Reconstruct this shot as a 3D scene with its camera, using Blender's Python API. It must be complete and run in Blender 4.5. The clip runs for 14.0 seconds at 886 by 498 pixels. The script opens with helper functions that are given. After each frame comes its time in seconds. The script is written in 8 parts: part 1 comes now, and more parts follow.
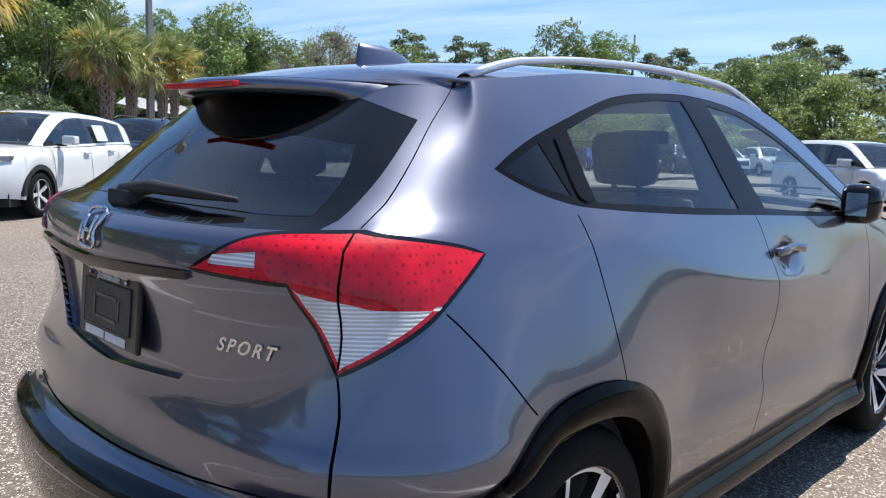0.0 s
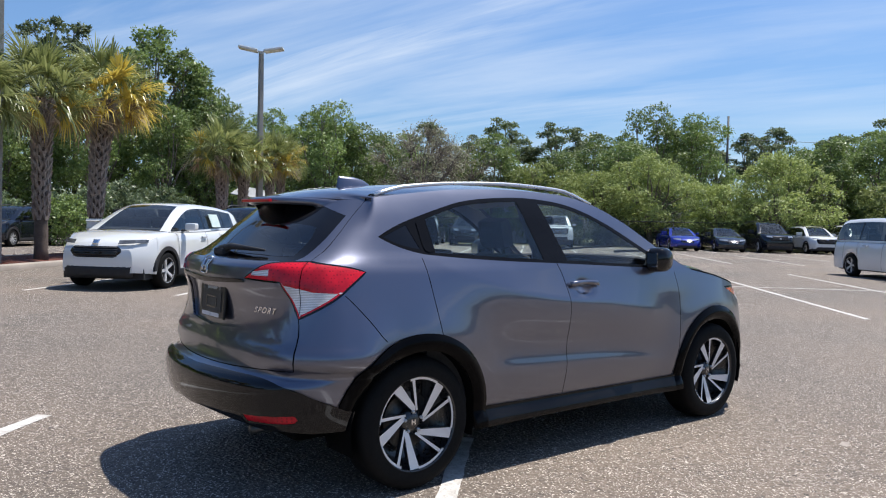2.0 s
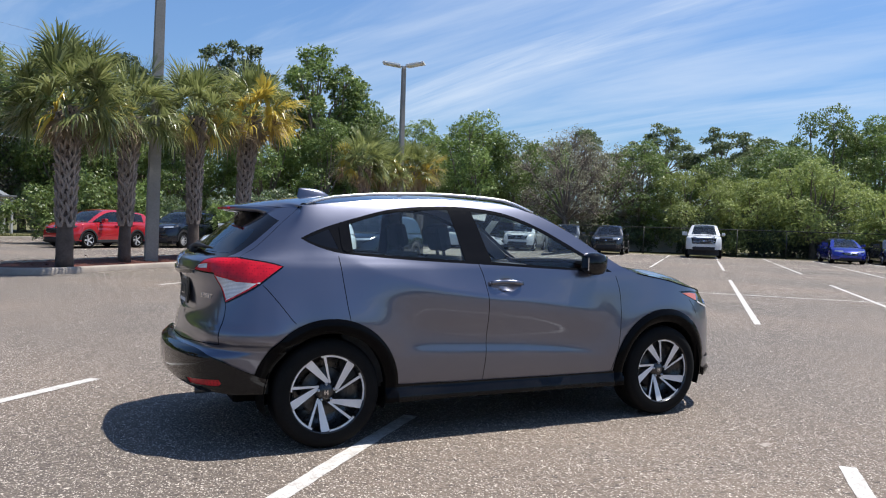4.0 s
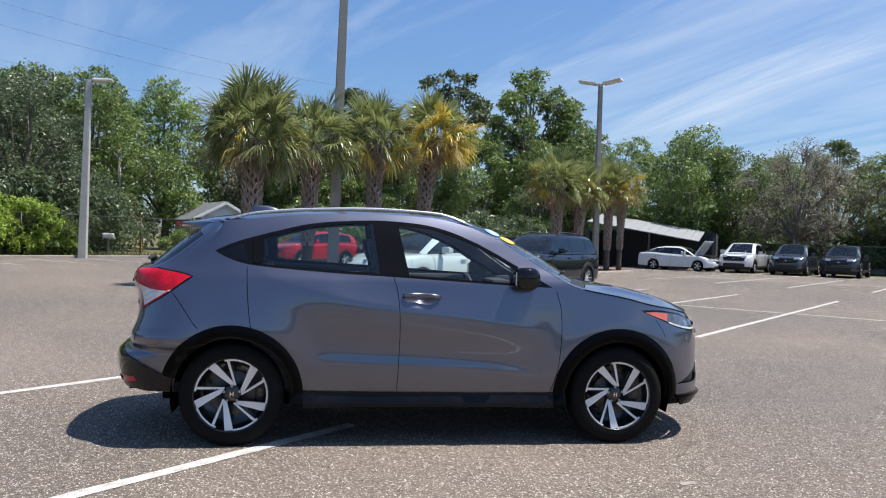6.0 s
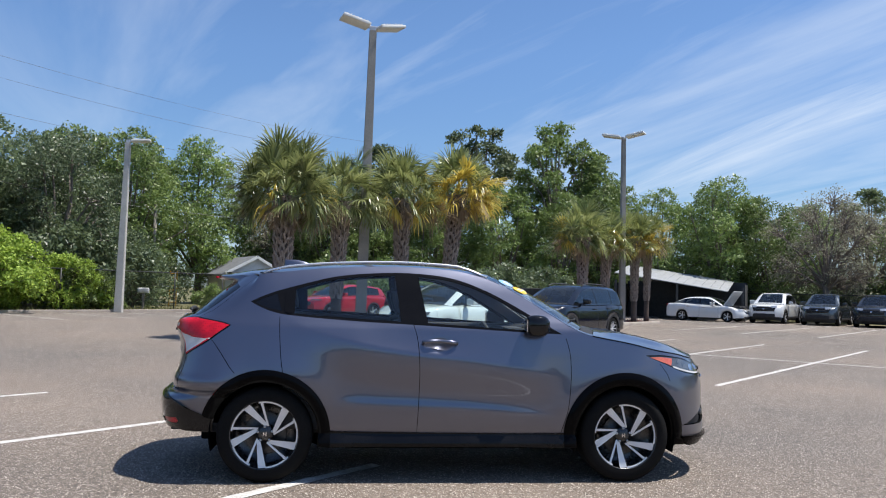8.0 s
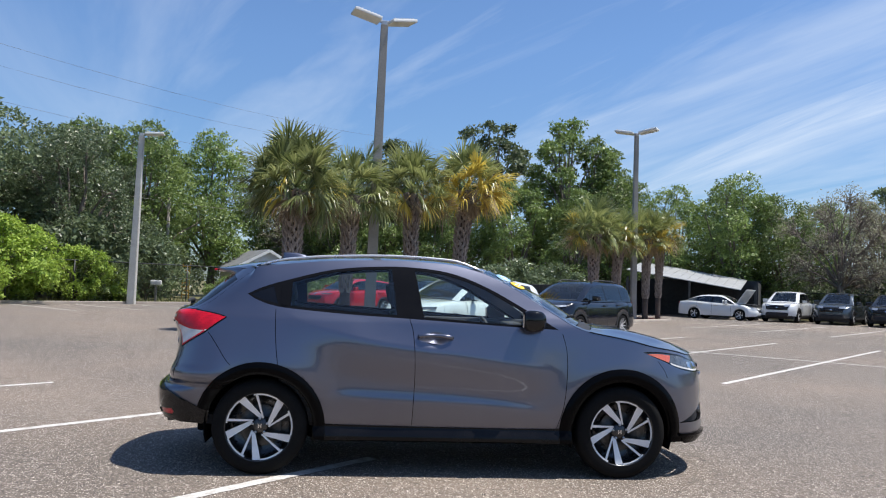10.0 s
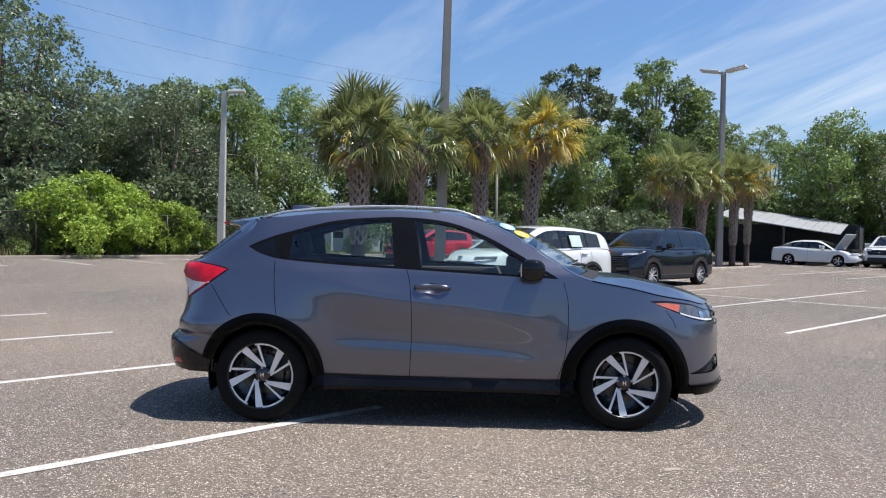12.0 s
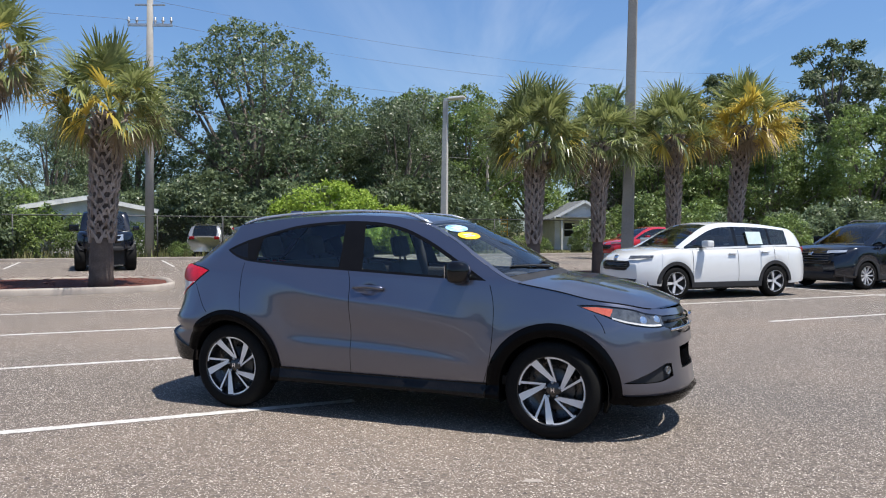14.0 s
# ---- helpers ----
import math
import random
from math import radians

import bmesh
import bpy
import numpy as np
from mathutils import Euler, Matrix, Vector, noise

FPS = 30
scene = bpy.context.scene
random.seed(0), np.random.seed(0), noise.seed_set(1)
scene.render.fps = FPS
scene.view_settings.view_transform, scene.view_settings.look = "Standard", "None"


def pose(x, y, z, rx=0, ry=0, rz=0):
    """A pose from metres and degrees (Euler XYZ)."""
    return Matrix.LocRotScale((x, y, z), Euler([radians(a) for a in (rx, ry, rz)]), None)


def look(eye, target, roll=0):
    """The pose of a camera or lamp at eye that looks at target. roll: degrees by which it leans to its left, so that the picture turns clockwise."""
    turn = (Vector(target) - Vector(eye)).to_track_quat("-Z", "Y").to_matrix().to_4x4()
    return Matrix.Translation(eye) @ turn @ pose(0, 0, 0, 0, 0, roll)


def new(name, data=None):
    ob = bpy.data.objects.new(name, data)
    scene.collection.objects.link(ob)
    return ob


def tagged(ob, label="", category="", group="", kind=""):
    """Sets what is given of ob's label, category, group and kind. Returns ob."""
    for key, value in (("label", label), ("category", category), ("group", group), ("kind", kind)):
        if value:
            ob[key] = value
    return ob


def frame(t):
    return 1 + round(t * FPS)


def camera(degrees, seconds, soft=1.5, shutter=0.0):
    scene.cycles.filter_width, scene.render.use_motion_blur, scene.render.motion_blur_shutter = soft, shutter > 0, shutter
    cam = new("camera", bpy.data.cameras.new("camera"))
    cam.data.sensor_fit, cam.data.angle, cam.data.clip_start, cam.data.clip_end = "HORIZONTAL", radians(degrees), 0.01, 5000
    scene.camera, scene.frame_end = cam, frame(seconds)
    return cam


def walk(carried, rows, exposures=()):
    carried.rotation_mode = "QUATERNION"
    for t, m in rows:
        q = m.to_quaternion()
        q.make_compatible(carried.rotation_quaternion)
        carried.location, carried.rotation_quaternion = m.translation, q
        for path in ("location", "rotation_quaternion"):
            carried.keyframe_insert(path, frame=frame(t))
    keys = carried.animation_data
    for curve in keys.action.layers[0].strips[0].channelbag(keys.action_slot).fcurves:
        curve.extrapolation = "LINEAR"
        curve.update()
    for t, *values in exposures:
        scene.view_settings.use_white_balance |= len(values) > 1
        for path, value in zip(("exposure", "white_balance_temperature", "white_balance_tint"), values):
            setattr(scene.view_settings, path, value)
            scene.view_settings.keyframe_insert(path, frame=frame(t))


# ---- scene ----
cam = camera(60.1, 14.0, soft=1.1)
PATH = [
    (0, (-2.763, -1.793, 1.314), (-1.319, -0.409, 1.039), 2.0),
    (0.5, (-2.938, -2.378, 1.345), (-1.599, -0.892, 1.172), 1.3),
    (1, (-3.140, -2.922, 1.338), (-1.854, -1.390, 1.227), 0.7),
    (1.5, (-3.365, -3.448, 1.348), (-2.104, -1.895, 1.266), 1.0),
    (2, (-3.588, -3.885, 1.335), (-2.340, -2.322, 1.269), 1.3),
    (2.2, (-3.700, -4.075, 1.342), (-2.459, -2.507, 1.278), 1.3),
    (3, (-3.74, -4.70, 1.36), (-2.60, -3.06, 1.295), 1.5),
    (3.7, (-3.10, -5.13, 1.36), (-2.13, -3.38, 1.30), 1.8),
    (4.5, (-2.205, -5.438, 1.36), (-1.467, -3.579, 1.307), 2.0),
    (5, (-1.652, -5.694, 1.37), (-1.094, -3.775, 1.325), 2.1),
    (5.5, (-1.129, -5.791, 1.359), (-0.723, -3.833, 1.32), 2.1),
    (6, (-0.72, -5.928, 1.375), (-0.421, -3.951, 1.353), 1.8),
    (6.5, (-0.619, -6.102, 1.365), (-0.375, -4.117, 1.37), 1.4),
    (7, (-0.708, -6.311, 1.345), (-0.482, -4.324, 1.39), 1.2),
    (7.5, (-0.703, -6.366, 1.365), (-0.478, -4.38, 1.449), 1.3),
    (8, (-0.694, -6.378, 1.361), (-0.473, -4.393, 1.474), 1.4),
    (10.5, (-0.556, -6.371, 1.356), (-0.387, -4.38, 1.443), 2.1),
    (11, (-0.542, -6.37, 1.361), (-0.41, -4.375, 1.407), 1.9),
    (11.5, (-0.343, -6.382, 1.349), (-0.279, -4.383, 1.35), 1.5),
    (12, (0.119, -6.312, 1.373), (0.071, -4.313, 1.336), 1.1),
    (12.5, (0.68, -6.222, 1.388), (0.486, -4.232, 1.332), 0.7),
    (13, (1.284, -6.227, 1.414), (0.926, -4.26, 1.357), 0.4),
    (13.5, (1.881, -6.103, 1.424), (1.344, -4.178, 1.37), 0.2),
    (14, (2.462, -5.972, 1.429), (1.75, -4.104, 1.38), 0.2),
]
EXPOSURE = ((0, 0.66), (0.5, 0.58), (1.0, 0.46), (1.5, 0.40), (2.0, 0.34), (4.5, 0.33), (14.0, 0.37))
walk(cam, [(t, look(eye, target, roll)) for t, eye, target, roll in PATH], EXPOSURE)

# ---- sky and sun ----
SUN = Vector((0.40, -0.06, 1.0)).normalized()          # towards the sun
world = bpy.data.worlds.new("sky")
scene.world = world
world.use_nodes = True
scene.view_settings.exposure = 0.0


def sky_nodes():
    nt = world.node_tree
    nt.nodes.clear()
    N, K = nt.nodes.new, nt.links.new
    out, bg = N("ShaderNodeOutputWorld"), N("ShaderNodeBackground")
    sky = N("ShaderNodeTexSky")
    sky.sky_type, sky.sun_disc = "NISHITA", False
    sky.sun_elevation = math.asin(SUN.z)
    sky.sun_rotation = math.atan2(SUN.x, SUN.y)
    sky.air_density, sky.dust_density, sky.ozone_density = 1.0, 0.6, 2.6
    # thin cirrus, drawn on a flat layer overhead
    co, sep = N("ShaderNodeTexCoord"), N("ShaderNodeSeparateXYZ")
    K(co.outputs["Generated"], sep.inputs[0])
    lift = N("ShaderNodeMath")
    lift.operation, lift.inputs[1].default_value = "MAXIMUM", 0.03
    K(sep.outputs[2], lift.inputs[0])
    add = N("ShaderNodeMath")
    add.operation, add.inputs[1].default_value = "ADD", 0.10
    K(lift.outputs[0], add.inputs[0])
    comb = N("ShaderNodeCombineXYZ")
    for n in (0, 1):
        d = N("ShaderNodeMath")
        d.operation = "DIVIDE"
        K(sep.outputs[n], d.inputs[0]), K(add.outputs[0], d.inputs[1])
        K(d.outputs[0], comb.inputs[n])
    total = None
    for turn, sx, sy, seed, low, high, amount in ((74, 0.30, 1.35, 3.1, 0.45, 0.78, 0.72), (66, 0.5, 3.2, 9.0, 0.52, 0.82, 0.45)):
        turned_ = N("ShaderNodeMapping")
        turned_.inputs["Rotation"].default_value = (0, 0, radians(turn))
        K(comb.outputs[0], turned_.inputs[0])
        mp = N("ShaderNodeMapping")
        mp.inputs["Scale"].default_value = (sx, sy, 1)
        mp.inputs["Location"].default_value = (seed, seed * 0.7, 0)
        K(turned_.outputs[0], mp.inputs[0])
        nz = N("ShaderNodeTexNoise")
        nz.inputs["Scale"].default_value, nz.inputs["Detail"].default_value = 1.0, 8
        nz.inputs["Roughness"].default_value, nz.inputs["Distortion"].default_value = 0.58, 0.5
        K(mp.outputs[0], nz.inputs["Vector"])
        rng = N("ShaderNodeMapRange")
        rng.inputs[1].default_value, rng.inputs[2].default_value, rng.inputs[4].default_value = low, high, amount
        K(nz.outputs[0], rng.inputs[0])
        if total is None:
            total = rng.outputs[0]
        else:
            m = N("ShaderNodeMath")
            m.operation = "MAXIMUM"
            K(total, m.inputs[0]), K(rng.outputs[0], m.inputs[1])
            total = m.outputs[0]
    # more cloud towards one side of the sky than the other
    dot = N("ShaderNodeVectorMath")
    dot.operation, dot.inputs[1].default_value = "DOT_PRODUCT", (0.45, 0.86, 0.2)
    K(co.outputs["Generated"], dot.inputs[0])
    more = N("ShaderNodeMapRange")
    more.inputs[1].default_value, more.inputs[2].default_value, more.inputs[3].default_value, more.inputs[4].default_value = 0.55, 0.98, 0.15, 1.0
    K(dot.outputs["Value"], more.inputs[0])
    part_ = N("ShaderNodeMath")
    part_.operation = "MULTIPLY"
    K(total, part_.inputs[0]), K(more.outputs[0], part_.inputs[1])
    total = part_.outputs[0]
    # one broad swath of combed-out cirrus
    axes, wav = N("ShaderNodeSeparateXYZ"), N("ShaderNodeTexNoise")
    K(comb.outputs[0], axes.inputs[0]), K(comb.outputs[0], wav.inputs["Vector"])
    wav.inputs["Scale"].default_value, wav.inputs["Detail"].default_value = 0.8, 3
    shift = N("ShaderNodeMath")
    shift.operation, shift.inputs[1].default_value = "MULTIPLY_ADD", 0.9
    K(wav.outputs[0], shift.inputs[0]), K(axes.outputs[0], shift.inputs[2])
    off = N("ShaderNodeMath")
    off.operation, off.inputs[1].default_value = "SUBTRACT", 2.10
    K(shift.outputs[0], off.inputs[0])
    away = N("ShaderNodeMath")
    away.operation = "ABSOLUTE"
    K(off.outputs[0], away.inputs[0])
    inside_ = N("ShaderNodeMapRange")
    inside_.interpolation_type = "SMOOTHSTEP"
    inside_.inputs[1].default_value, inside_.inputs[2].default_value, inside_.inputs[3].default_value, inside_.inputs[4].default_value = 0.05, 0.62, 1.0, 0.0
    K(away.outputs[0], inside_.inputs[0])
    turn_, comb_ = N("ShaderNodeMapping"), N("ShaderNodeMapping")
    turn_.inputs["Rotation"].default_value = (0, 0, radians(-9))
    K(comb.outputs[0], turn_.inputs[0]), K(turn_.outputs[0], comb_.inputs[0])
    comb_.inputs["Scale"].default_value, comb_.inputs["Location"].default_value = (3.4, 0.42, 1), (1.3, 0.4, 0)
    wisp = N("ShaderNodeTexNoise")
    wisp.inputs["Scale"].default_value, wisp.inputs["Detail"].default_value, wisp.inputs["Roughness"].default_value, wisp.inputs["Distortion"].default_value = 1.0, 9, 0.62, 0.35
    K(comb_.outputs[0], wisp.inputs["Vector"])
    thin = N("ShaderNodeMapRange")
    thin.inputs[1].default_value, thin.inputs[2].default_value, thin.inputs[4].default_value = 0.40, 0.74, 0.74
    K(wisp.outputs[0], thin.inputs[0])
    swath = N("ShaderNodeMath")
    swath.operation = "MULTIPLY"
    K(inside_.outputs[0], swath.inputs[0]), K(thin.outputs[0], swath.inputs[1])
    most = N("ShaderNodeMath")
    most.operation = "MAXIMUM"
    K(total, most.inputs[0]), K(swath.outputs[0], most.inputs[1])
    total = most.outputs[0]
    mix = N("ShaderNodeMix")
    mix.data_type = "RGBA"
    tint = N("ShaderNodeMix")
    tint.data_type, tint.blend_type, tint.inputs[0].default_value = "RGBA", "MULTIPLY", 1.0
    tint.inputs[7].default_value = (0.80, 0.97, 1.17, 1)
    low = N("ShaderNodeMapRange")
    low.inputs[1].default_value, low.inputs[2].default_value, low.inputs[3].default_value, low.inputs[4].default_value = 0.0, 0.30, 0.78, 1.0
    K(sep.outputs[2], low.inputs[0])
    deep = N("ShaderNodeVectorMath")
    deep.operation = "SCALE"
    K(sky.outputs[0], deep.inputs[0]), K(low.outputs[0], deep.inputs["Scale"])
    K(deep.outputs[0], tint.inputs[6])
    K(total, mix.inputs[0]), K(tint.outputs[2], mix.inputs[6])
    mix.inputs[7].default_value = (6.6, 7.25, 8.1, 1)
    K(mix.outputs[2], bg.inputs[0])
    bg.inputs[1].default_value = 0.102
    K(bg.outputs[0], out.inputs[0])


sky_nodes()
sun = new("sun", bpy.data.lights.new("sun", "SUN"))
sun.data.energy, sun.data.angle, sun.data.color = 5.0, radians(0.53), (1.0, 0.955, 0.89)
sun.rotation_mode = "QUATERNION"
sun.rotation_quaternion = (-SUN).to_track_quat("-Z", "Y")


# ---- materials ----
def material(name, build):
    m = bpy.data.materials.new(name)
    m.use_nodes = True
    nt = m.node_tree
    b = nt.nodes["Principled BSDF"]
    build(nt, b)
    return m


def put(b, **kw):
    for k, v in kw.items():
        b.inputs[k.replace("_", " ")].default_value = v


def coords(nt, space="Object"):
    n = nt.nodes.new("ShaderNodeTexCoord")
    return n.outputs[space]


def noise_of(nt, co, scale, detail=4, rough=0.55, stretch=None, kind="ShaderNodeTexNoise"):
    if stretch:
        mp = nt.nodes.new("ShaderNodeMapping")
        mp.inputs["Scale"].default_value = stretch
        nt.links.new(co, mp.inputs[0])
        co = mp.outputs[0]
    n = nt.nodes.new(kind)
    n.inputs["Scale"].default_value = scale
    if kind == "ShaderNodeTexNoise":
        n.inputs["Detail"].default_value, n.inputs["Roughness"].default_value = detail, rough
    nt.links.new(co, n.inputs["Vector"])
    return n.outputs[0]


def spread(nt, value, a, b, lo=0.0, hi=1.0):
    n = nt.nodes.new("ShaderNodeMapRange")
    n.inputs[1].default_value, n.inputs[2].default_value, n.inputs[3].default_value, n.inputs[4].default_value = a, b, lo, hi
    nt.links.new(value, n.inputs[0])
    return n.outputs[0]


def mixed(nt, fac, a, b, blend="MIX"):
    n = nt.nodes.new("ShaderNodeMix")
    n.data_type, n.blend_type = "RGBA", blend
    for i, v in ((0, fac), (6, a), (7, b)):
        if isinstance(v, bpy.types.NodeSocket):
            nt.links.new(v, n.inputs[i])
        elif i == 0:
            n.inputs[0].default_value = v
        else:
            n.inputs[i].default_value = (*v, 1)
    return n.outputs[2]


def bumped(nt, b, height, strength, distance):
    n = nt.nodes.new("ShaderNodeBump")
    n.inputs["Strength"].default_value, n.inputs["Distance"].default_value = strength, distance
    nt.links.new(height, n.inputs["Height"])
    nt.links.new(n.outputs[0], b.inputs["Normal"])


def plain(name, c1, c2=None, rough=0.6, metal=0.0, scale=6.0, fine=60.0, bump=0.15, dist=0.002, coat=0.0, space="Object", stretch=None, var=0.0, spec=0.5):
    """A surface with broad and fine variation between two colours, a fine relief, and a shift from object to object."""
    c2 = c2 or tuple(v * 0.75 for v in c1)

    def build(nt, b):
        co = coords(nt, space)
        broad, small = noise_of(nt, co, scale, 5, 0.6, stretch), noise_of(nt, co, fine, 3, 0.6, stretch)
        col = mixed(nt, spread(nt, broad, 0.35, 0.68), c1, c2)
        col = mixed(nt, spread(nt, small, 0.3, 0.75, 0.0, 0.45), col, tuple(v * 0.6 for v in c2))
        if var:
            info = nt.nodes.new("ShaderNodeObjectInfo")
            hs = nt.nodes.new("ShaderNodeHueSaturation")
            nt.links.new(spread(nt, info.outputs["Random"], 0, 1, 1 - var, 1 + var), hs.inputs["Value"])
            nt.links.new(col, hs.inputs["Color"])
            col = hs.outputs[0]
        nt.links.new(col, b.inputs["Base Color"])
        nt.links.new(spread(nt, small, 0.2, 0.8, max(rough - 0.1, 0), min(rough + 0.1, 1)), b.inputs["Roughness"])
        put(b, Metallic=metal, Coat_Weight=coat, Coat_Roughness=0.04, Specular_IOR_Level=spec)
        if bump:
            bumped(nt, b, small, bump, dist)
    return material(name, build)


def paint(name, colour, metal=0.0, rough=0.15, flake=0.0, dust=0.04, coat=1.0, spec=0.5, lacquer=1.5):
    """Car paint: a base coat with fine flake, thin dust, under clear lacquer."""
    def build(nt, b):
        co = coords(nt)
        dirt = noise_of(nt, co, 2.3, 6, 0.62)
        col = mixed(nt, spread(nt, dirt, 0.42, 0.75, 0.0, dust), colour, (0.32, 0.30, 0.27))
        nt.links.new(col, b.inputs["Base Color"])
        put(b, Metallic=metal, Coat_Weight=coat, Coat_IOR=lacquer, Specular_IOR_Level=spec)
        nt.links.new(spread(nt, dirt, 0.3, 0.8, rough, rough + 0.06), b.inputs["Roughness"])
        nt.links.new(spread(nt, dirt, 0.4, 0.8, 0.015, 0.05), b.inputs["Coat Roughness"])
        if flake:
            bumped(nt, b, noise_of(nt, co, 900, 1, 0.5), flake, 0.0006)
    return material(name, build)


def window_glass(name, tint, gloss=1.0, least=0.085):
    """Thin tinted glass: it lets light straight through, dimmed, and reflects by its angle."""
    def build(nt, b):
        nt.nodes.remove(b)
        out = nt.nodes["Material Output"]
        tr, gl, fr, mx = (nt.nodes.new("ShaderNode" + k) for k in ("BsdfTransparent", "BsdfGlossy", "LayerWeight", "MixShader"))
        tr.inputs[0].default_value = (*tint, 1)
        gl.inputs["Color"].default_value, gl.inputs["Roughness"].default_value = (gloss, gloss, gloss, 1), 0.006
        fr.inputs["Blend"].default_value = 0.5
        p5, ad = nt.nodes.new("ShaderNodeMath"), nt.nodes.new("ShaderNodeMath")
        p5.operation, p5.inputs[1].default_value = "POWER", 4.5
        ad.operation, ad.inputs[1].default_value, ad.inputs[2].default_value = "MULTIPLY_ADD", 0.70, least
        nt.links.new(fr.outputs["Facing"], p5.inputs[0]), nt.links.new(p5.outputs[0], ad.inputs[0])
        nt.links.new(ad.outputs[0], mx.inputs[0])
        nt.links.new(tr.outputs[0], mx.inputs[1]), nt.links.new(gl.outputs[0], mx.inputs[2])
        nt.links.new(mx.outputs[0], out.inputs[0])
    return material(name, build)


def asphalt_build(nt, b):
    co = coords(nt)
    broad, mid = noise_of(nt, co, 0.16, 5, 0.6), noise_of(nt, co, 1.3, 6, 0.65)
    streak = noise_of(nt, co, 0.5, 5, 0.6, stretch=(0.45, 0.45, 1))
    grain, patch = noise_of(nt, co, 62, 2, 0.6), noise_of(nt, co, 14, 4, 0.75)
    vor = nt.nodes.new("ShaderNodeTexVoronoi")
    vor.inputs["Scale"].default_value = 44
    nt.links.new(co, vor.inputs["Vector"])
    col = mixed(nt, spread(nt, broad, 0.38, 0.62), (0.082, 0.070, 0.060), (0.166, 0.127, 0.097))
    col = mixed(nt, spread(nt, mid, 0.42, 0.75, 0, 0.6), col, (0.066, 0.058, 0.052))
    col = mixed(nt, spread(nt, streak, 0.56, 0.76, 0, 0.5), col, (0.215, 0.176, 0.140))
    col = mixed(nt, spread(nt, patch, 0.52, 0.70, 0, 0.55), col, (0.038, 0.033, 0.030))
    col = mixed(nt, spread(nt, patch, 0.46, 0.30, 0, 0.5), col, (0.26, 0.213, 0.172))
    col = mixed(nt, spread(nt, grain, 0.5, 0.66, 0, 0.5), col, (0.24, 0.198, 0.162))
    col = mixed(nt, spread(nt, vor.outputs["Color"], 0.05, 0.22, 0.7, 0), col, (0.032, 0.028, 0.026))
    # pale stones worn bare, of two sizes
    for size, share, amount in ((64, 0.78, 0.8), (120, 0.67, 0.9)):
        chip = nt.nodes.new("ShaderNodeTexVoronoi")
        chip.inputs["Scale"].default_value = size
        nt.links.new(co, chip.inputs["Vector"])
        pick = nt.nodes.new("ShaderNodeMath")
        pick.operation = "MULTIPLY"
        nt.links.new(spread(nt, chip.outputs["Color"], share - 0.02, share + 0.06), pick.inputs[0])
        nt.links.new(spread(nt, chip.outputs["Distance"], 0.34, 0.5, amount, 0), pick.inputs[1])
        col = mixed(nt, pick.outputs[0], col, (0.74, 0.66, 0.57))
    nt.links.new(col, b.inputs["Base Color"])
    put(b, Roughness=0.88)
    bumped(nt, b, vor.outputs["Distance"], 0.9, 0.010)


ASPHALT = material("weathered_asphalt", asphalt_build)


def line_build(nt, b):
    co = coords(nt)
    worn, grain = noise_of(nt, co, 9, 6, 0.7), noise_of(nt, co, 85, 2, 0.6)
    col = mixed(nt, spread(nt, worn, 0.42, 0.68), (0.61, 0.595, 0.565), (0.37, 0.33, 0.29))
    col = mixed(nt, spread(nt, grain, 0.54, 0.68, 0, 0.7), col, (0.25, 0.21, 0.18))
    nt.links.new(col, b.inputs["Base Color"])
    put(b, Roughness=0.8)
    bumped(nt, b, grain, 0.4, 0.003)


LINE = material("worn_white_line_paint", line_build)
GRASS = plain("dry_grass", (0.14, 0.15, 0.05), (0.22, 0.19, 0.10), 0.95, scale=0.6, fine=30, bump=0.6, dist=0.03)
BLADE = plain("grass_blade", (0.12, 0.16, 0.04), (0.25, 0.22, 0.10), 0.8, scale=1.2, fine=9, bump=0)
MULCH = plain("red_mulch", (0.16, 0.045, 0.025), (0.09, 0.03, 0.02), 0.95, scale=5, fine=45, bump=0.9, dist=0.03)
CONCRETE = plain("pale_concrete", (0.44, 0.385, 0.33), (0.30, 0.26, 0.225), 0.9, scale=1.5, fine=50, bump=0.3, dist=0.004)
POLE = plain("grey_concrete_pole", (0.36, 0.34, 0.31), (0.28, 0.265, 0.24), 0.85, scale=1.2, fine=25, bump=0.3, dist=0.004)
PALE_POLE = plain("pale_concrete_pole", (0.55, 0.54, 0.50), (0.45, 0.43, 0.40), 0.85, scale=1.2, fine=25, bump=0.3, dist=0.004)
WOOD_POLE = plain("weathered_pole_wood", (0.36, 0.33, 0.29), (0.25, 0.225, 0.195), 0.9, scale=3, fine=30, bump=0.5, stretch=(6, 6, 0.4))
GALV = plain("galvanised_steel", (0.62, 0.63, 0.64), (0.5, 0.51, 0.53), 0.42, 0.85, scale=4, fine=40, bump=0.1)
LAMP_WHITE = plain("lamp_housing_white", (0.80, 0.80, 0.78), (0.68, 0.68, 0.66), 0.5, scale=3, fine=30, bump=0.05)
BLACK_WIRE = plain("grey_cable", (0.16, 0.17, 0.19), rough=0.7, bump=0)
BLACK_METAL = plain("black_coated_steel", (0.03, 0.03, 0.03), (0.05, 0.05, 0.05), 0.55, scale=6, fine=60, bump=0.1)
BARK = plain("tree_bark", (0.24, 0.20, 0.165), (0.14, 0.115, 0.095), 0.95, scale=4, fine=20, bump=0.8, dist=0.02, stretch=(3, 3, 0.6))
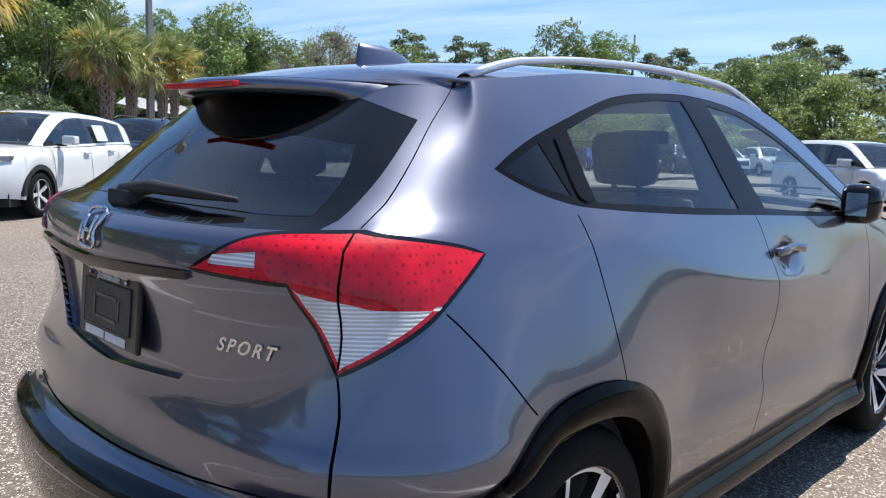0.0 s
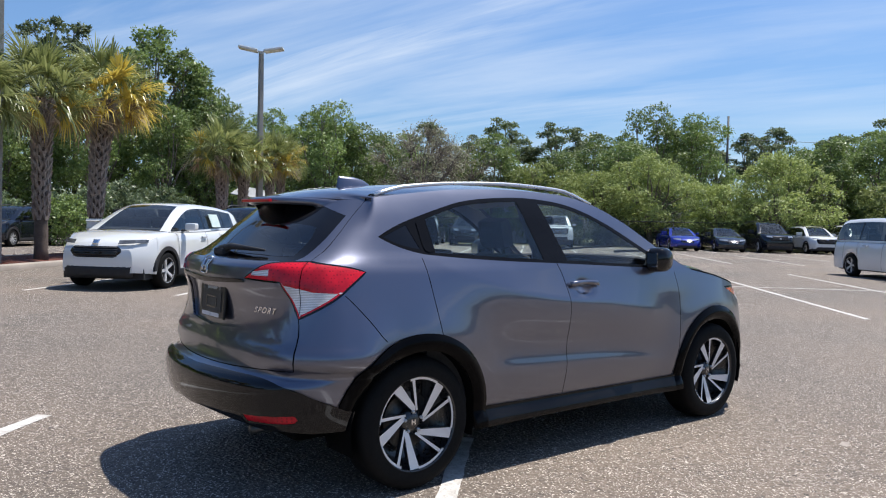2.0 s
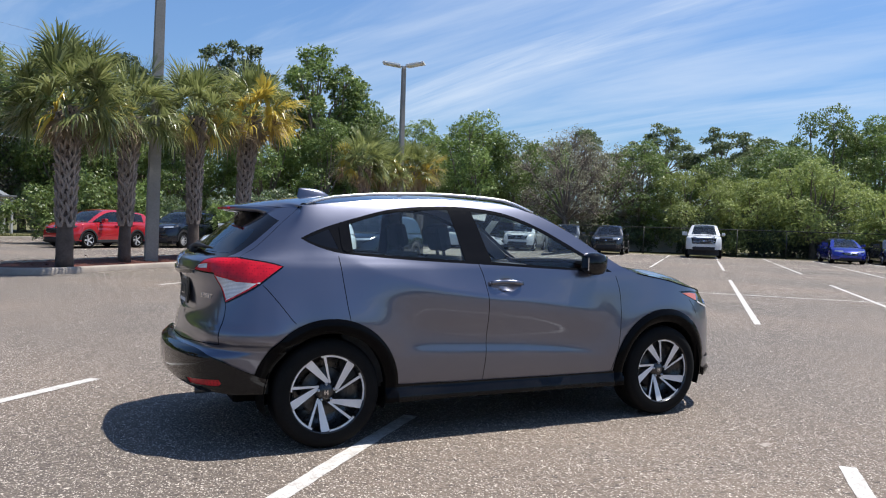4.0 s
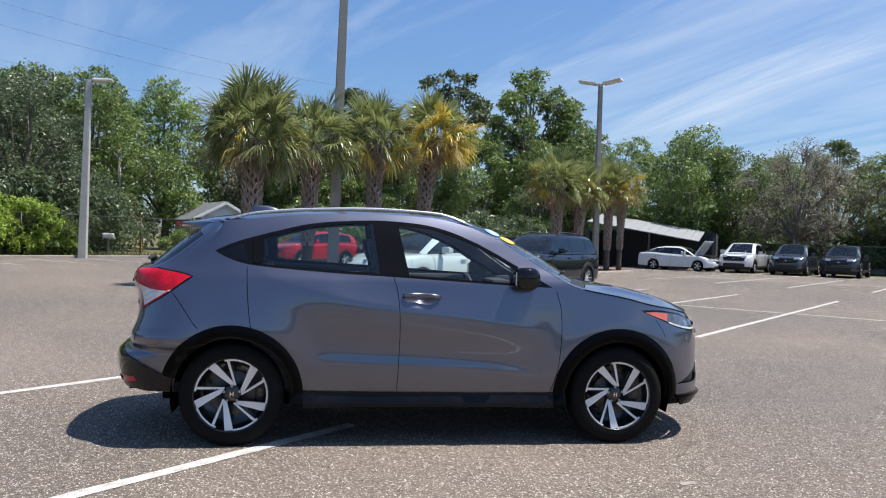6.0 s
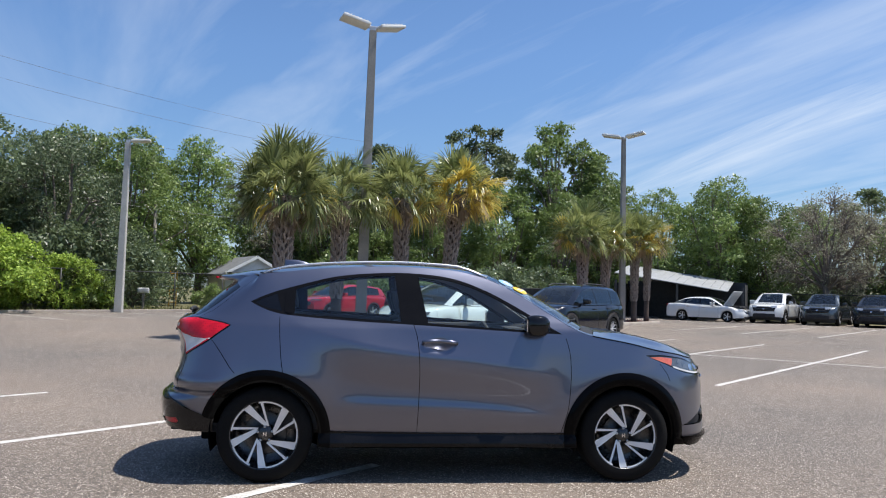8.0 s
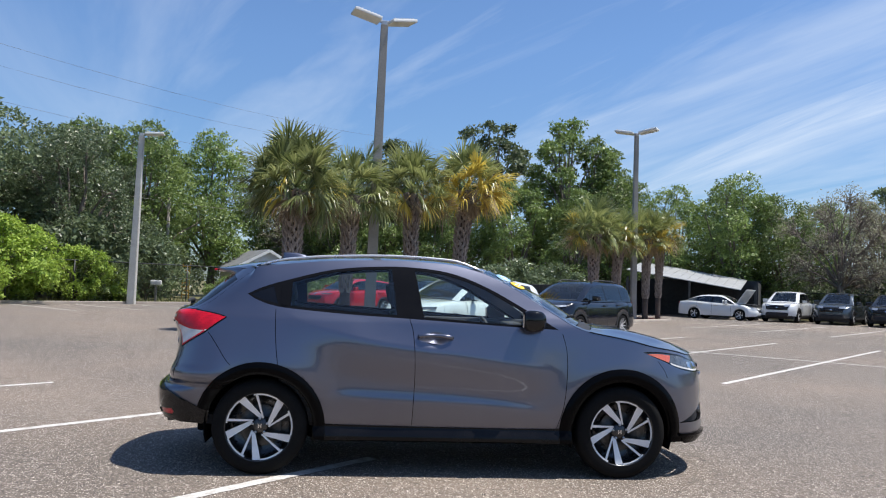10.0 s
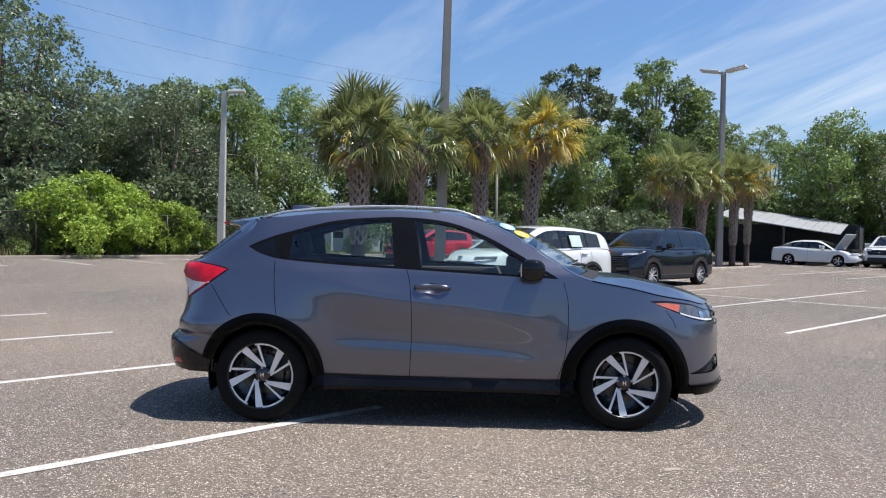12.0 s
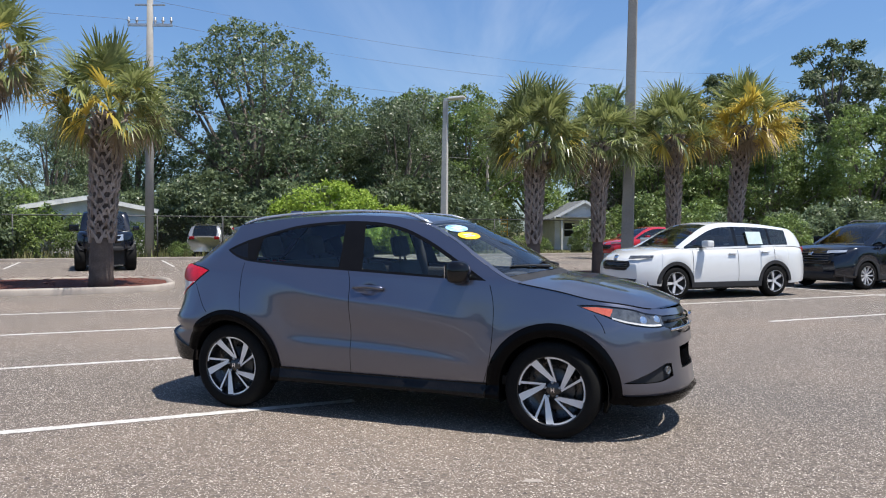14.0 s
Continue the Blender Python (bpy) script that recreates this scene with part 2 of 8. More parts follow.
PALM_BARK = plain("palm_bark", (0.15, 0.115, 0.095), (0.085, 0.065, 0.055), 0.95, scale=5, fine=30, bump=0.8, dist=0.015)
BOOT = plain("palm_boot", (0.44, 0.37, 0.32), (0.22, 0.175, 0.15), 0.9, scale=4, fine=25, bump=0.5, dist=0.01)
SIDING = plain("white_siding", (0.75, 0.75, 0.72), (0.62, 0.62, 0.60), 0.7, scale=1.5, fine=20, bump=0.1)
SHINGLE = plain("grey_shingles", (0.20, 0.21, 0.22), (0.13, 0.135, 0.14), 0.9, scale=2, fine=20, bump=0.5, dist=0.01)
BROWN_ROOF = plain("brown_shingles", (0.26, 0.19, 0.14), (0.18, 0.13, 0.10), 0.9, scale=2, fine=20, bump=0.5, dist=0.01)
SHEET_METAL = plain("white_roof_sheet", (0.50, 0.51, 0.52), (0.38, 0.39, 0.40), 0.45, 0.3, scale=2, fine=20, bump=0.1)
DARK_INSIDE = plain("dark_store_wall", (0.06, 0.06, 0.06), (0.04, 0.04, 0.04), 0.8, bump=0.1)
YELLOW_PAINT = plain("yellow_ladder_paint", (0.65, 0.36, 0.03), (0.5, 0.28, 0.03), 0.6, bump=0.1)


def leaf_build(dark, light, back, gloss=0.6):
    def build(nt, b):
        geo, info = nt.nodes.new("ShaderNodeNewGeometry"), nt.nodes.new("ShaderNodeObjectInfo")
        rnd = geo.outputs["Random Per Island"]
        col = mixed(nt, rnd, dark, light)
        big = noise_of(nt, coords(nt), 0.35, 3, 0.5)
        col = mixed(nt, spread(nt, big, 0.4, 0.65, 0, 0.6), col, back)
        hs = nt.nodes.new("ShaderNodeHueSaturation")
        nt.links.new(col, hs.inputs["Color"])
        nt.links.new(spread(nt, info.outputs["Random"], 0, 1, 0.78, 1.2), hs.inputs["Value"])
        nt.links.new(hs.outputs[0], b.inputs["Base Color"])
        put(b, Roughness=gloss)
        out = nt.nodes["Material Output"]
        tl, mx = nt.nodes.new("ShaderNodeBsdfTranslucent"), nt.nodes.new("ShaderNodeMixShader")
        nt.links.new(hs.outputs[0], tl.inputs[0])
        mx.inputs[0].default_value = 0.36
        nt.links.new(b.outputs[0], mx.inputs[1]), nt.links.new(tl.outputs[0], mx.inputs[2])
        nt.links.new(mx.outputs[0], out.inputs[0])
    return build


LEAF = {
    "oak": material("oak_leaf", leaf_build((0.066, 0.100, 0.050), (0.235, 0.290, 0.142), (0.128, 0.172, 0.090), 0.38)),
    "green": material("broad_leaf", leaf_build((0.085, 0.138, 0.040), (0.300, 0.390, 0.112), (0.165, 0.228, 0.070), 0.42)),
    "feathery": material("feathery_leaf", leaf_build((0.17, 0.22, 0.06), (0.42, 0.48, 0.165), (0.29, 0.34, 0.10))),
    "bright": material("vine_leaf", leaf_build((0.16, 0.25, 0.03), (0.36, 0.46, 0.075), (0.23, 0.33, 0.05))),
    "grey": material("sparse_leaf", leaf_build((0.20, 0.20, 0.12), (0.36, 0.35, 0.24), (0.26, 0.25, 0.17))),
    "pine": material("pine_needle", leaf_build((0.09, 0.125, 0.06), (0.21, 0.26, 0.125), (0.14, 0.18, 0.09))),
    "palm": material("palm_frond_green", leaf_build((0.10, 0.135, 0.042), (0.42, 0.45, 0.18), (0.25, 0.28, 0.10), 0.3)),
    "gold": material("palm_frond_yellow", leaf_build((0.40, 0.29, 0.045), (0.64, 0.50, 0.10), (0.38, 0.35, 0.09), 0.3)),
    "dry": material("palm_frond_dry", leaf_build((0.26, 0.19, 0.12), (0.42, 0.33, 0.22), (0.33, 0.26, 0.16))),
}


# ---- builders ----
def mesh_of(name, verts, faces, mats=(), smooth=False, slots=None):
    me = bpy.data.meshes.new(name)
    me.from_pydata([tuple(v) for v in verts], [], faces)
    for m in mats if isinstance(mats, (list, tuple)) else (mats,):
        me.materials.append(m)
    if slots is not None:
        me.polygons.foreach_set("material_index", slots)
    if smooth:
        me.polygons.foreach_set("use_smooth", [True] * len(me.polygons))
    me.update()
    return me


def part(name, bm, mat, parent, label="", smooth=False):
    """Links a bmesh (or a mesh) as one mesh object under a thing or a part."""
    if isinstance(bm, bmesh.types.BMesh):
        me = bpy.data.meshes.new(name)
        bm.to_mesh(me)
        bm.free()
        me.materials.append(mat)
        if smooth:
            me.polygons.foreach_set("use_smooth", [True] * len(me.polygons))
    else:
        me = bm
        if mat and not me.materials:
            me.materials.append(mat)
    ob = new(name, me)
    if parent:
        ob.parent = parent
    return tagged(ob, label)


def thing(name, label, category, m=None, group="", kind=""):
    ob = new(name)
    ob.empty_display_size = 0.2
    if m is not None:
        ob.matrix_basis = m
    return tagged(ob, label, category, group, kind)


def solid(name, me, label, category, m=None, group="", kind=""):
    ob = new(name, me)
    if m is not None:
        ob.matrix_basis = m
    return tagged(ob, label, category, group, kind)


def box(bm, x0, y0, z0, x1, y1, z1, bevel=0.0, m=None, segments=2):
    r = bmesh.ops.create_cube(bm, size=1.0)
    vs = r["verts"]
    for v in vs:
        v.co = Vector(((x0 + x1) / 2 + v.co.x * (x1 - x0), (y0 + y1) / 2 + v.co.y * (y1 - y0), (z0 + z1) / 2 + v.co.z * (z1 - z0)))
    if bevel:
        es = list({e for v in vs for e in v.link_edges})
        r = bmesh.ops.bevel(bm, geom=es, offset=bevel, segments=segments, profile=0.6, affect="EDGES")
        vs = r["verts"] + [v for v in vs if v.is_valid]
    if m is not None:
        bmesh.ops.transform(bm, matrix=m, verts=list(dict.fromkeys(v for v in vs if v.is_valid)))
    return bm


def boxed(*args, **kw):
    return box(bmesh.new(), *args, **kw)


def tube(points, radii, sides=8, cap=True):
    """Vertices and faces of a tapered tube along points."""
    verts, faces = [], []
    pts = [Vector(p) for p in points]
    ref = Vector((0.31, 0.95, 0.1)).normalized()
    for i, p in enumerate(pts):
        d = (pts[min(i + 1, len(pts) - 1)] - pts[max(i - 1, 0)]).normalized()
        a = d.cross(ref if abs(d.dot(ref)) < 0.95 else Vector((1, 0, 0))).normalized()
        b = d.cross(a)
        for k in range(sides):
            t = 2 * math.pi * k / sides
            verts.append(p + radii[i] * (math.cos(t) * a + math.sin(t) * b))
    for i in range(len(pts) - 1):
        for k in range(sides):
            k2 = (k + 1) % sides
            faces.append((i * sides + k, i * sides + k2, (i + 1) * sides + k2, (i + 1) * sides + k))
    if cap:
        faces.append(tuple(range(sides))[::-1])
        faces.append(tuple((len(pts) - 1) * sides + k for k in range(sides)))
    return verts, faces


def joined(*groups):
    verts, faces = [], []
    for v, f in groups:
        n = len(verts)
        verts += v
        faces += [tuple(i + n for i in q) for q in f]
    return verts, faces


def tube_mesh(name, points, radii, mat, sides=8):
    v, f = tube(points, radii, sides)
    return mesh_of(name, v, f, mat, True)


def revolve(profile, sides, axis="y"):
    """Profile of (radius, offset along axis) turned round the axis."""
    verts, faces = [], []
    for k in range(sides):
        t = 2 * math.pi * k / sides
        for r, h in profile:
            verts.append((r * math.cos(t), h, r * math.sin(t)) if axis == "y" else (r * math.cos(t), r * math.sin(t), h))
    n = len(profile)
    for k in range(sides):
        k2 = (k + 1) % sides
        for i in range(n - 1):
            faces.append((k * n + i, k * n + i + 1, k2 * n + i + 1, k2 * n + i))
    return verts, faces


def stall(u, v):
    """From the car park's own grid (metres along the stalls, and across them) to the world."""
    return ((u - v) / math.sqrt(2), (u + v) / math.sqrt(2))


def curve_at(table, x):
    """Smooth value of a table of (x, value) by monotone-ish cubic."""
    xs = [p[0] for p in table]
    if x <= xs[0]:
        return table[0][1]
    if x >= xs[-1]:
        return table[-1][1]
    i = max(k for k in range(len(xs) - 1) if xs[k] <= x)

    def slope(k):
        if k == 0 or k == len(xs) - 1:
            a, b = (0, 1) if k == 0 else (len(xs) - 2, len(xs) - 1)
            return (table[b][1] - table[a][1]) / (xs[b] - xs[a])
        d0 = (table[k][1] - table[k - 1][1]) / (xs[k] - xs[k - 1])
        d1 = (table[k + 1][1] - table[k][1]) / (xs[k + 1] - xs[k])
        if d0 * d1 <= 0:
            return 0.0
        return 2 * d0 * d1 / (d0 + d1)
    h = xs[i + 1] - xs[i]
    t = (x - xs[i]) / h
    return ((2 * t**3 - 3 * t**2 + 1) * table[i][1] + (t**3 - 2 * t**2 + t) * h * slope(i)
            + (3 * t**2 - 2 * t**3) * table[i + 1][1] + (t**3 - t**2) * h * slope(i + 1))

# ---- ground ----
def sheet(name, pts, z, mat, label, category, step=None):
    verts = [(x, y, z) for x, y in pts]
    return solid(name, mesh_of(name, verts, [tuple(range(len(verts)))], mat), label, category, kind="structure")


sheet("ground", [(-700, -700), (700, -700), (700, 700), (-700, 700)], -0.03, GRASS, "flat dry grassy ground round the car park", "ground")
sheet("pavement", [stall(-60, -70), stall(47.5, -70), stall(47.5, 31.8), stall(-60, 31.8)], 0.0, ASPHALT,
      "sun-bleached brownish grey asphalt of the car park", "asphalt")

rng = random.Random(5)


def parking_line(u0, v0, u1, v1, width=0.105, z=0.004):
    a, b = Vector((*stall(u0, v0), 0)), Vector((*stall(u1, v1), 0))
    d = (b - a).normalized()
    n = Vector((-d.y, d.x, 0)) * width / 2
    count = max(2, int((b - a).length / 0.12))
    verts, faces = [], []
    for i in range(count + 1):
        p = a + (b - a) * i / count
        for s in (-1, 1):
            q = p + n * s * (1 + rng.uniform(-0.10, 0.06))
            verts.append((q.x, q.y, z))
        if i:
            faces.append((2 * i - 2, 2 * i - 1, 2 * i + 1, 2 * i))
    solid("parking_line", mesh_of("parking_line", verts, faces, LINE), "worn white painted line on the asphalt", "road marking",
          group="parking lines", kind="structure")


for k in range(-9, 4):
    v = (0.22 + 3.97 * k) / math.sqrt(2)
    parking_line(-14.0, v, -0.55, v)
    if k < 4:
        parking_line(7.2, v, 19.6, v)
        parking_line(26.4, v, 38.5, v)
for u, v0, v1 in ((-7.2, -27, 9), (13.45, -27, 11.5), (32.4, -27, 11.0)):
    parking_line(u, v0, u, v1, 0.105, 0.0075)
for k in range(-12, 11):
    parking_line(-5.6 + 2.85 * k, 25.0, -5.6 + 2.85 * k, 31.2)
for k in range(-9, 5):
    parking_line(40.5, (0.2 + 3.97 * k) / math.sqrt(2), 46.8, (0.2 + 3.97 * k) / math.sqrt(2))
# short paint traces beside the car
for x, y, turn, length in ((1.40, -1.74, 20, 0.13),):
    me = mesh_of("paint_trace", [(-length / 2, -0.02, 0.004), (length / 2, -0.03, 0.004), (length / 2 - 0.02, 0.02, 0.004), (-length / 2 + 0.03, 0.03, 0.004)], [(0, 1, 2, 3)], CONCRETE)
    solid("paint_trace", me, "flaked scrap of white paint on the asphalt", "road marking", pose(x, y, 0, 0, 0, turn), kind="structure")


def kerb_island(u0, u1, v0, v1, radius, seed):
    """A raised bed: rounded concrete kerb round red mulch."""
    r = random.Random(seed)
    ring = []
    for cu, cv, a0 in ((u1 - radius, v1 - radius, 0), (u0 + radius, v1 - radius, 90), (u0 + radius, v0 + radius, 180), (u1 - radius, v0 + radius, 270)):
        for k in range(9):
            a = radians(a0 + 90 * k / 8)
            ring.append((cu + radius * math.cos(a), cv + radius * math.sin(a), math.cos(a), math.sin(a)))
    prof = ((0.0, 0.0), (0.0, 0.11), (0.02, 0.14), (0.05, 0.15), (0.15, 0.15), (0.16, 0.06))
    verts, faces = [], []
    for u, v, nu, nv in ring:
        for inset, z in prof:
            verts.append((*stall(u - nu * inset, v - nv * inset), z))
    n, m = len(ring), len(prof)
    for i in range(n):
        j = (i + 1) % n
        for k in range(m - 1):
            faces.append((i * m + k, j * m + k, j * m + k + 1, i * m + k + 1))
    isl = thing("planting_island", "raised bed of red mulch inside a pale concrete kerb", "kerbed island", kind="structure")
    part("kerb", mesh_of("kerb", verts, faces, CONCRETE, True), None, isl, "pale concrete kerb")
    verts, faces = [], []
    nu, nv = int((u1 - u0) / 0.35), int((v1 - v0) / 0.35)
    for i in range(nu + 1):
        for k in range(nv + 1):
            a, b = i / nu, k / nv
            u, v = u0 + 0.14 + (u1 - u0 - 0.28) * a, v0 + 0.14 + (v1 - v0 - 0.28) * b
            for cu, cv in ((u1 - radius, v1 - radius), (u0 + radius, v1 - radius), (u0 + radius, v0 + radius), (u1 - radius, v0 + radius)):
                du, dv = u - cu, v - cv
                if du * (cu - (u0 + u1) / 2) > 0 and dv * (cv - (v0 + v1) / 2) > 0:
                    d = math.hypot(du, dv)
                    if d > radius - 0.14:
                        u, v = cu + du / d * (radius - 0.14), cv + dv / d * (radius - 0.14)
            verts.append((*stall(u, v), 0.10 + 0.13 * math.sin(math.pi * a) ** 0.5 * math.sin(math.pi * b) + r.uniform(-0.015, 0.015)))
    for i in range(nu):
        for k in range(nv):
            p = i * (nv + 1) + k
            faces.append((p, p + nv + 1, p + nv + 2, p + 1))
    part("mulch", mesh_of("mulch", verts, faces, MULCH, True), None, isl, "red wood-chip mulch")
    # loose chips
    verts, faces = [], []
    for _ in range(int((u1 - u0) * (v1 - v0) * 14)):
        x, y = stall(r.uniform(u0 + 0.4, u1 - 0.4), r.uniform(v0 + 0.4, v1 - 0.4))
        a, ln, z = r.uniform(0, 6.3), r.uniform(0.03, 0.09), r.uniform(0.12, 0.24)
        dx, dy = math.cos(a) * ln, math.sin(a) * ln
        i = len(verts)
        verts += [(x - dx, y - dy, z), (x + dy * 0.3, y - dx * 0.3, z + 0.02), (x + dx, y + dy, z + r.uniform(0, 0.04))]
        faces.append((i, i + 1, i + 2))
    tagged(part("mulch_chip", mesh_of("mulch_chip", verts, faces, MULCH), None, isl), kind="stuff")


kerb_island(7.0, 34.0, 11.9, 14.7, 1.3, 1)
kerb_island(-30.0, -0.8, 12.4, 16.8, 1.5, 2)

# kerb strip along the far edge
bm = boxed(-60, -0.09, -0.05, 47.5, 0.09, 0.13, 0.03)
part("edge_kerb", bm, CONCRETE, None)
ek = bpy.data.objects["edge_kerb"]
ek.matrix_basis = pose(*stall(0, 31.9), 0, 0, 0, 45)
tagged(ek, "low concrete kerb along the far edge of the asphalt", "kerb", kind="structure")


# ---- fence ----
def chain_build(nt, b):
    nt.nodes.remove(b)
    out = nt.nodes["Material Output"]
    tr, df, mx = (nt.nodes.new("ShaderNode" + k) for k in ("BsdfTransparent", "BsdfDiffuse", "MixShader"))
    df.inputs[0].default_value = (0.02, 0.022, 0.02, 1)
    co = coords(nt)
    nt.links.new(spread(nt, noise_of(nt, co, 1.5, 3), 0.3, 0.7, 0.16, 0.30), mx.inputs[0])
    nt.links.new(tr.outputs[0], mx.inputs[1]), nt.links.new(df.outputs[0], mx.inputs[2])
    nt.links.new(mx.outputs[0], out.inputs[0])


CHAIN = material("black_chain_link", chain_build)


def fence(p0, p1, height, gap):
    a, b = Vector((*p0, 0)), Vector((*p1, 0))
    f = thing("fence", "black chain-link fence with round posts and a top rail", "fence", kind="structure")
    count = int((b - a).length / gap)
    d = (b - a).normalized()
    part("top_rail", tube_mesh("top_rail", [a + Vector((0, 0, height)), b + Vector((0, 0, height))], [0.028, 0.028], BLACK_METAL, 6), None, f)
    post = tube_mesh("post", [(0, 0, -0.05), (0, 0, height + 0.03)], [0.035, 0.035], BLACK_METAL, 6)
    for i in range(count + 1):
        part("post", post, None, f).location = a + d * gap * i
    n = Vector((-d.y, d.x, 0)) * 0.03
    v = [a + n, b + n, b + n + Vector((0, 0, height)), a + n + Vector((0, 0, height))]
    part("mesh_panel", mesh_of("mesh_panel", v, [(0, 1, 2, 3)], CHAIN), None, f, "dark woven wire mesh")


fence(stall(-45, 32.6), stall(30, 32.6), 2.05, 3.0)
fence(stall(48.6, 20), stall(48.6, -40), 1.8, 3.0)


# ---- lamp posts, poles and wires ----
def flat_lamp_head(parent, m):
    head = part("lamp_head", boxed(0.15, -0.30, -0.05, 1.05, 0.30, 0.05, 0.03), LAMP_WHITE, parent, "flat white lamp head")
    head.matrix_basis = m
    for k in range(7):
        part("cooling_fin", boxed(0.25 + k * 0.11, -0.26, 0.052, 0.28 + k * 0.11, 0.26, 0.085), LAMP_WHITE, head)
    part("arm", boxed(0.0, -0.04, -0.04, 0.148, 0.04, 0.04, 0.01), GALV, head)
    return head


def lamp_post(x, y, height, width, mat, heads, lean=0.0, label=""):
    t = thing("lamp_post", label, "lamp post", pose(x, y, 0, 0, lean, 0), group="car park lamps")
    bm = bmesh.new()
    n = 8
    for i in range(n):
        z0, z1 = height * i / n, height * (i + 1) / n
        w0, w1 = width * (1 - 0.35 * i / n), width * (1 - 0.35 * (i + 1) / n)
        vs = [bm.verts.new((sx * w / 2, sy * w / 2, z)) for z, w in ((z0, w0), (z1, w1)) for sx, sy in ((-1, -1), (1, -1), (1, 1), (-1, 1))]
        for k in range(4):
            bm.faces.new((vs[k], vs[(k + 1) % 4], vs[4 + (k + 1) % 4], vs[4 + k]))
        if i == n - 1:
            bm.faces.new(vs[4:])
    bmesh.ops.remove_doubles(bm, verts=bm.verts, dist=0.0005)
    bmesh.ops.bevel(bm, geom=[e for e in bm.edges if abs(e.verts[0].co.z - e.verts[1].co.z) > 0.1], offset=0.02, segments=2, affect="EDGES")
    part("pole", bm, mat, t, "square tapered concrete pole")
    part("bracket", boxed(-0.09, -0.09, height, 0.09, 0.09, height + 0.14, 0.02), GALV, t)
    for turn, tilt in heads:
        flat_lamp_head(t, pose(0, 0, height + 0.10, 0, tilt, turn))
    return t


lamp_post(-0.56, 17.4, 9.5, 0.35, POLE, ((28, -12), (195, -12)), 0.8, "tall square concrete lamp post with two heads beside palms")
lamp_post(12.2, 29.9, 9.1, 0.29, POLE, ((-35, -10), (150, -10)), 0.0, "tall grey concrete lamp post with two flat heads")
lamp_post(-12.2, 32.6, 8.35, 0.36, PALE_POLE, ((10, -4),), 0.6, "pale concrete lamp post with one flat head by the fence")


def wire(points, sag, radius=0.007, label="thin dark overhead cable against the sky", mat=BLACK_WIRE):
    pts = []
    for a, b in zip(points, points[1:]):
        a, b = Vector(a), Vector(b)
        for i in range(17):
            t = i / 16
            pts.append(a.lerp(b, t) - Vector((0, 0, sag * 4 * t * (1 - t))))
    solid("overhead_cable", tube_mesh("overhead_cable", pts, [radius] * len(pts), mat, 4), label, "cable", group="overhead cables")


def utility_pole(x, y, height, radius, lean=0.0, arm_turn=20):
    t = thing("utility_pole", "round weathered utility pole with a cross arm and insulators", "utility pole", pose(x, y, 0, 0, lean, 0))
    part("pole", tube_mesh("pole", [(0, 0, -0.1), (0, 0, height * 0.5), (0, 0, height)], [radius, radius * 0.85, radius * 0.65], POLE, 12), None, t)
    m = pose(0, 0, height - 1.6, 0, 0, arm_turn)
    arm = part("cross_arm", boxed(-1.05, -0.05, -0.06, 1.05, 0.05, 0.06, 0.01), GALV, t)
    arm.matrix_basis = m
    for k, px in enumerate((-1.0, -0.62, 0.25, 0.62, 1.0)):
        v, f = revolve(((0.0, 0.0), (0.05, 0.0), (0.03, 0.08), (0.075, 0.12), (0.075, 0.16), (0.035, 0.2), (0.06, 0.28), (0.0, 0.32)), 10, "z")
        part("insulator", mesh_of("insulator", v, f, GALV, True), None, arm).location = (px, 0, 0.062)
    part("upper_arm", boxed(-0.7, -0.04, 0.9, 0.7, 0.04, 0.98, 0.01), GALV, t).matrix_basis = m
    return t


utility_pole(-23.4, 22.9, 12.6, 0.21, 0.6)
# street lamp on a wooden pole beyond the fence
t = thing("street_lamp", "dark wooden pole with a curved grey street lamp arm", "street lamp", pose(-14.5, 47.6, 0))
part("pole", tube_mesh("pole", [(0, 0, -0.1), (0, 0, 6.9)], [0.15, 0.11], WOOD_POLE, 8), None, t)
part("arm", tube_mesh("arm", [(0, 0, 6.0), (-0.5, 0, 6.7), (-1.3, 0.0, 7.0), (-2.1, 0, 7.05)], [0.05, 0.045, 0.04, 0.035], GALV, 6), None, t)
part("lamp_head", boxed(-2.75, -0.14, 6.95, -2.05, 0.14, 7.12, 0.05), GALV, t)
# slim poles deeper in the trees
for x, y, h, r, mat in ((9.8, 60.5, 9.5, 0.16, WOOD_POLE), (11.9, 61.5, 9.2, 0.09, GALV), (2.4, 45.0, 6.4, 0.10, WOOD_POLE), (-19.3, 11.2, 8.5, 0.15, WOOD_POLE)):
    solid("pole", tube_mesh("pole", [(0, 0, -0.1), (0, 0, h)], [r, r * 0.8], mat, 8), "slim bare pole standing among the trees", "pole", pose(x, y, 0), group="slim poles")
solid("pole", tube_mesh("pole", [(0, 0, -0.1), (0, 0, 19)], [0.22, 0.15], BLACK_METAL, 8), "tall dark utility pole rising above the far trees", "pole", pose(105, 62, 0))
for k, z in enumerate((12.2, 11.2, 9.6)):
    wire([(-70, -20 + k, z + 2.4), (-23.4, 22.9, z), (2, 58 + k, z + 1.5), (60, 120, z + 3)], 0.9)
wire([(-60, 5, 8.2), (-23.4, 22.9, 7.4), (-14.5, 47.6, 6.6), (9.8, 60.5, 7.0)], 0.5, 0.012, "grey overhead cable in front of the trees", POLE)
wire([(60, 110, 11), (105, 62, 15.5), (140, 10, 15)], 1.0, 0.03)

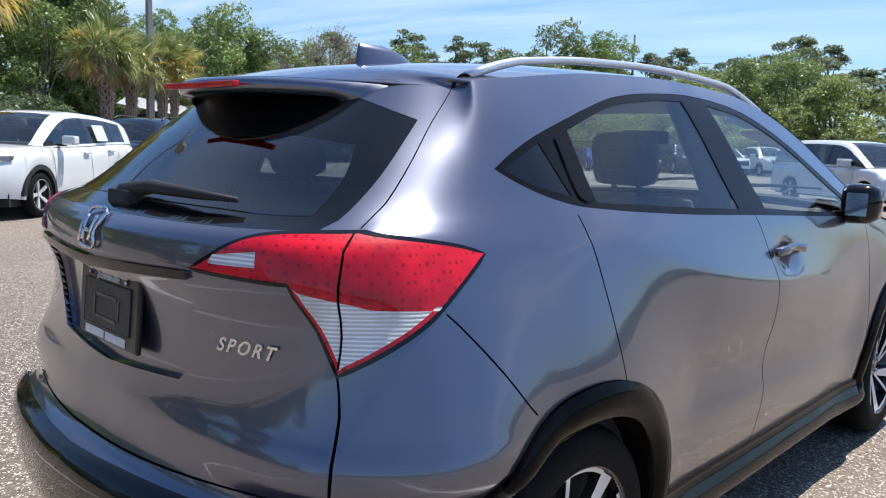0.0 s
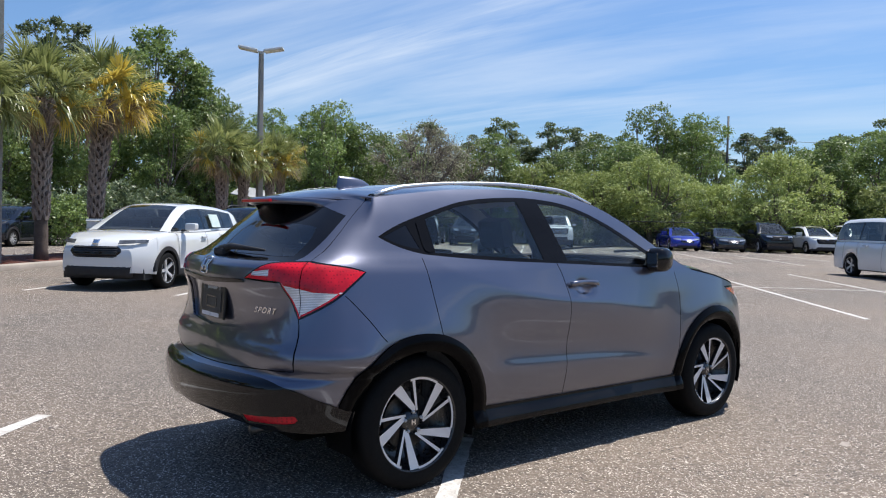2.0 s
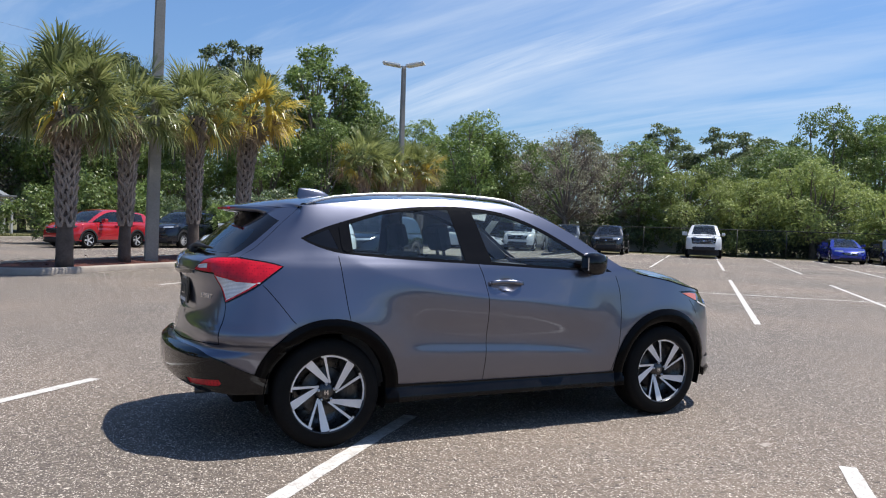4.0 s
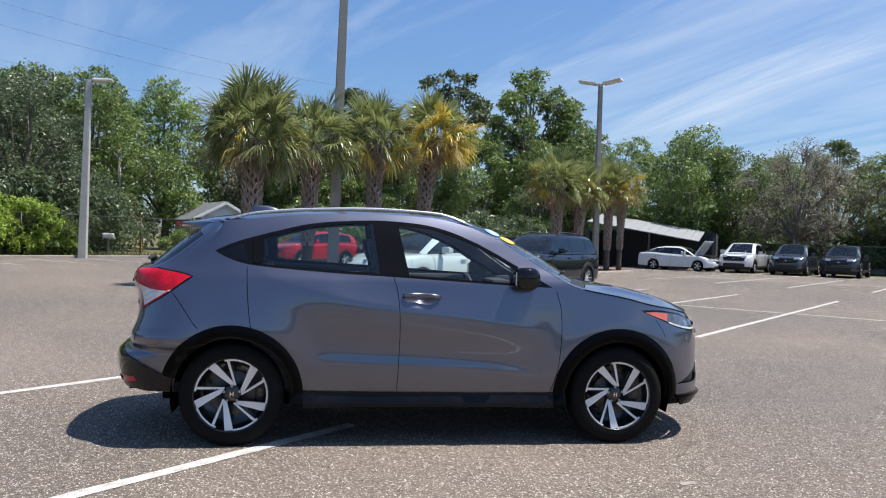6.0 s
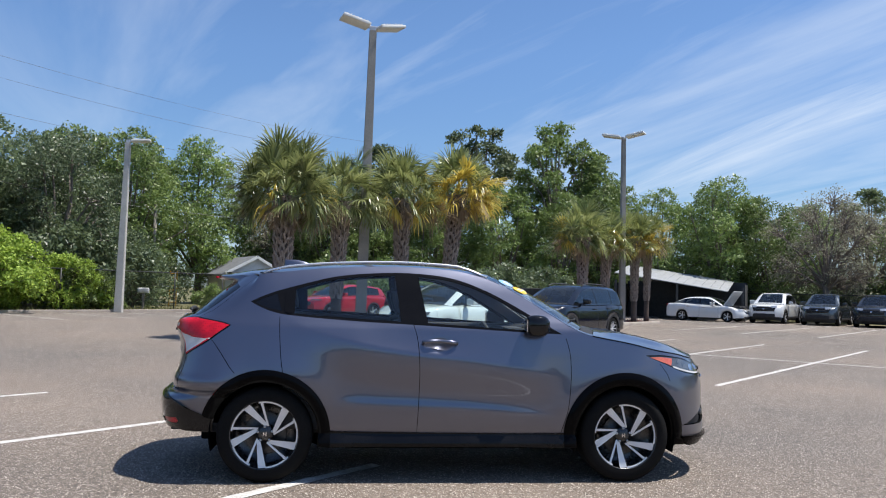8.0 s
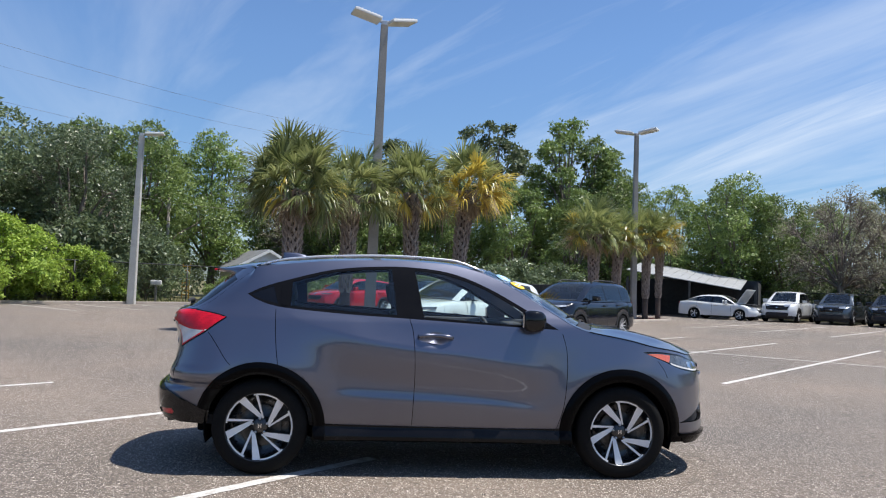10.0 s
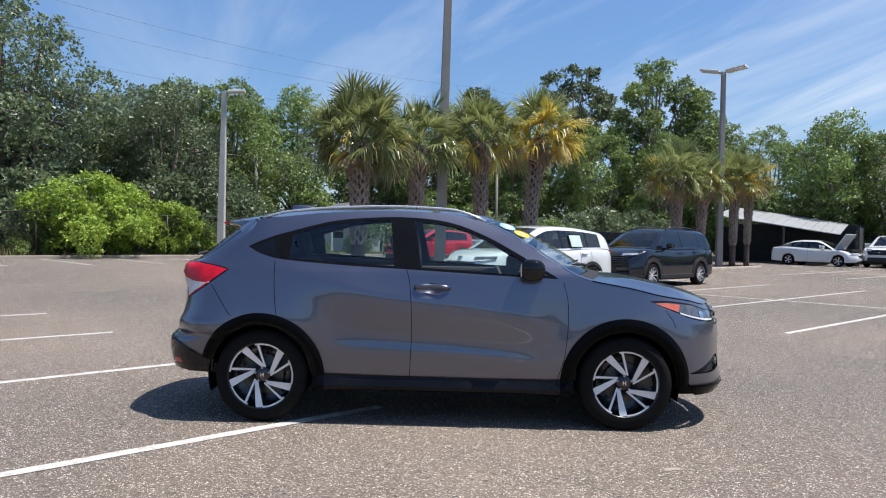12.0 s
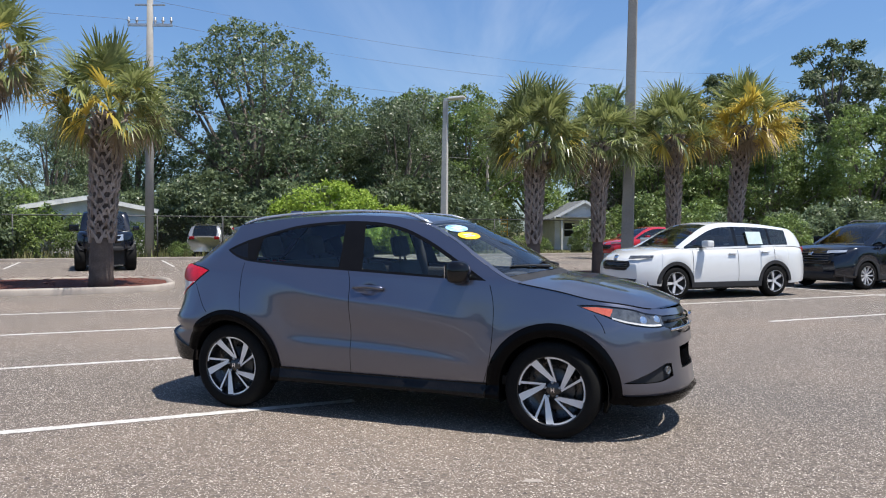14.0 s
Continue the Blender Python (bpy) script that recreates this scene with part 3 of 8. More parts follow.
# ---- the other vehicles ----
TYRE = plain("black_tyre_rubber", (0.007, 0.007, 0.007), (0.011, 0.0105, 0.010), 0.75, scale=5, fine=60, bump=0.2, spec=0.12)
ALLOY = plain("silver_alloy", (0.78, 0.78, 0.79), (0.66, 0.66, 0.68), 0.32, 0.35, scale=6, fine=50, bump=0)
DARK_PLASTIC = plain("dark_grey_plastic", (0.028, 0.028, 0.03), (0.04, 0.04, 0.042), 0.6, scale=6, fine=120, bump=0.2, dist=0.0008, spec=0.2)
GLOSS_BLACK = paint("gloss_black_trim", (0.004, 0.004, 0.005), 0.0, 0.1, dust=0.02, coat=0.7, spec=0.05)
CABIN = plain("dark_cabin_trim", (0.03, 0.03, 0.032), (0.05, 0.05, 0.05), 0.8, bump=0.1)
CHROME = plain("chrome_trim", (0.8, 0.8, 0.82), (0.7, 0.7, 0.72), 0.12, 1.0, bump=0)
LAMP_CLEAR = plain("clear_lamp_lens", (0.62, 0.65, 0.68), (0.4, 0.42, 0.45), 0.12, 0.5, scale=20, fine=90, bump=0.2, coat=1.0)
LAMP_RED = plain("red_lamp_lens", (0.42, 0.012, 0.018), (0.25, 0.008, 0.012), 0.15, scale=20, fine=90, bump=0.1, coat=1.0)
STICKER = plain("pale_price_sheet", (0.48, 0.62, 0.60), (0.58, 0.66, 0.65), 0.7, bump=0)
GLASS_DARK = window_glass("tinted_car_glass", (0.20, 0.23, 0.24))
GLASS_LIGHT = window_glass("clear_car_glass", (0.55, 0.62, 0.62))
HEADLAMP = plain("headlamp_lens", (0.03, 0.03, 0.034), (0.20, 0.21, 0.22), 0.08, 0.2, scale=9, fine=50, bump=0.1, coat=1.0)
PAINT = {
    "white": paint("white_car_paint", (0.66, 0.67, 0.67), 0.0, 0.14),
    "black": paint("blue_black_car_paint", (0.004, 0.006, 0.013), 0.2, 0.14, dust=0.01, coat=0.6),
    "grey": paint("steel_grey_car_paint", (0.07, 0.085, 0.10), 0.5, 0.14),
    "charcoal": paint("charcoal_car_paint", (0.025, 0.028, 0.035), 0.4, 0.14),
    "blue": paint("bright_blue_car_paint", (0.012, 0.025, 0.30), 0.4, 0.14),
    "red": paint("bright_red_car_paint", (0.45, 0.015, 0.025), 0.1, 0.14),
    "silver": paint("silver_car_paint", (0.5, 0.5, 0.5), 0.6, 0.14),
}


def wheel(parent, x, y, r, width, spokes=5, rim=0.68, rim_mat=None):
    side = -1 if y < 0 else 1
    h = width / 2
    v, f = revolve(((r * rim, -h), (r * 0.86, -h * 1.05), (r * 0.96, -h * 0.85), (r, -h * 0.55), (r, h * 0.55), (r * 0.96, h * 0.85), (r * 0.86, h * 1.05), (r * rim, h)), 32)
    ob = part("wheel", mesh_of("wheel", v, f, TYRE, True), None, parent)
    ob.location = (x, y, r)
    ri = r * rim
    v, f = revolve(((0.0, side * h * 0.1), (ri * 0.9, side * h * 0.05), (ri, side * h * 0.95), (ri * 0.95, side * h), (ri * 0.9, side * h * 0.86)), 32)
    part("barrel", mesh_of("barrel", v, f, DARK_PLASTIC, True), None, ob)
    verts, faces = [], []
    for k in range(spokes):
        a = 2 * math.pi * k / spokes
        quad = []
        for rad, wid, out in ((ri * 0.12, 0.30, 0.62), (ri * 0.55, 0.23, 0.80), (ri * 0.97, 0.27, 0.90)):
            for s in (-1, 1):
                t = a + s * wid * (0.5 * ri / max(rad, ri * 0.3)) * (5 / spokes)
                quad.append((rad * math.cos(t), side * h * out, rad * math.sin(t)))
        n = len(verts)
        verts += quad + [(p[0], p[1] - side * 0.03, p[2]) for p in quad]
        faces += [(n, n + 1, n + 3, n + 2), (n + 2, n + 3, n + 5, n + 4)]
        faces += [(n + 0, n + 2, n + 8, n + 6), (n + 2, n + 4, n + 10, n + 8), (n + 1, n + 7, n + 9, n + 3), (n + 3, n + 9, n + 11, n + 5)]
    v, f = revolve(((0.0, side * h * 0.72), (ri * 0.2, side * h * 0.70), (ri * 0.22, side * h * 0.4)), 16)
    v2, f2 = revolve(((ri * 0.93, side * h * 0.85), (ri * 0.95, side * h * 0.97), (ri * 1.0, side * h * 1.0), (ri * 1.02, side * h * 0.9)), 32)
    v, f = joined((verts, faces), (v, f), (v2, f2))
    part("rim", mesh_of("rim", v, f, rim_mat or ALLOY), None, ob, "silver alloy rim")
    return ob


def smooth_step(t):
    t = min(max(t, 0), 1)
    return t * t * (3 - 2 * t)


def vehicle(kind, label, category, m, colour, s, group=""):
    """A car from its side profile. s: the numbers of its shape."""
    car = thing(kind, label, category, m, group)
    L, W, wb, r = s["length"], s["width"] / 2, s["wheelbase"], s["tyre"]
    xr, xf = -L / 2, L / 2
    ax_f = s.get("axle", xf - 0.9)
    ax_r = ax_f - wb
    arch = r * s.get("arch", 1.16)
    sill = s.get("sill", 0.28)
    deck, roof = s["deck"], s["roof"]
    rearcap, frontcap = s.get("rear_round", 0.35), s.get("nose_round", 0.55)
    pm = PAINT[colour]

    def half(x):
        t = 1.0
        if x > xf - frontcap:
            t = min(t, 1 - s.get("nose_taper", 0.34) * ((x - xf + frontcap) / frontcap) ** 3.0)
        if x < xr + rearcap:
            t = min(t, 1 - 0.18 * ((xr + rearcap - x) / rearcap) ** 2.4)
        return W * t

    def low(x):
        z = sill
        end = min(x - xr, xf - x)
        z = max(z, sill + 0.04 * max(0, 1 - end / 0.5))
        for ax in (ax_f, ax_r):
            if abs(x - ax) < arch:
                z = max(z, r + math.sqrt(arch**2 - (x - ax) ** 2))
        return z

    bow, rake = s.get("bow", 0.20), s.get("rake", 0.10)

    def warp(p):
        """Rounds the nose in plan and leans its upper part back."""
        x, y, z = p
        w = smooth_step((x - (xf - 0.75)) / 0.75)
        zm = curve_at(deck, xf) - 0.12
        return (x - w * (bow * (abs(y) / W) ** 2.2 + rake * (max(0, z - zm) / 0.2) ** 2 * 0.5 + rake * max(0, 0.45 - z)), y, z)

    def nose_patch(name, y0, y1, z0, z1, lift, mat, parent, label="", narrow=0.0, depth=0.05, hexagon=0.0):
        """A panel that follows the rounded nose, narrower below, with sides."""
        nu, nv = 12, 4
        vs, fs = [], []
        for back in (0.0, depth):
            for i in range(nu + 1):
                for j in range(nv + 1):
                    t = j / nv
                    c, hw = (y0 + y1) / 2, (y1 - y0) / 2 * (1 - narrow * (1 - t)) * (1 - hexagon * abs(2 * t - 1.15) ** 1.6)
                    y = c + hw * (2 * i / nu - 1)
                    edge = 0.012 * (max(abs(2 * i / nu - 1), abs(2 * t - 1)) ** 8)
                    vs.append(warp((xf + lift - back - edge, y, z0 + (z1 - z0) * t)))
        m2 = (nu + 1) * (nv + 1)
        at = lambda i, j: i * (nv + 1) + j
        fs += [(at(i, j), at(i + 1, j), at(i + 1, j + 1), at(i, j + 1)) for i in range(nu) for j in range(nv)]
        rim_ = [at(i, 0) for i in range(nu)] + [at(nu, j) for j in range(nv)] + [at(i, nv) for i in range(nu, 0, -1)] + [at(0, j) for j in range(nv, 0, -1)]
        fs += [(b, a, a + m2, b + m2) for a, b in zip(rim_, rim_[1:] + rim_[:1])]
        return part(name, mesh_of(name, vs, fs, mat, True), None, parent, label)

    xs = sorted({round(xr + L * i / 70, 4) for i in range(71)} | {round(xf - q, 4) for q in (0.005, 0.015, 0.03, 0.045)} | {round(a + arch * q, 4) for a in (ax_f, ax_r) for q in (-1, -0.999, -0.96, -0.87, 0.87, 0.96, 0.999, 1)})
    xs = [x for x in xs if xr <= x <= xf]
    rows = []
    for x in xs:
        w, z0, z1 = half(x), low(x), curve_at(deck, x)
        e = 0.0
        sec = []
        for q, a in ((0, 0.975), (0.22, 1.0), (0.5, 0.995), (0.78, 0.975), (0.93, 0.945), (1.0, 0.90)):
            sec.append((w * a, z0 + (z1 - z0) * q))
        sec += [(w * 0.7, z1 + 0.014), (w * 0.35, z1 + 0.03), (0, z1 + 0.034)]
        full = [(-y, z) for y, z in sec] + [(y, z) for y, z in sec[-2::-1]]
        rows.append([(x, y, z) for y, z in full])
    n = len(rows[0])
    verts = [p for row in rows for p in row]
    faces = []
    for i in range(len(rows) - 1):
        for k in range(n - 1):
            faces.append((i * n + k, i * n + k + 1, (i + 1) * n + k + 1, (i + 1) * n + k))
    faces.append(tuple(range(n)))
    last, cols = rows[-1], 14
    grid = {}
    for k in range(n // 2):             # a gridded nose, so that it can be rounded
        for c in range(cols + 1):
            a, b = last[k], last[n - 1 - k]
            grid[k, c] = len(verts)
            verts.append(tuple(Vector(a).lerp(Vector(b), c / cols)))
    for k in range(n // 2 - 1):
        for c in range(cols):
            faces.append((grid[k, c], grid[k, c + 1], grid[k + 1, c + 1], grid[k + 1, c]))
    verts = [warp(p) for p in verts]
    body = part("body", mesh_of("body", verts, faces, pm, True), None, car)
    # greenhouse
    g0, g1 = roof[0][0], roof[-1][0]
    belt = lambda x: curve_at(deck, x) + 0.005
    top = max(z for _, z in roof)
    pillars = s["pillars"]
    gx = sorted({round(g0 + (g1 - g0) * i / 44, 4) for i in range(45)} | {round(p + d, 4) for p, _ in pillars for d in (-_ / 2, _ / 2)} | {round(x, 4) for x, _ in roof})
    fr = (0.0, 0.07, 0.45, 0.86, 1.0)
    wt = s.get("taper", 0.24)
    rows = []
    for x in gx:
        zb, zr = belt(x), max(curve_at(roof, x), belt(x) + 0.002)
        wbelt = min(half(x) * 0.915, W * 0.915)
        sec = []
        for q in fr:
            z = zb + (zr - zb) * q
            sec.append((wbelt - wt * W * ((z - zb) / (top - zb)) ** 1.15 - (0.03 if q == 1 else 0), z))
        ye = sec[-1][0]
        sec += [(ye * 0.8, zr + 0.018), (ye * 0.4, zr + 0.035), (0, zr + 0.04)]
        rows.append([(x, -y, z) for y, z in sec] + [(x, y, z) for y, z in sec[-2::-1]])
    n, m_ = len(rows[0]), len(fr)
    verts = [p for row in rows for p in row]
    ws_top, rg_top = s["screen_top"], s["rear_top"]
    groups = {}
    for i in range(len(gx) - 1):
        x = (gx[i] + gx[i + 1]) / 2
        for k in range(n - 1):
            kk = min(k, n - 2 - k)
            key = "roof"
            if kk < m_ - 1:
                if 1 <= kk < m_ - 2 and g0 + 0.12 < x < g1 - 0.1 and not any(abs(x - p) < w_ / 2 for p, w_ in pillars):
                    bay = sum(x > p for p, _ in pillars)
                    key = ("side_window", k < n / 2, bay)
                elif 1 <= kk < m_ - 2 and g0 + 0.12 < x < g1 - 0.1 and any(abs(x - p) < w_ / 2 and w_ < 0.2 for p, w_ in pillars):
                    key = ("window_pillar", k < n / 2, sum(x > p for p, _ in pillars if abs(x - p) > 0.2))
            elif x > ws_top and x < g1 - 0.03:
                key = "windscreen" if kk >= m_ else "roof"
            elif x < rg_top and x > g0 + 0.03:
                key = "rear_window" if kk >= m_ else "roof"
            groups.setdefault(key, []).append((i * n + k, i * n + k + 1, (i + 1) * n + k + 1, (i + 1) * n + k))
    for key, fs in groups.items():
        name = key if isinstance(key, str) else key[0]
        used = sorted({i for q in fs for i in q})
        remap = {i: j for j, i in enumerate(used)}
        mat = pm if name == "roof" else GLOSS_BLACK if name == "window_pillar" else (GLASS_DARK if name != "windscreen" else GLASS_LIGHT)
        ob = part(name, mesh_of(name, [verts[i] for i in used], [tuple(remap[i] for i in q) for q in fs], mat, True), None, car,
                  {"windscreen": "raked clear windscreen", "side_window": "tinted side window", "rear_window": "tinted rear window"}.get(name, ""))
        if name not in ("roof", "window_pillar"):
            ob.visible_shadow = False
    zi = belt((g0 + g1) / 2)
    cab = boxed(g0 + 0.15, -W * 0.8, zi - 0.25, g1 - 0.25, W * 0.8, zi - 0.02 + 0.06, 0.05)
    for sx in s.get("seats", (0.25, -0.65)):
        for sy in (-0.37, 0.37):
            box(cab, sx - 0.18, sy - 0.22, zi - 0.2, sx - 0.02, sy + 0.22, zi + 0.26, 0.06)
            box(cab, sx - 0.20, sy - 0.12, zi + 0.27, sx - 0.10, sy + 0.12, zi + 0.43, 0.04)
    part("interior", cab, CABIN, car, "dark seats and trim")
    # arches, sills, bumpers
    if s.get("clad", True):
        for side in (-1, 1):
            for ax in (ax_f, ax_r):
                vs, fs = [], []
                for k in range(21):
                    a = math.pi * k / 20
                    for rad, o in ((arch - 0.01, -0.03), (arch - 0.01, 0.018), (arch + 0.06, 0.018), (arch + 0.07, -0.02)):
                        px, pz = ax + rad * math.cos(a), max(r + rad * math.sin(a), sill)
                        vs.append((px, side * (half(px) * 0.995 + o), pz))
                    if k:
                        b = 4 * k
                        fs += [(b - 4 + j, b - 3 + j, b + 1 + j, b + j) for j in range(3)]
                part("wheel_arch_trim", mesh_of("wheel_arch_trim", vs, fs, DARK_PLASTIC), None, car, "dark plastic wheel arch trim")
            part("sill_trim", boxed(ax_r + arch, side * W - 0.035, sill - 0.05, ax_f - arch, side * W + 0.012, sill + 0.07, 0.015), DARK_PLASTIC, car)
    part("underbody", boxed(xr + 0.3, -W * 0.86, 0.2, xf - 0.3, W * 0.86, sill + 0.1), DARK_PLASTIC, car)
    for ax in (ax_f, ax_r):
        part("wheel_well", boxed(ax - arch * 0.90, -W * 0.90, sill + 0.02, ax + arch * 0.90, W * 0.90, r + arch * 0.75, 0.1), DARK_PLASTIC, car)
        for side in (-1, 1):
            wheel(car, ax, side * (W - 0.105), r, s.get("tyre_width", 0.22), s.get("spokes", 5))
    # nose
    zn = curve_at(deck, xf)
    wn = half(xf)
    gz0, gz1, gw, glabel = s.get("grille", (0.55, 0.75, 0.45, "dark mesh grille"))
    gr = nose_patch("grille", -gw, gw, gz0, gz1, 0.014, GLOSS_BLACK, car, glabel, 0.0 if s.get("hexagon") else 0.12, 0.05, s.get("hexagon", 0.0))
    nb = s.get("grille_bars", 3)
    for k in range(nb):
        z = gz0 + (gz1 - gz0) * (k + 0.6) / (nb + 0.2)
        nose_patch("grille_bar", -gw * 0.84, gw * 0.84, z - 0.008, z + 0.008, 0.024, s.get("bar_mat", DARK_PLASTIC), gr, "", 0, 0.02)
    zb_ = s.get("badge", (gz0 + gz1) / 2)
    nose_patch("badge", -0.055, 0.055, zb_ - 0.042, zb_ + 0.042, 0.032, CHROME, car, "small chrome badge", 0.1, 0.03)
    bz = sill - 0.02 + s.get("bumper", 0.16)
    nose_patch("bumper", -wn * 0.99, wn * 0.99, sill - 0.04, bz, 0.010, DARK_PLASTIC, car, "dark lower bumper intake", 0.04, 0.06)
    lz, lh, lw = s.get("lamp", (0.78, 0.09, 0.42))
    for side in (-1, 1):
        vs, fs = [], []
        for i in range(7):
            t = i / 6
            y = wn * 0.62 + lw * t
            x = xf + 0.012
            for _ in range(3):
                y = min(y, W * 0.99)
            lo, hi = xf - 1.2, xf
            for _ in range(24):
                mid = (lo + hi) / 2
                lo, hi = (mid, hi) if half(mid) > y else (lo, mid)
            x = lo + 0.022 if y > wn else xf + 0.022
            vs += [(x, side * y, lz - lh * 0.5 + 0.03 * t), (x - 0.01, side * y * 0.995, lz + lh * (0.5 + 0.2 * t))]
            if i:
                fs.append((2 * i - 2, 2 * i, 2 * i + 1, 2 * i - 1) if side > 0 else (2 * i - 2, 2 * i - 1, 2 * i + 1, 2 * i))
        vs = [warp(p) for p in vs]
        part("headlight", mesh_of("headlight", vs, fs, s.get("lamp_mat", LAMP_CLEAR)), None, car, "clear headlight")
        part("taillight", boxed(xr - 0.012, side * W * 0.64 - 0.13, s.get("tail", 0.9) - 0.07, xr + 0.10, side * W * 0.64 + 0.13, s.get("tail", 0.9) + 0.09, 0.03), LAMP_RED, car, "red tail light")
        mx = s.get("mirror", g1 - 0.62)
        zm = belt(mx) + 0.10
        part("mirror", boxed(mx - 0.09, side * (W * 0.93 + 0.06) - 0.0, zm - 0.07, mx + 0.08, side * (W * 0.93 + 0.28), zm + 0.08, 0.04), pm, car, "door mirror")
        part("mirror_stalk", boxed(mx - 0.04, side * W * 0.86, zm - 0.09, mx + 0.05, side * (W * 0.93 + 0.10), zm - 0.05, 0.01), DARK_PLASTIC, car)
        for hx in s.get("handles", (-0.05, -1.0)):
            zh = belt(hx) - 0.11
            part("door_handle", boxed(hx - 0.10, side * W * 0.965, zh - 0.015, hx + 0.10, side * (W * 0.965 + 0.045), zh + 0.018, 0.012), pm, car)
        for dx in s.get("doors", (0.95, -0.2, -1.15)):
            z0, z1 = low(dx) + 0.02, belt(dx) - 0.02
            vs = []
            for q in (0, 0.22, 0.5, 0.78, 0.93, 1.0):
                a = curve_at(((0, 0.975), (0.22, 1.0), (0.5, 0.995), (0.78, 0.975), (0.93, 0.945), (1.0, 0.90)), q)
                z = z0 + (z1 - z0) * q
                q2 = (z - low(dx)) / (belt(dx) - low(dx))
                y = half(dx) * curve_at(((0, 0.975), (0.22, 1.0), (0.5, 0.995), (0.78, 0.975), (0.93, 0.945), (1.0, 0.90)), q2) + 0.003
                vs += [(dx - 0.005, side * y, z), (dx + 0.005, side * y, z)]
            fs = [(2 * k, 2 * k + 1, 2 * k + 3, 2 * k + 2) for k in range(5)]
            part("door_gap", mesh_of("door_gap", vs, fs, DARK_PLASTIC), None, car)
    if "rails" in s:
        for side in (-1, 1):
            x0, x1 = s["rails"]
            y = side * (W * 0.915 - wt * W - 0.06)
            pts = [(x0 + (x1 - x0) * k / 8, y, curve_at(roof, x0 + (x1 - x0) * k / 8) + (0.02 if k in (0, 8) else 0.06)) for k in range(9)]
            part("roof_rail", tube_mesh("roof_rail", pts, [0.018] * 9, s.get("rail_mat", BLACK_METAL), 6), None, car)
    return car


CROSSOVER = dict(length=4.57, width=1.84, wheelbase=2.655, tyre=0.345, axle=1.36, sill=0.29, arch=1.13,
                 deck=((-2.28, 0.96), (-2.20, 1.06), (-1.7, 1.10), (-1.2, 1.09), (0.0, 1.055), (0.9, 1.05), (1.2, 1.055), (1.6, 1.02), (1.95, 0.965), (2.15, 0.905), (2.24, 0.84), (2.285, 0.74)),
                 roof=((-2.25, 1.07), (-2.13, 1.25), (-1.99, 1.43), (-1.89, 1.478), (-1.5, 1.535), (-1.0, 1.582), (-0.3, 1.605), (0.1, 1.58), (0.38, 1.50), (0.75, 1.32), (1.20, 1.055)),
                 screen_top=0.22, rear_top=-1.92, pillars=((-0.28, 0.09), (-1.22, 0.06), (-2.02, 0.60)), taper=0.23, rear_round=0.5, nose_round=0.80, nose_taper=0.26,
                 grille=(0.60, 0.80, 0.50, "wide black six-sided mesh grille"), hexagon=0.22, grille_bars=5, lamp=(0.875, 0.075, 0.40), lamp_mat=HEADLAMP, bumper=0.17, badge=0.875, bow=0.22, rake=0.10,
                 tail=1.0, handles=(-0.12, -1.02), doors=(0.92, -0.28, -1.28), mirror=0.66, spokes=5)
LARGER = dict(CROSSOVER, length=4.70, width=1.87, wheelbase=2.70, axle=1.40, deck=((-2.35, 1.0), (-2.2, 1.08), (-1.2, 1.09), (0.0, 1.07), (0.9, 1.08), (1.3, 1.08), (1.8, 1.04), (2.15, 0.98), (2.28, 0.88), (2.35, 0.72)),
              roof=((-2.3, 1.06), (-2.12, 1.3), (-1.95, 1.53), (-1.8, 1.60), (-1.0, 1.66), (-0.3, 1.67), (0.15, 1.63), (0.4, 1.56), (0.8, 1.34), (1.2, 1.09)),
              pillars=((-0.32, 0.10), (-1.35, 0.08), (-2.12, 0.36)), rear_top=-1.86, grille=(0.62, 0.92, 0.62, "large black mesh grille"), lamp=(0.93, 0.07, 0.36), lamp_mat=LAMP_CLEAR, rails=(-1.5, 0.2), spokes=10, hexagon=0.10)
PICKUP = dict(length=5.33, width=1.99, wheelbase=3.18, tyre=0.375, axle=1.72, sill=0.36, arch=1.15,
              deck=((-2.66, 1.12), (-1.0, 1.14), (0.2, 1.13), (1.2, 1.13), (1.6, 1.13), (2.3, 1.08), (2.55, 1.0), (2.66, 0.85)),
              roof=((-1.05, 1.14), (-0.95, 1.45), (-0.80, 1.70), (-0.5, 1.77), (0.1, 1.79), (0.5, 1.77), (0.75, 1.68), (1.1, 1.42), (1.45, 1.14)),
              screen_top=0.68, rear_top=-0.82, pillars=((0.10, 0.10), (-0.62, 0.06)), taper=0.2, rear_round=0.1, nose_round=0.5,
              grille=(0.72, 1.0, 0.66, "wide black grille"), grille_bars=3, lamp=(0.98, 0.12, 0.30), bumper=0.26, tail=1.0, handles=(0.25, -0.62), doors=(1.05, 0.1, -0.75), mirror=0.98, seats=(0.6, -0.2))
HEAVY_PICKUP = dict(PICKUP, length=5.9, width=2.05, tyre=0.42, wheelbase=3.6, axle=1.95, sill=0.5,
                    deck=((-2.95, 1.30), (0.2, 1.32), (1.3, 1.34), (2.5, 1.30), (2.85, 1.24), (2.95, 1.05)),
                    roof=((-1.05, 1.33), (-0.95, 1.62), (-0.80, 1.90), (-0.5, 1.97), (0.1, 2.0), (0.6, 1.98), (0.85, 1.88), (1.15, 1.62), (1.5, 1.34)),
                    grille=(0.85, 1.22, 0.72, "large chrome barred grille"), bar_mat=CHROME, grille_bars=4, lamp=(1.1, 0.28, 0.2), clad=False, bumper=0.22, lamp_mat=LAMP_CLEAR)
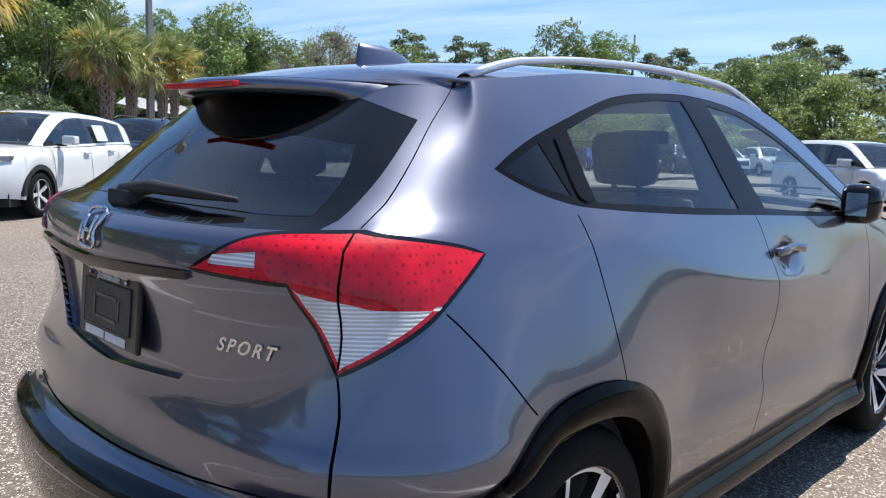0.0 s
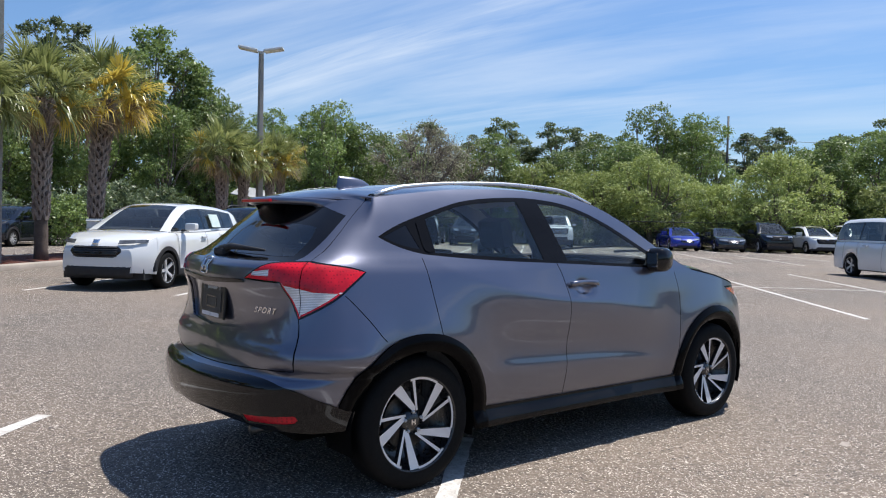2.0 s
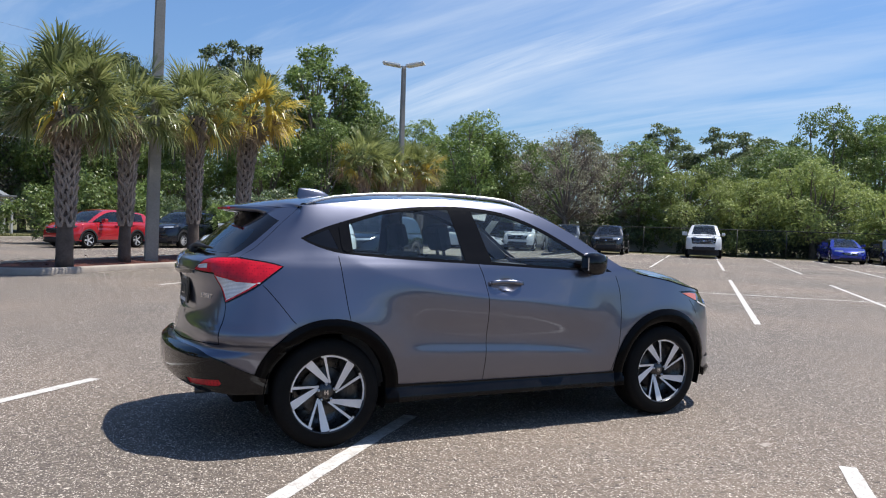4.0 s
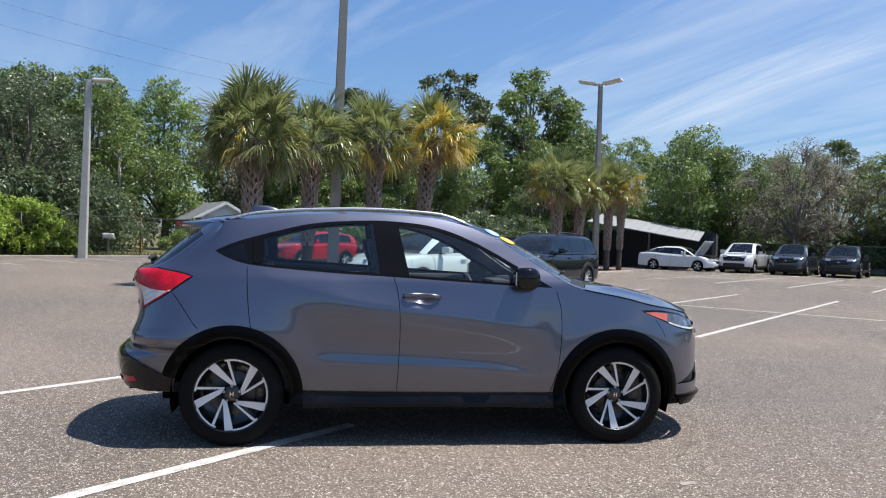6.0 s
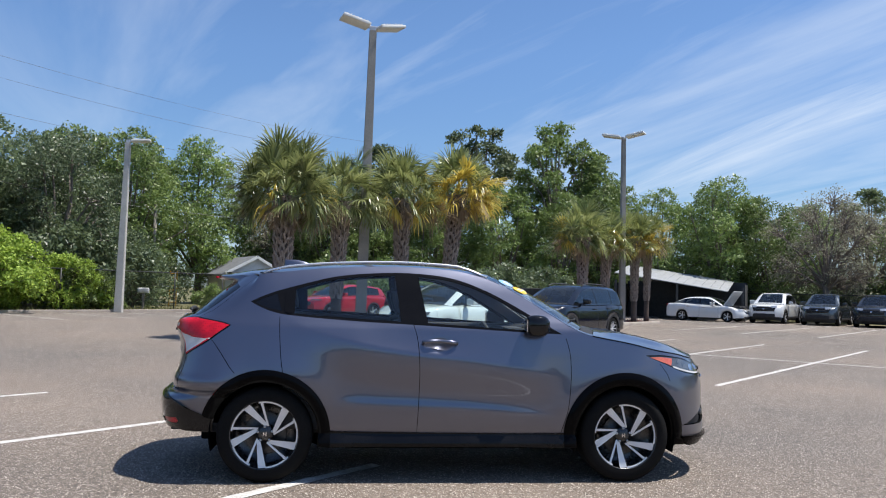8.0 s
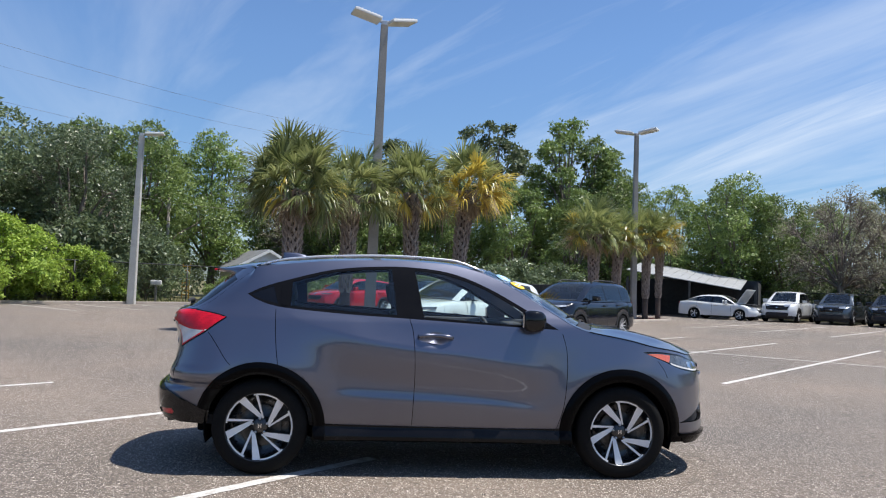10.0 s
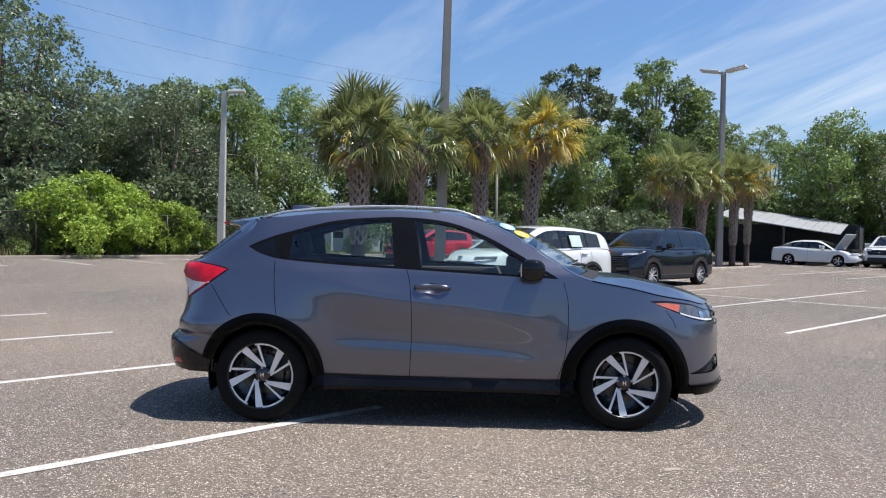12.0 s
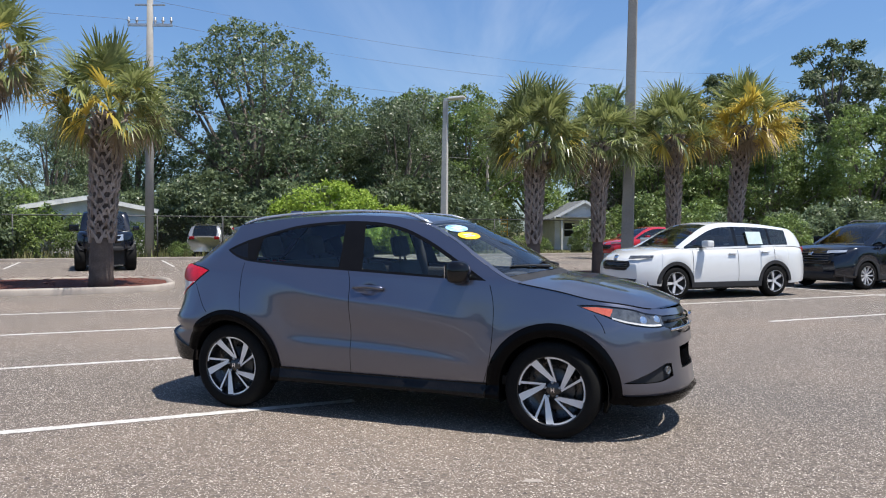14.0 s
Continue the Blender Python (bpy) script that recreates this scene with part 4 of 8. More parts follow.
SEDAN = dict(length=4.85, width=1.83, wheelbase=2.80, tyre=0.33, axle=1.45, sill=0.24, arch=1.12, clad=False,
             deck=((-2.42, 0.85), (-2.3, 1.02), (-1.7, 1.06), (-0.6, 1.0), (0.6, 0.95), (1.2, 0.95), (1.8, 0.86), (2.2, 0.76), (2.36, 0.66), (2.42, 0.55)),
             roof=((-1.95, 1.05), (-1.5, 1.27), (-1.1, 1.40), (-0.6, 1.45), (0.0, 1.45), (0.3, 1.41), (0.8, 1.17), (1.15, 0.95)),
             screen_top=0.22, rear_top=-1.15, pillars=((-0.25, 0.09), (-1.15, 0.07)), taper=0.26, grille=(0.5, 0.66, 0.40, "low black grille"), lamp=(0.72, 0.09, 0.40), bumper=0.14, tail=0.92, mirror=0.62,
             handles=(0.0, -0.95), doors=(0.92, -0.25, -1.2), bar_mat=CHROME, grille_bars=2)
SPORT_COUPE = dict(SEDAN, length=4.55, wheelbase=2.70, axle=1.36, deck=((-2.27, 0.85), (-2.1, 1.0), (-1.5, 1.02), (-0.6, 0.98), (0.6, 0.95), (1.2, 0.93), (1.8, 0.84), (2.1, 0.74), (2.27, 0.55)),
                   roof=((-1.95, 1.0), (-1.3, 1.27), (-0.9, 1.37), (-0.4, 1.42), (0.05, 1.41), (0.3, 1.37), (0.8, 1.13), (1.1, 0.94)))
FULL_SUV = dict(LARGER, length=5.2, width=2.0, wheelbase=3.0, tyre=0.4, axle=1.62, deck=((-2.6, 1.05), (-2.4, 1.14), (0.0, 1.16), (1.0, 1.17), (1.5, 1.17), (2.2, 1.12), (2.5, 1.02), (2.6, 0.85)),
                roof=((-2.55, 1.14), (-2.4, 1.45), (-2.25, 1.74), (-2.0, 1.82), (-0.6, 1.88), (0.2, 1.87), (0.55, 1.80), (0.95, 1.5), (1.3, 1.17)), rear_top=-2.2, screen_top=0.45,
                grille=(0.75, 1.02, 0.62, "large dark grille"), lamp=(1.0, 0.10, 0.3), rails=(-1.9, 0.2), pillars=((-0.25, 0.1), (-1.4, 0.1)))
MINIVAN = dict(length=5.15, width=1.98, wheelbase=3.08, tyre=0.345, axle=1.62, sill=0.24, arch=1.14, clad=False,
               deck=((-2.57, 0.98), (-2.4, 1.06), (0.0, 1.06), (1.1, 1.06), (1.6, 1.05), (2.1, 0.96), (2.4, 0.82), (2.57, 0.6)),
               roof=((-2.5, 1.06), (-2.38, 1.35), (-2.25, 1.66), (-2.0, 1.74), (-0.8, 1.78), (0.2, 1.75), (0.6, 1.66), (1.1, 1.38), (1.6, 1.06)), screen_top=0.5, rear_top=-2.18,
               pillars=((0.05, 0.08), (-1.15, 0.08)), taper=0.2, lamp=(0.82, 0.15, 0.4), grille=(0.5, 0.72, 0.5, "black grille"), tail=1.1, mirror=0.95, handles=(0.3, -0.75), doors=(1.15, 0.05, -1.15), seats=(0.6, -0.3, -1.2))
OFF_ROAD = dict(length=4.2, width=1.80, wheelbase=2.95, tyre=0.47, tyre_width=0.34, axle=1.5, sill=0.72, arch=1.12, clad=True,
                deck=((-2.1, 1.36), (0.4, 1.36), (1.6, 1.35), (2.02, 1.30), (2.1, 1.2)),
                roof=((-2.05, 1.36), (-2.0, 1.7), (-1.9, 2.0), (-1.0, 2.05), (0.2, 2.05), (0.5, 2.0), (0.68, 1.7), (0.85, 1.36)), screen_top=0.42, rear_top=-1.95, rear_round=0.1, nose_round=0.3,
                pillars=((-0.25, 0.12), (-1.1, 0.12)), taper=0.12, grille=(0.95, 1.25, 0.52, "upright slotted grille"), grille_bars=1, lamp=(1.12, 0.2, 0.18), bumper=0.14, tail=1.1, mirror=0.6)


def heading(u, v, turn):
    return pose(*stall(u, v), 0, 0, 0, turn)


white_car = vehicle("crossover", "white compact crossover with black arches and a window price sheet", "car", heading(9.81, 7.37, 222.5), "white", CROSSOVER, "parked cars")
sheet_ = [(x, 0.852 - 0.2024 * max(0, (z - 1.09) / 0.51) ** 1.15 + o, z) for o in (0.030, 0.022) for z in (1.15, 1.28, 1.42) for x in (-0.98, -0.58)]
part("price_sheet", mesh_of("price_sheet", sheet_, [(1, 0, 2, 3), (3, 2, 4, 5), (6, 7, 9, 8), (8, 9, 11, 10), (0, 1, 7, 6), (4, 10, 11, 5), (0, 6, 8, 2), (2, 8, 10, 4), (1, 3, 9, 7), (3, 5, 11, 9)], STICKER), None, white_car, "pale price sheet in the side window")
for side in (-1, 1):
    part("air_intake", boxed(-0.10, -0.12, -0.075, 0.06, 0.12, 0.075, 0.05), GLOSS_BLACK, white_car, "black angular air intake").matrix_basis = pose(1.99, side * 0.66, 0.50, 0, 0, side * 28)
vehicle("crossover", "blue-black crossover with silver wheels, parked nose-in", "car", heading(16.14, 7.87, 225), "black", LARGER, "parked cars")
vehicle("crossover", "bright red crossover parked behind the palms", "car", heading(20.7, 22.7, 222), "red", CROSSOVER, "parked cars")
vehicle("crossover", "blue-black crossover parked behind the palms", "car", heading(25.0, 21.6, 228), "black", LARGER, "parked cars")
vehicle("pickup_truck", "white pickup truck with a black grille", "pickup truck", heading(44.4, 9.3, 225), "white", PICKUP, "parked pickup trucks")
vehicle("pickup_truck", "steel grey pickup truck with a black grille", "pickup truck", heading(44.5, 6.45, 225), "grey", PICKUP, "parked pickup trucks")
vehicle("pickup_truck", "charcoal pickup truck with a black grille", "pickup truck", heading(44.5, 3.75, 225), "charcoal", PICKUP, "parked pickup trucks")
vehicle("pickup_truck", "tall white heavy pickup truck with chrome grille bars", "pickup truck", heading(45.0, -1.9, 225), "white", HEAVY_PICKUP, "parked pickup trucks")
vehicle("coupe", "bright blue low sports coupe", "car", heading(44.7, -9.6, 229), "blue", SPORT_COUPE, "parked cars")
vehicle("saloon_car", "charcoal saloon car with a chrome grille bar", "car", heading(44.8, -12.3, 229), "charcoal", SEDAN, "parked cars")
vehicle("suv", "large black sport utility vehicle", "car", heading(45.1, -15.0, 229), "black", FULL_SUV, "parked cars")
vehicle("suv", "white sport utility vehicle", "car", heading(45.3, -17.9, 229), "white", LARGER, "parked cars")
vehicle("pickup_truck", "white pickup truck at the end of the row", "pickup truck", heading(45.7, -20.5, 229), "white", PICKUP, "parked pickup trucks")
vehicle("minivan", "white minivan with tinted windows", "van", pose(20.95, 4.97, 0, 0, 0, 235), "white", MINIVAN)
sedan = vehicle("saloon_car", "white saloon car with its bonnet propped open", "car", heading(42.1, 12.6, -48), "white", SEDAN)
bonnet = part("open_bonnet", boxed(-1.05, -0.72, -0.02, 0.0, 0.72, 0.02, 0.015), PAINT["white"], sedan, "white bonnet propped open")
bonnet.matrix_basis = pose(1.18, 0, 0.98, 0, 125, 0)
part("engine_bay", boxed(1.25, -0.6, 0.86, 2.1, 0.6, 0.975, 0.03), DARK_PLASTIC, sedan, "dark open engine bay")
vehicle("off_road_vehicle", "black boxy off-road vehicle with very large tyres", "car", heading(-2.3, 24.4, -45), "black", OFF_ROAD)
vehicle("suv", "silver sport utility vehicle parked beyond the fence", "car", heading(2.9, 35.6, 118), "silver", LARGER)

# ---- the grey crossover in the middle ----
from mathutils.geometry import delaunay_2d_cdt

STEEL = paint("dark_steel_metallic_paint", (0.118, 0.124, 0.168), 0.85, 0.29, flake=0.05, dust=0.015, lacquer=1.66)
ARCH_TRIM = plain("black_arch_plastic", (0.0022, 0.0022, 0.0026), (0.003, 0.003, 0.0035), 0.12, scale=4, fine=200, bump=0.0, dist=0.0005, spec=0.07)
SILL_BLACK = paint("black_sill_paint", (0.004, 0.004, 0.005), 0.0, 0.2, dust=0.02, coat=0.35, spec=0.05)
TRIM_BLACK = plain("satin_black_trim", (0.006, 0.006, 0.007), (0.008, 0.008, 0.009), 0.14, bump=0, spec=0.10)
GAP = plain("dark_panel_gap", (0.004, 0.004, 0.004), rough=0.9, bump=0, spec=0.1)
SIDE_GLASS = window_glass("green_tinted_side_glass", (0.88, 0.97, 0.95), 1.0, 0.06)
REAR_GLASS = window_glass("smoked_rear_glass", (0.82, 0.91, 0.91), 1.0, 0.06)
HATCH_GLASS = window_glass("dark_hatch_glass", (0.24, 0.29, 0.32), 1.0, 0.10)
SCREEN_GLASS = window_glass("windscreen_glass", (0.80, 0.86, 0.86))
SEAT = plain("charcoal_seat_cloth", (0.035, 0.035, 0.038), (0.055, 0.055, 0.058), 0.9, scale=10, fine=200, bump=0.3, dist=0.001)
LINER = plain("grey_roof_lining", (0.32, 0.31, 0.29), (0.26, 0.25, 0.24), 0.9, scale=5, fine=150, bump=0.1)
MACHINED = plain("machined_alloy_face", (0.80, 0.80, 0.80), (0.78, 0.78, 0.78), 0.34, 0.25, scale=3, fine=6, bump=0)
RIM_BLACK = plain("black_painted_rim", (0.010, 0.010, 0.011), (0.018, 0.018, 0.019), 0.3, scale=10, fine=60, bump=0, coat=0.6)
BRAKE = plain("bare_brake_disc", (0.10, 0.10, 0.10), (0.06, 0.06, 0.06), 0.4, 0.8, scale=20, fine=80, bump=0.1)
RAIL_SILVER = plain("satin_silver_rail", (0.80, 0.80, 0.81), (0.74, 0.74, 0.75), 0.3, 0.8, scale=3, fine=5, bump=0)
AMBER = plain("amber_lens", (0.80, 0.20, 0.10), (0.62, 0.11, 0.06), 0.15, scale=20, fine=90, bump=0.1, coat=1.0)
BLACK_LENS = plain("smoked_lamp_lens", (0.025, 0.028, 0.032), (0.14, 0.15, 0.16), 0.08, 0.2, scale=14, fine=40, bump=0.1, coat=1.0)
YELLOW_STICKER = plain("yellow_sticker", (0.85, 0.52, 0.02), (0.8, 0.48, 0.02), 0.6, bump=0)
BLUE_STICKER = plain("blue_sticker", (0.10, 0.35, 0.75), (0.55, 0.68, 0.85), 0.6, scale=14, bump=0)
PLATE_BLACK = plain("black_plate_frame", (0.012, 0.012, 0.013), (0.02, 0.02, 0.02), 0.35, bump=0)
PRINT = plain("white_print", (0.75, 0.75, 0.76), (0.7, 0.7, 0.7), 0.5, bump=0)


def lamp_lens(name, dark, light, cell, rough=0.12, ribs=0.0):
    """A moulded lens: rows of small cells under a clear skin."""
    def build(nt, b):
        co = coords(nt)
        vor = nt.nodes.new("ShaderNodeTexVoronoi")
        vor.inputs["Scale"].default_value, vor.inputs["Randomness"].default_value = cell, 0.15
        nt.links.new(co, vor.inputs["Vector"])
        broad = noise_of(nt, co, 7, 3)
        relief_ = vor.outputs["Distance"]
        if ribs:
            wave = nt.nodes.new("ShaderNodeTexWave")
            wave.bands_direction = "Z"
            wave.inputs["Scale"].default_value, wave.inputs["Distortion"].default_value = ribs, 0.6
            nt.links.new(co, wave.inputs["Vector"])
            relief_ = wave.outputs["Fac"]
        col = mixed(nt, spread(nt, relief_, 0.1, 0.7, 0, 0.75) if ribs else spread(nt, relief_, 0.20, 0.34, 0.8, 0), light, dark)
        col = mixed(nt, spread(nt, broad, 0.42, 0.62, 0, 0.6), col, dark)
        nt.links.new(col, b.inputs["Base Color"])
        put(b, Roughness=0.35, Coat_Weight=0.55, Coat_Roughness=0.02, Specular_IOR_Level=0.15)
        bumped(nt, b, relief_, 0.25 if ribs else 0.06, 0.004)
    return material(name, build)


LENS_RED = lamp_lens("ribbed_red_lens", (0.22, 0.002, 0.010), (0.66, 0.008, 0.024), 62)
LENS_WHITE = lamp_lens("ribbed_clear_lens", (0.42, 0.41, 0.40), (0.92, 0.92, 0.93), 55, ribs=40)


def spline(points, step=0.02):
    """Catmull-Rom through the points, sampled about every step."""
    p = [Vector(q) for q in points]
    if len(p) == 2:
        n = max(1, int((p[1] - p[0]).length / step))
        return [p[0].lerp(p[1], i / n) for i in range(n + 1)]
    e = [2 * p[0] - p[1]] + p + [2 * p[-1] - p[-2]]
    out = []
    for i in range(1, len(e) - 2):
        a, b, c, d = e[i - 1: i + 3]
        n = max(1, int((c - b).length / step))
        for k in range(n):
            t = k / n
            out.append(0.5 * (2 * b + (c - a) * t + (2 * a - 5 * b + 4 * c - d) * t * t + (3 * b - a - 3 * c + d) * t**3))
    return out + [p[-1]]


def smooth(a, b, x):
    t = min(max((x - a) / (b - a), 0), 1)
    return t * t * (3 - 2 * t)


# plan outline at waist height, from the middle of the tail to the middle of the nose
PLAN = spline([(-2.06, 0), (-2.055, .15), (-2.03, .35), (-1.985, .53), (-1.92, .66), (-1.81, .745), (-1.66, .795), (-1.45, .825), (-1.2, .845), (-.6, .858), (0, .86), (.6, .858),
               (1.2, .847), (1.45, .832), (1.65, .803), (1.81, .742), (1.95, .625), (2.06, .44), (2.12, .23), (2.145, 0)], 0.01)
ARC = [0.0]
for a, b in zip(PLAN, PLAN[1:]):
    ARC.append(ARC[-1] + (b - a).length)
mid = min(range(len(PLAN)), key=lambda i: abs(PLAN[i].x))
ARC = np.array([v - ARC[mid] for v in ARC])
PLAN_X, PLAN_Y = np.array([p.x for p in PLAN]), np.array([p.y for p in PLAN])
S0, S1 = float(ARC[0]), float(ARC[-1])
TAIL = ((.2, -2.0), (.28, -2.05), (.36, -2.11), (.45, -2.138), (.53, -2.145), (.565, -2.140), (.588, -2.110), (.606, -2.078), (.64, -2.062), (.70, -2.05), (.85, -2.03), (.95, -2.04), (1.04, -2.068), (1.10, -2.062), (1.135, -2.03), (1.155, -1.975),
        (1.185, -1.93), (1.30, -1.80), (1.42, -1.66), (1.50, -1.57))
NOSE = ((.2, 2.06), (.26, 2.15), (.34, 2.185), (.42, 2.175), (.55, 2.16), (.65, 2.16), (.75, 2.145), (.83, 2.11), (.90, 2.06), (1.0, 1.95))
WIDTH = ((.2, .925), (.30, .955), (.42, .985), (.55, 1.0), (.75, 1.003), (.9, .993), (1.0, .977), (1.08, .955), (1.14, .92), (1.2, .877), (1.3, .81), (1.4, .742), (1.5, .662), (1.58, .58))
CREASE = ((-1.3, 1.19), (-1.2, 1.152), (-.98, 1.060), (-.65, .980), (-.26, .917), (.1, .886), (.5, .83), (.8, .77), (1.0, .73))
CREASE_AMT = ((-1.35, 0), (-1.2, .003), (-.95, .013), (-.6, .027), (-.2, .028), (.1, .020), (.5, .010), (.8, 0), (1.0, 0))
LEDGE_Z = ((-.9, .596), (-.5, .577), (0, .558), (.4, .530), (.7, .498), (.9, .47))
LEDGE_AMT = ((-.86, 0), (-.6, .010), (0, .011), (.55, .010), (.84, 0))
HUBS = ((-1.305, .335), (1.305, .335))
TABLES = {}


def tab(name, table, x):
    """Fast lookup of a smooth table."""
    if name not in TABLES:
        lo, hi = table[0][0], table[-1][0]
        TABLES[name] = (lo, hi, np.array([curve_at(table, lo + (hi - lo) * i / 800) for i in range(801)]))
    lo, hi, v = TABLES[name]
    return float(np.interp((x - lo) / (hi - lo) * 800, np.arange(801), v))


def relief(x, z):
    o = 0.0
    if -1.4 < x < 1.1:
        d = tab("crease", CREASE, x) - z
        rise = 0.0
        for e in (d - .014, d, d + .014):      # a slightly rounded edge
            rise += ((max(0.0, e + 0.15) / 0.15) ** 1.6 if e < 0 else 1 - smooth(0.0, 0.30, e)) / 3
        o += 1.2 * tab("crease_amt", CREASE_AMT, x) * rise
    if -.9 < x < .9:
        d = tab("ledge_z", LEDGE_Z, x) - z
        amt = tab("ledge_amt", LEDGE_AMT, x)
        o += amt * 0.8 / (1 + math.exp(-max(-30, min(30, d / 0.012)))) * (1 - 0.7 * smooth(0.02, 0.24, d))
        o -= amt * 0.7 * math.exp(-((d + 0.09) / 0.10) ** 2)
    if x < -.7:                               # the haunch over the rear wheel swells out below the window line
        w = smooth(-.7, -1.3, x) * smooth(-2.0, -1.72, x)
        o += 0.052 * w * smooth(1.19, .70, z) * (1 - 0.55 * smooth(.70, .45, z))
        o += 0.038 * smooth(-1.42, -1.66, x) * smooth(-2.05, -1.90, x) * smooth(1.02, .68, z) * (1 - smooth(.675, .595, z))
    if -.99 < x < .99 and z < .40:            # the sill flares out below the doors
        o += 0.048 * smooth(.355, .27, z) * smooth(.99, .92, abs(x))
    for hx, hz in HUBS:
        r = math.hypot(x - hx, z - hz)
        if r < 1:
            o += (0.010 if hx < 0 else 0.024) * math.exp(-((r - 0.44) / 0.15) ** 2)
    o -= 0.026 * math.exp(-((x + 0.085) / 0.062) ** 2 - ((z - 0.978) / 0.036) ** 2)
    # a crease that turns round the tail below the lamps
    if x < -1.5:
        o += 0.016 * smooth(-1.5, -1.75, x) / (1 + math.exp(-max(-30, min(30, (0.735 - z) / 0.012)))) * (1 - smooth(0, 0.2, 0.735 - z))
    return o


def skin(s, z, lift=0.0):
    """A point of the right-hand body side at chart place (s, z)."""
    x, y = float(np.interp(s, ARC, PLAN_X)), float(np.interp(s, ARC, PLAN_Y))
    g = tab("width", WIDTH, z)
    yy = y * g
    xx = x + smooth(-1.32, -1.95, x) * (tab("tail", TAIL, z) + 2.06) + smooth(1.38, 1.95, x) * (tab("nose", NOSE, z) - 2.14)
    o = relief(x, z) * smooth(0, 0.55, y)
    if x < -1.5 or x > 1.55:
        i = min(max(int(np.searchsorted(ARC, s)), 1), len(ARC) - 2)
        t = Vector((PLAN_X[i + 1] - PLAN_X[i - 1], PLAN_Y[i + 1] - PLAN_Y[i - 1]))
        n = Vector((-t.y, t.x)).normalized()
        xx, yy = xx + n.x * o, yy + n.y * o
    else:
        yy += o
    return Vector((xx, -yy, z))


def skin_normal(s, z):
    e = 0.006
    a = skin(min(s + e, S1), z) - skin(max(s - e, S0), z)
    b = skin(s, z + e) - skin(s, z - e)
    return a.cross(b).normalized()


def at_x(x, z):
    """Chart place of the side at x."""
    lo, hi = S0, S1
    for _ in range(40):
        m = (lo + hi) / 2
        if skin(m, z).x < x:
            lo = m
        else:
            hi = m
    return (lo, z)


def at_tail(y, z):
    """Chart place on the tail at a distance y from the middle."""
    lo, hi = S0, float(np.interp(-1.5, PLAN_X, ARC))
    for _ in range(40):
        m = (lo + hi) / 2
        if -skin(m, z).y < y:
            lo = m
        else:
            hi = m
    return (lo, z)


def at_nose(y, z):
    lo, hi = float(np.interp(1.5, PLAN_X, ARC)), S1
    for _ in range(40):
        m = (lo + hi) / 2
        if -skin(m, z).y > y:
            lo = m
        else:
            hi = m
    return (lo, z)


def outline(*runs):
    """A closed outline out of smoothed runs; a run is a list of chart points."""
    out = []
    for run in runs:
        for q in spline(run, 0.018):
            if not out or (Vector(out[-1]) - q).length > 0.002:
                out.append((q.x, q.y))
    if (Vector(out[0]) - Vector(out[-1])).length < 0.002:
        out.pop()
    return out


def strip(points, half=0.0023):
    """A narrow band along smoothed chart points: a gap between panels."""
    p = spline(points, 0.03)
    l, r = [], []
    for i, q in enumerate(p):
        d = (p[min(i + 1, len(p) - 1)] - p[max(i - 1, 0)]).normalized()
        n = Vector((-d.y, d.x)) * half
        l.append((q.x + n.x, q.y + n.y)), r.append((q.x - n.x, q.y - n.y))
    return l + r[::-1]


def grown(poly, d):
    """The outline moved outwards by d."""
    area = sum(a[0] * b[1] - b[0] * a[1] for a, b in zip(poly, poly[1:] + poly[:1]))
    out = []
    n = len(poly)
    for i in range(n):
        a, b, c = Vector(poly[i - 1]), Vector(poly[i]), Vector(poly[(i + 1) % n])
        t = ((b - a).normalized() + (c - b).normalized())
        t = t.normalized() if t.length > 1e-6 else (c - b).normalized()
        m = Vector((t.y, -t.x)) * (d if area > 0 else -d)
        out.append((b.x + m.x, b.y + m.y))
    return out


def inside(poly_arr, x, y):
    px, py = poly_arr[:, 0], poly_arr[:, 1]
    qx, qy = np.roll(px, -1), np.roll(py, -1)
    c = (py > y) != (qy > y)
    if not c.any():
        return False
    t = px[c] + (y - py[c]) / (qy[c] - py[c]) * (qx[c] - px[c])
    return bool((np.count_nonzero(x < t)) % 2)


X, T, F = at_x, at_tail, at_nose
TOP = ((S0, 1.446), (at_x(-1.5, 1.45)[0], 1.448), (-1.40, 1.466), (-1.3, 1.478), (-.84, 1.528), (-.38, 1.546), (0, 1.532), (.25, 1.482), (.5, 1.372), (.75, 1.215), (.98, 1.085), (1.06, 1.062), (1.3, 1.02),
       (1.55, .972), (at_x(1.75, .93)[0], .932), (at_x(1.93, .89)[0], .892), (S1, .872))


def arch_ring(hx, r):
    return [(hx + r * math.cos(radians(a)), .335 + r * math.sin(radians(a))) for a in range(180, -1, -4)]


def hx_poly(hx, r, bottom):
    pts = [(hx - r, bottom)] + arch_ring(hx, r) + [(hx + r, bottom)]
    return [at_x(x, z) for x, z in pts]


holes = [hx_poly(-1.305, .372, .1), hx_poly(1.305, .372, .1),
         [(S0, .0), (S0, .395), at_tail(.35, .39), at_tail(.6, .362), at_x(-1.85, .352), at_x(-1.6, .352), at_x(-1.6, .0)],
         [(-1.0, .0), (-1.0, .255), (-.5, .262), (.5, .262), (1.0, .255), (1.0, .0)],
         [at_x(1.6, .0), at_x(1.6, .262), at_x(1.9, .258), at_nose(.4, .25), (S1, .25), (S1, .0)]]
regions = []        # (name, outline); the first that holds a place has it


def region(name, poly):
    regions.append((name, np.array(poly)))


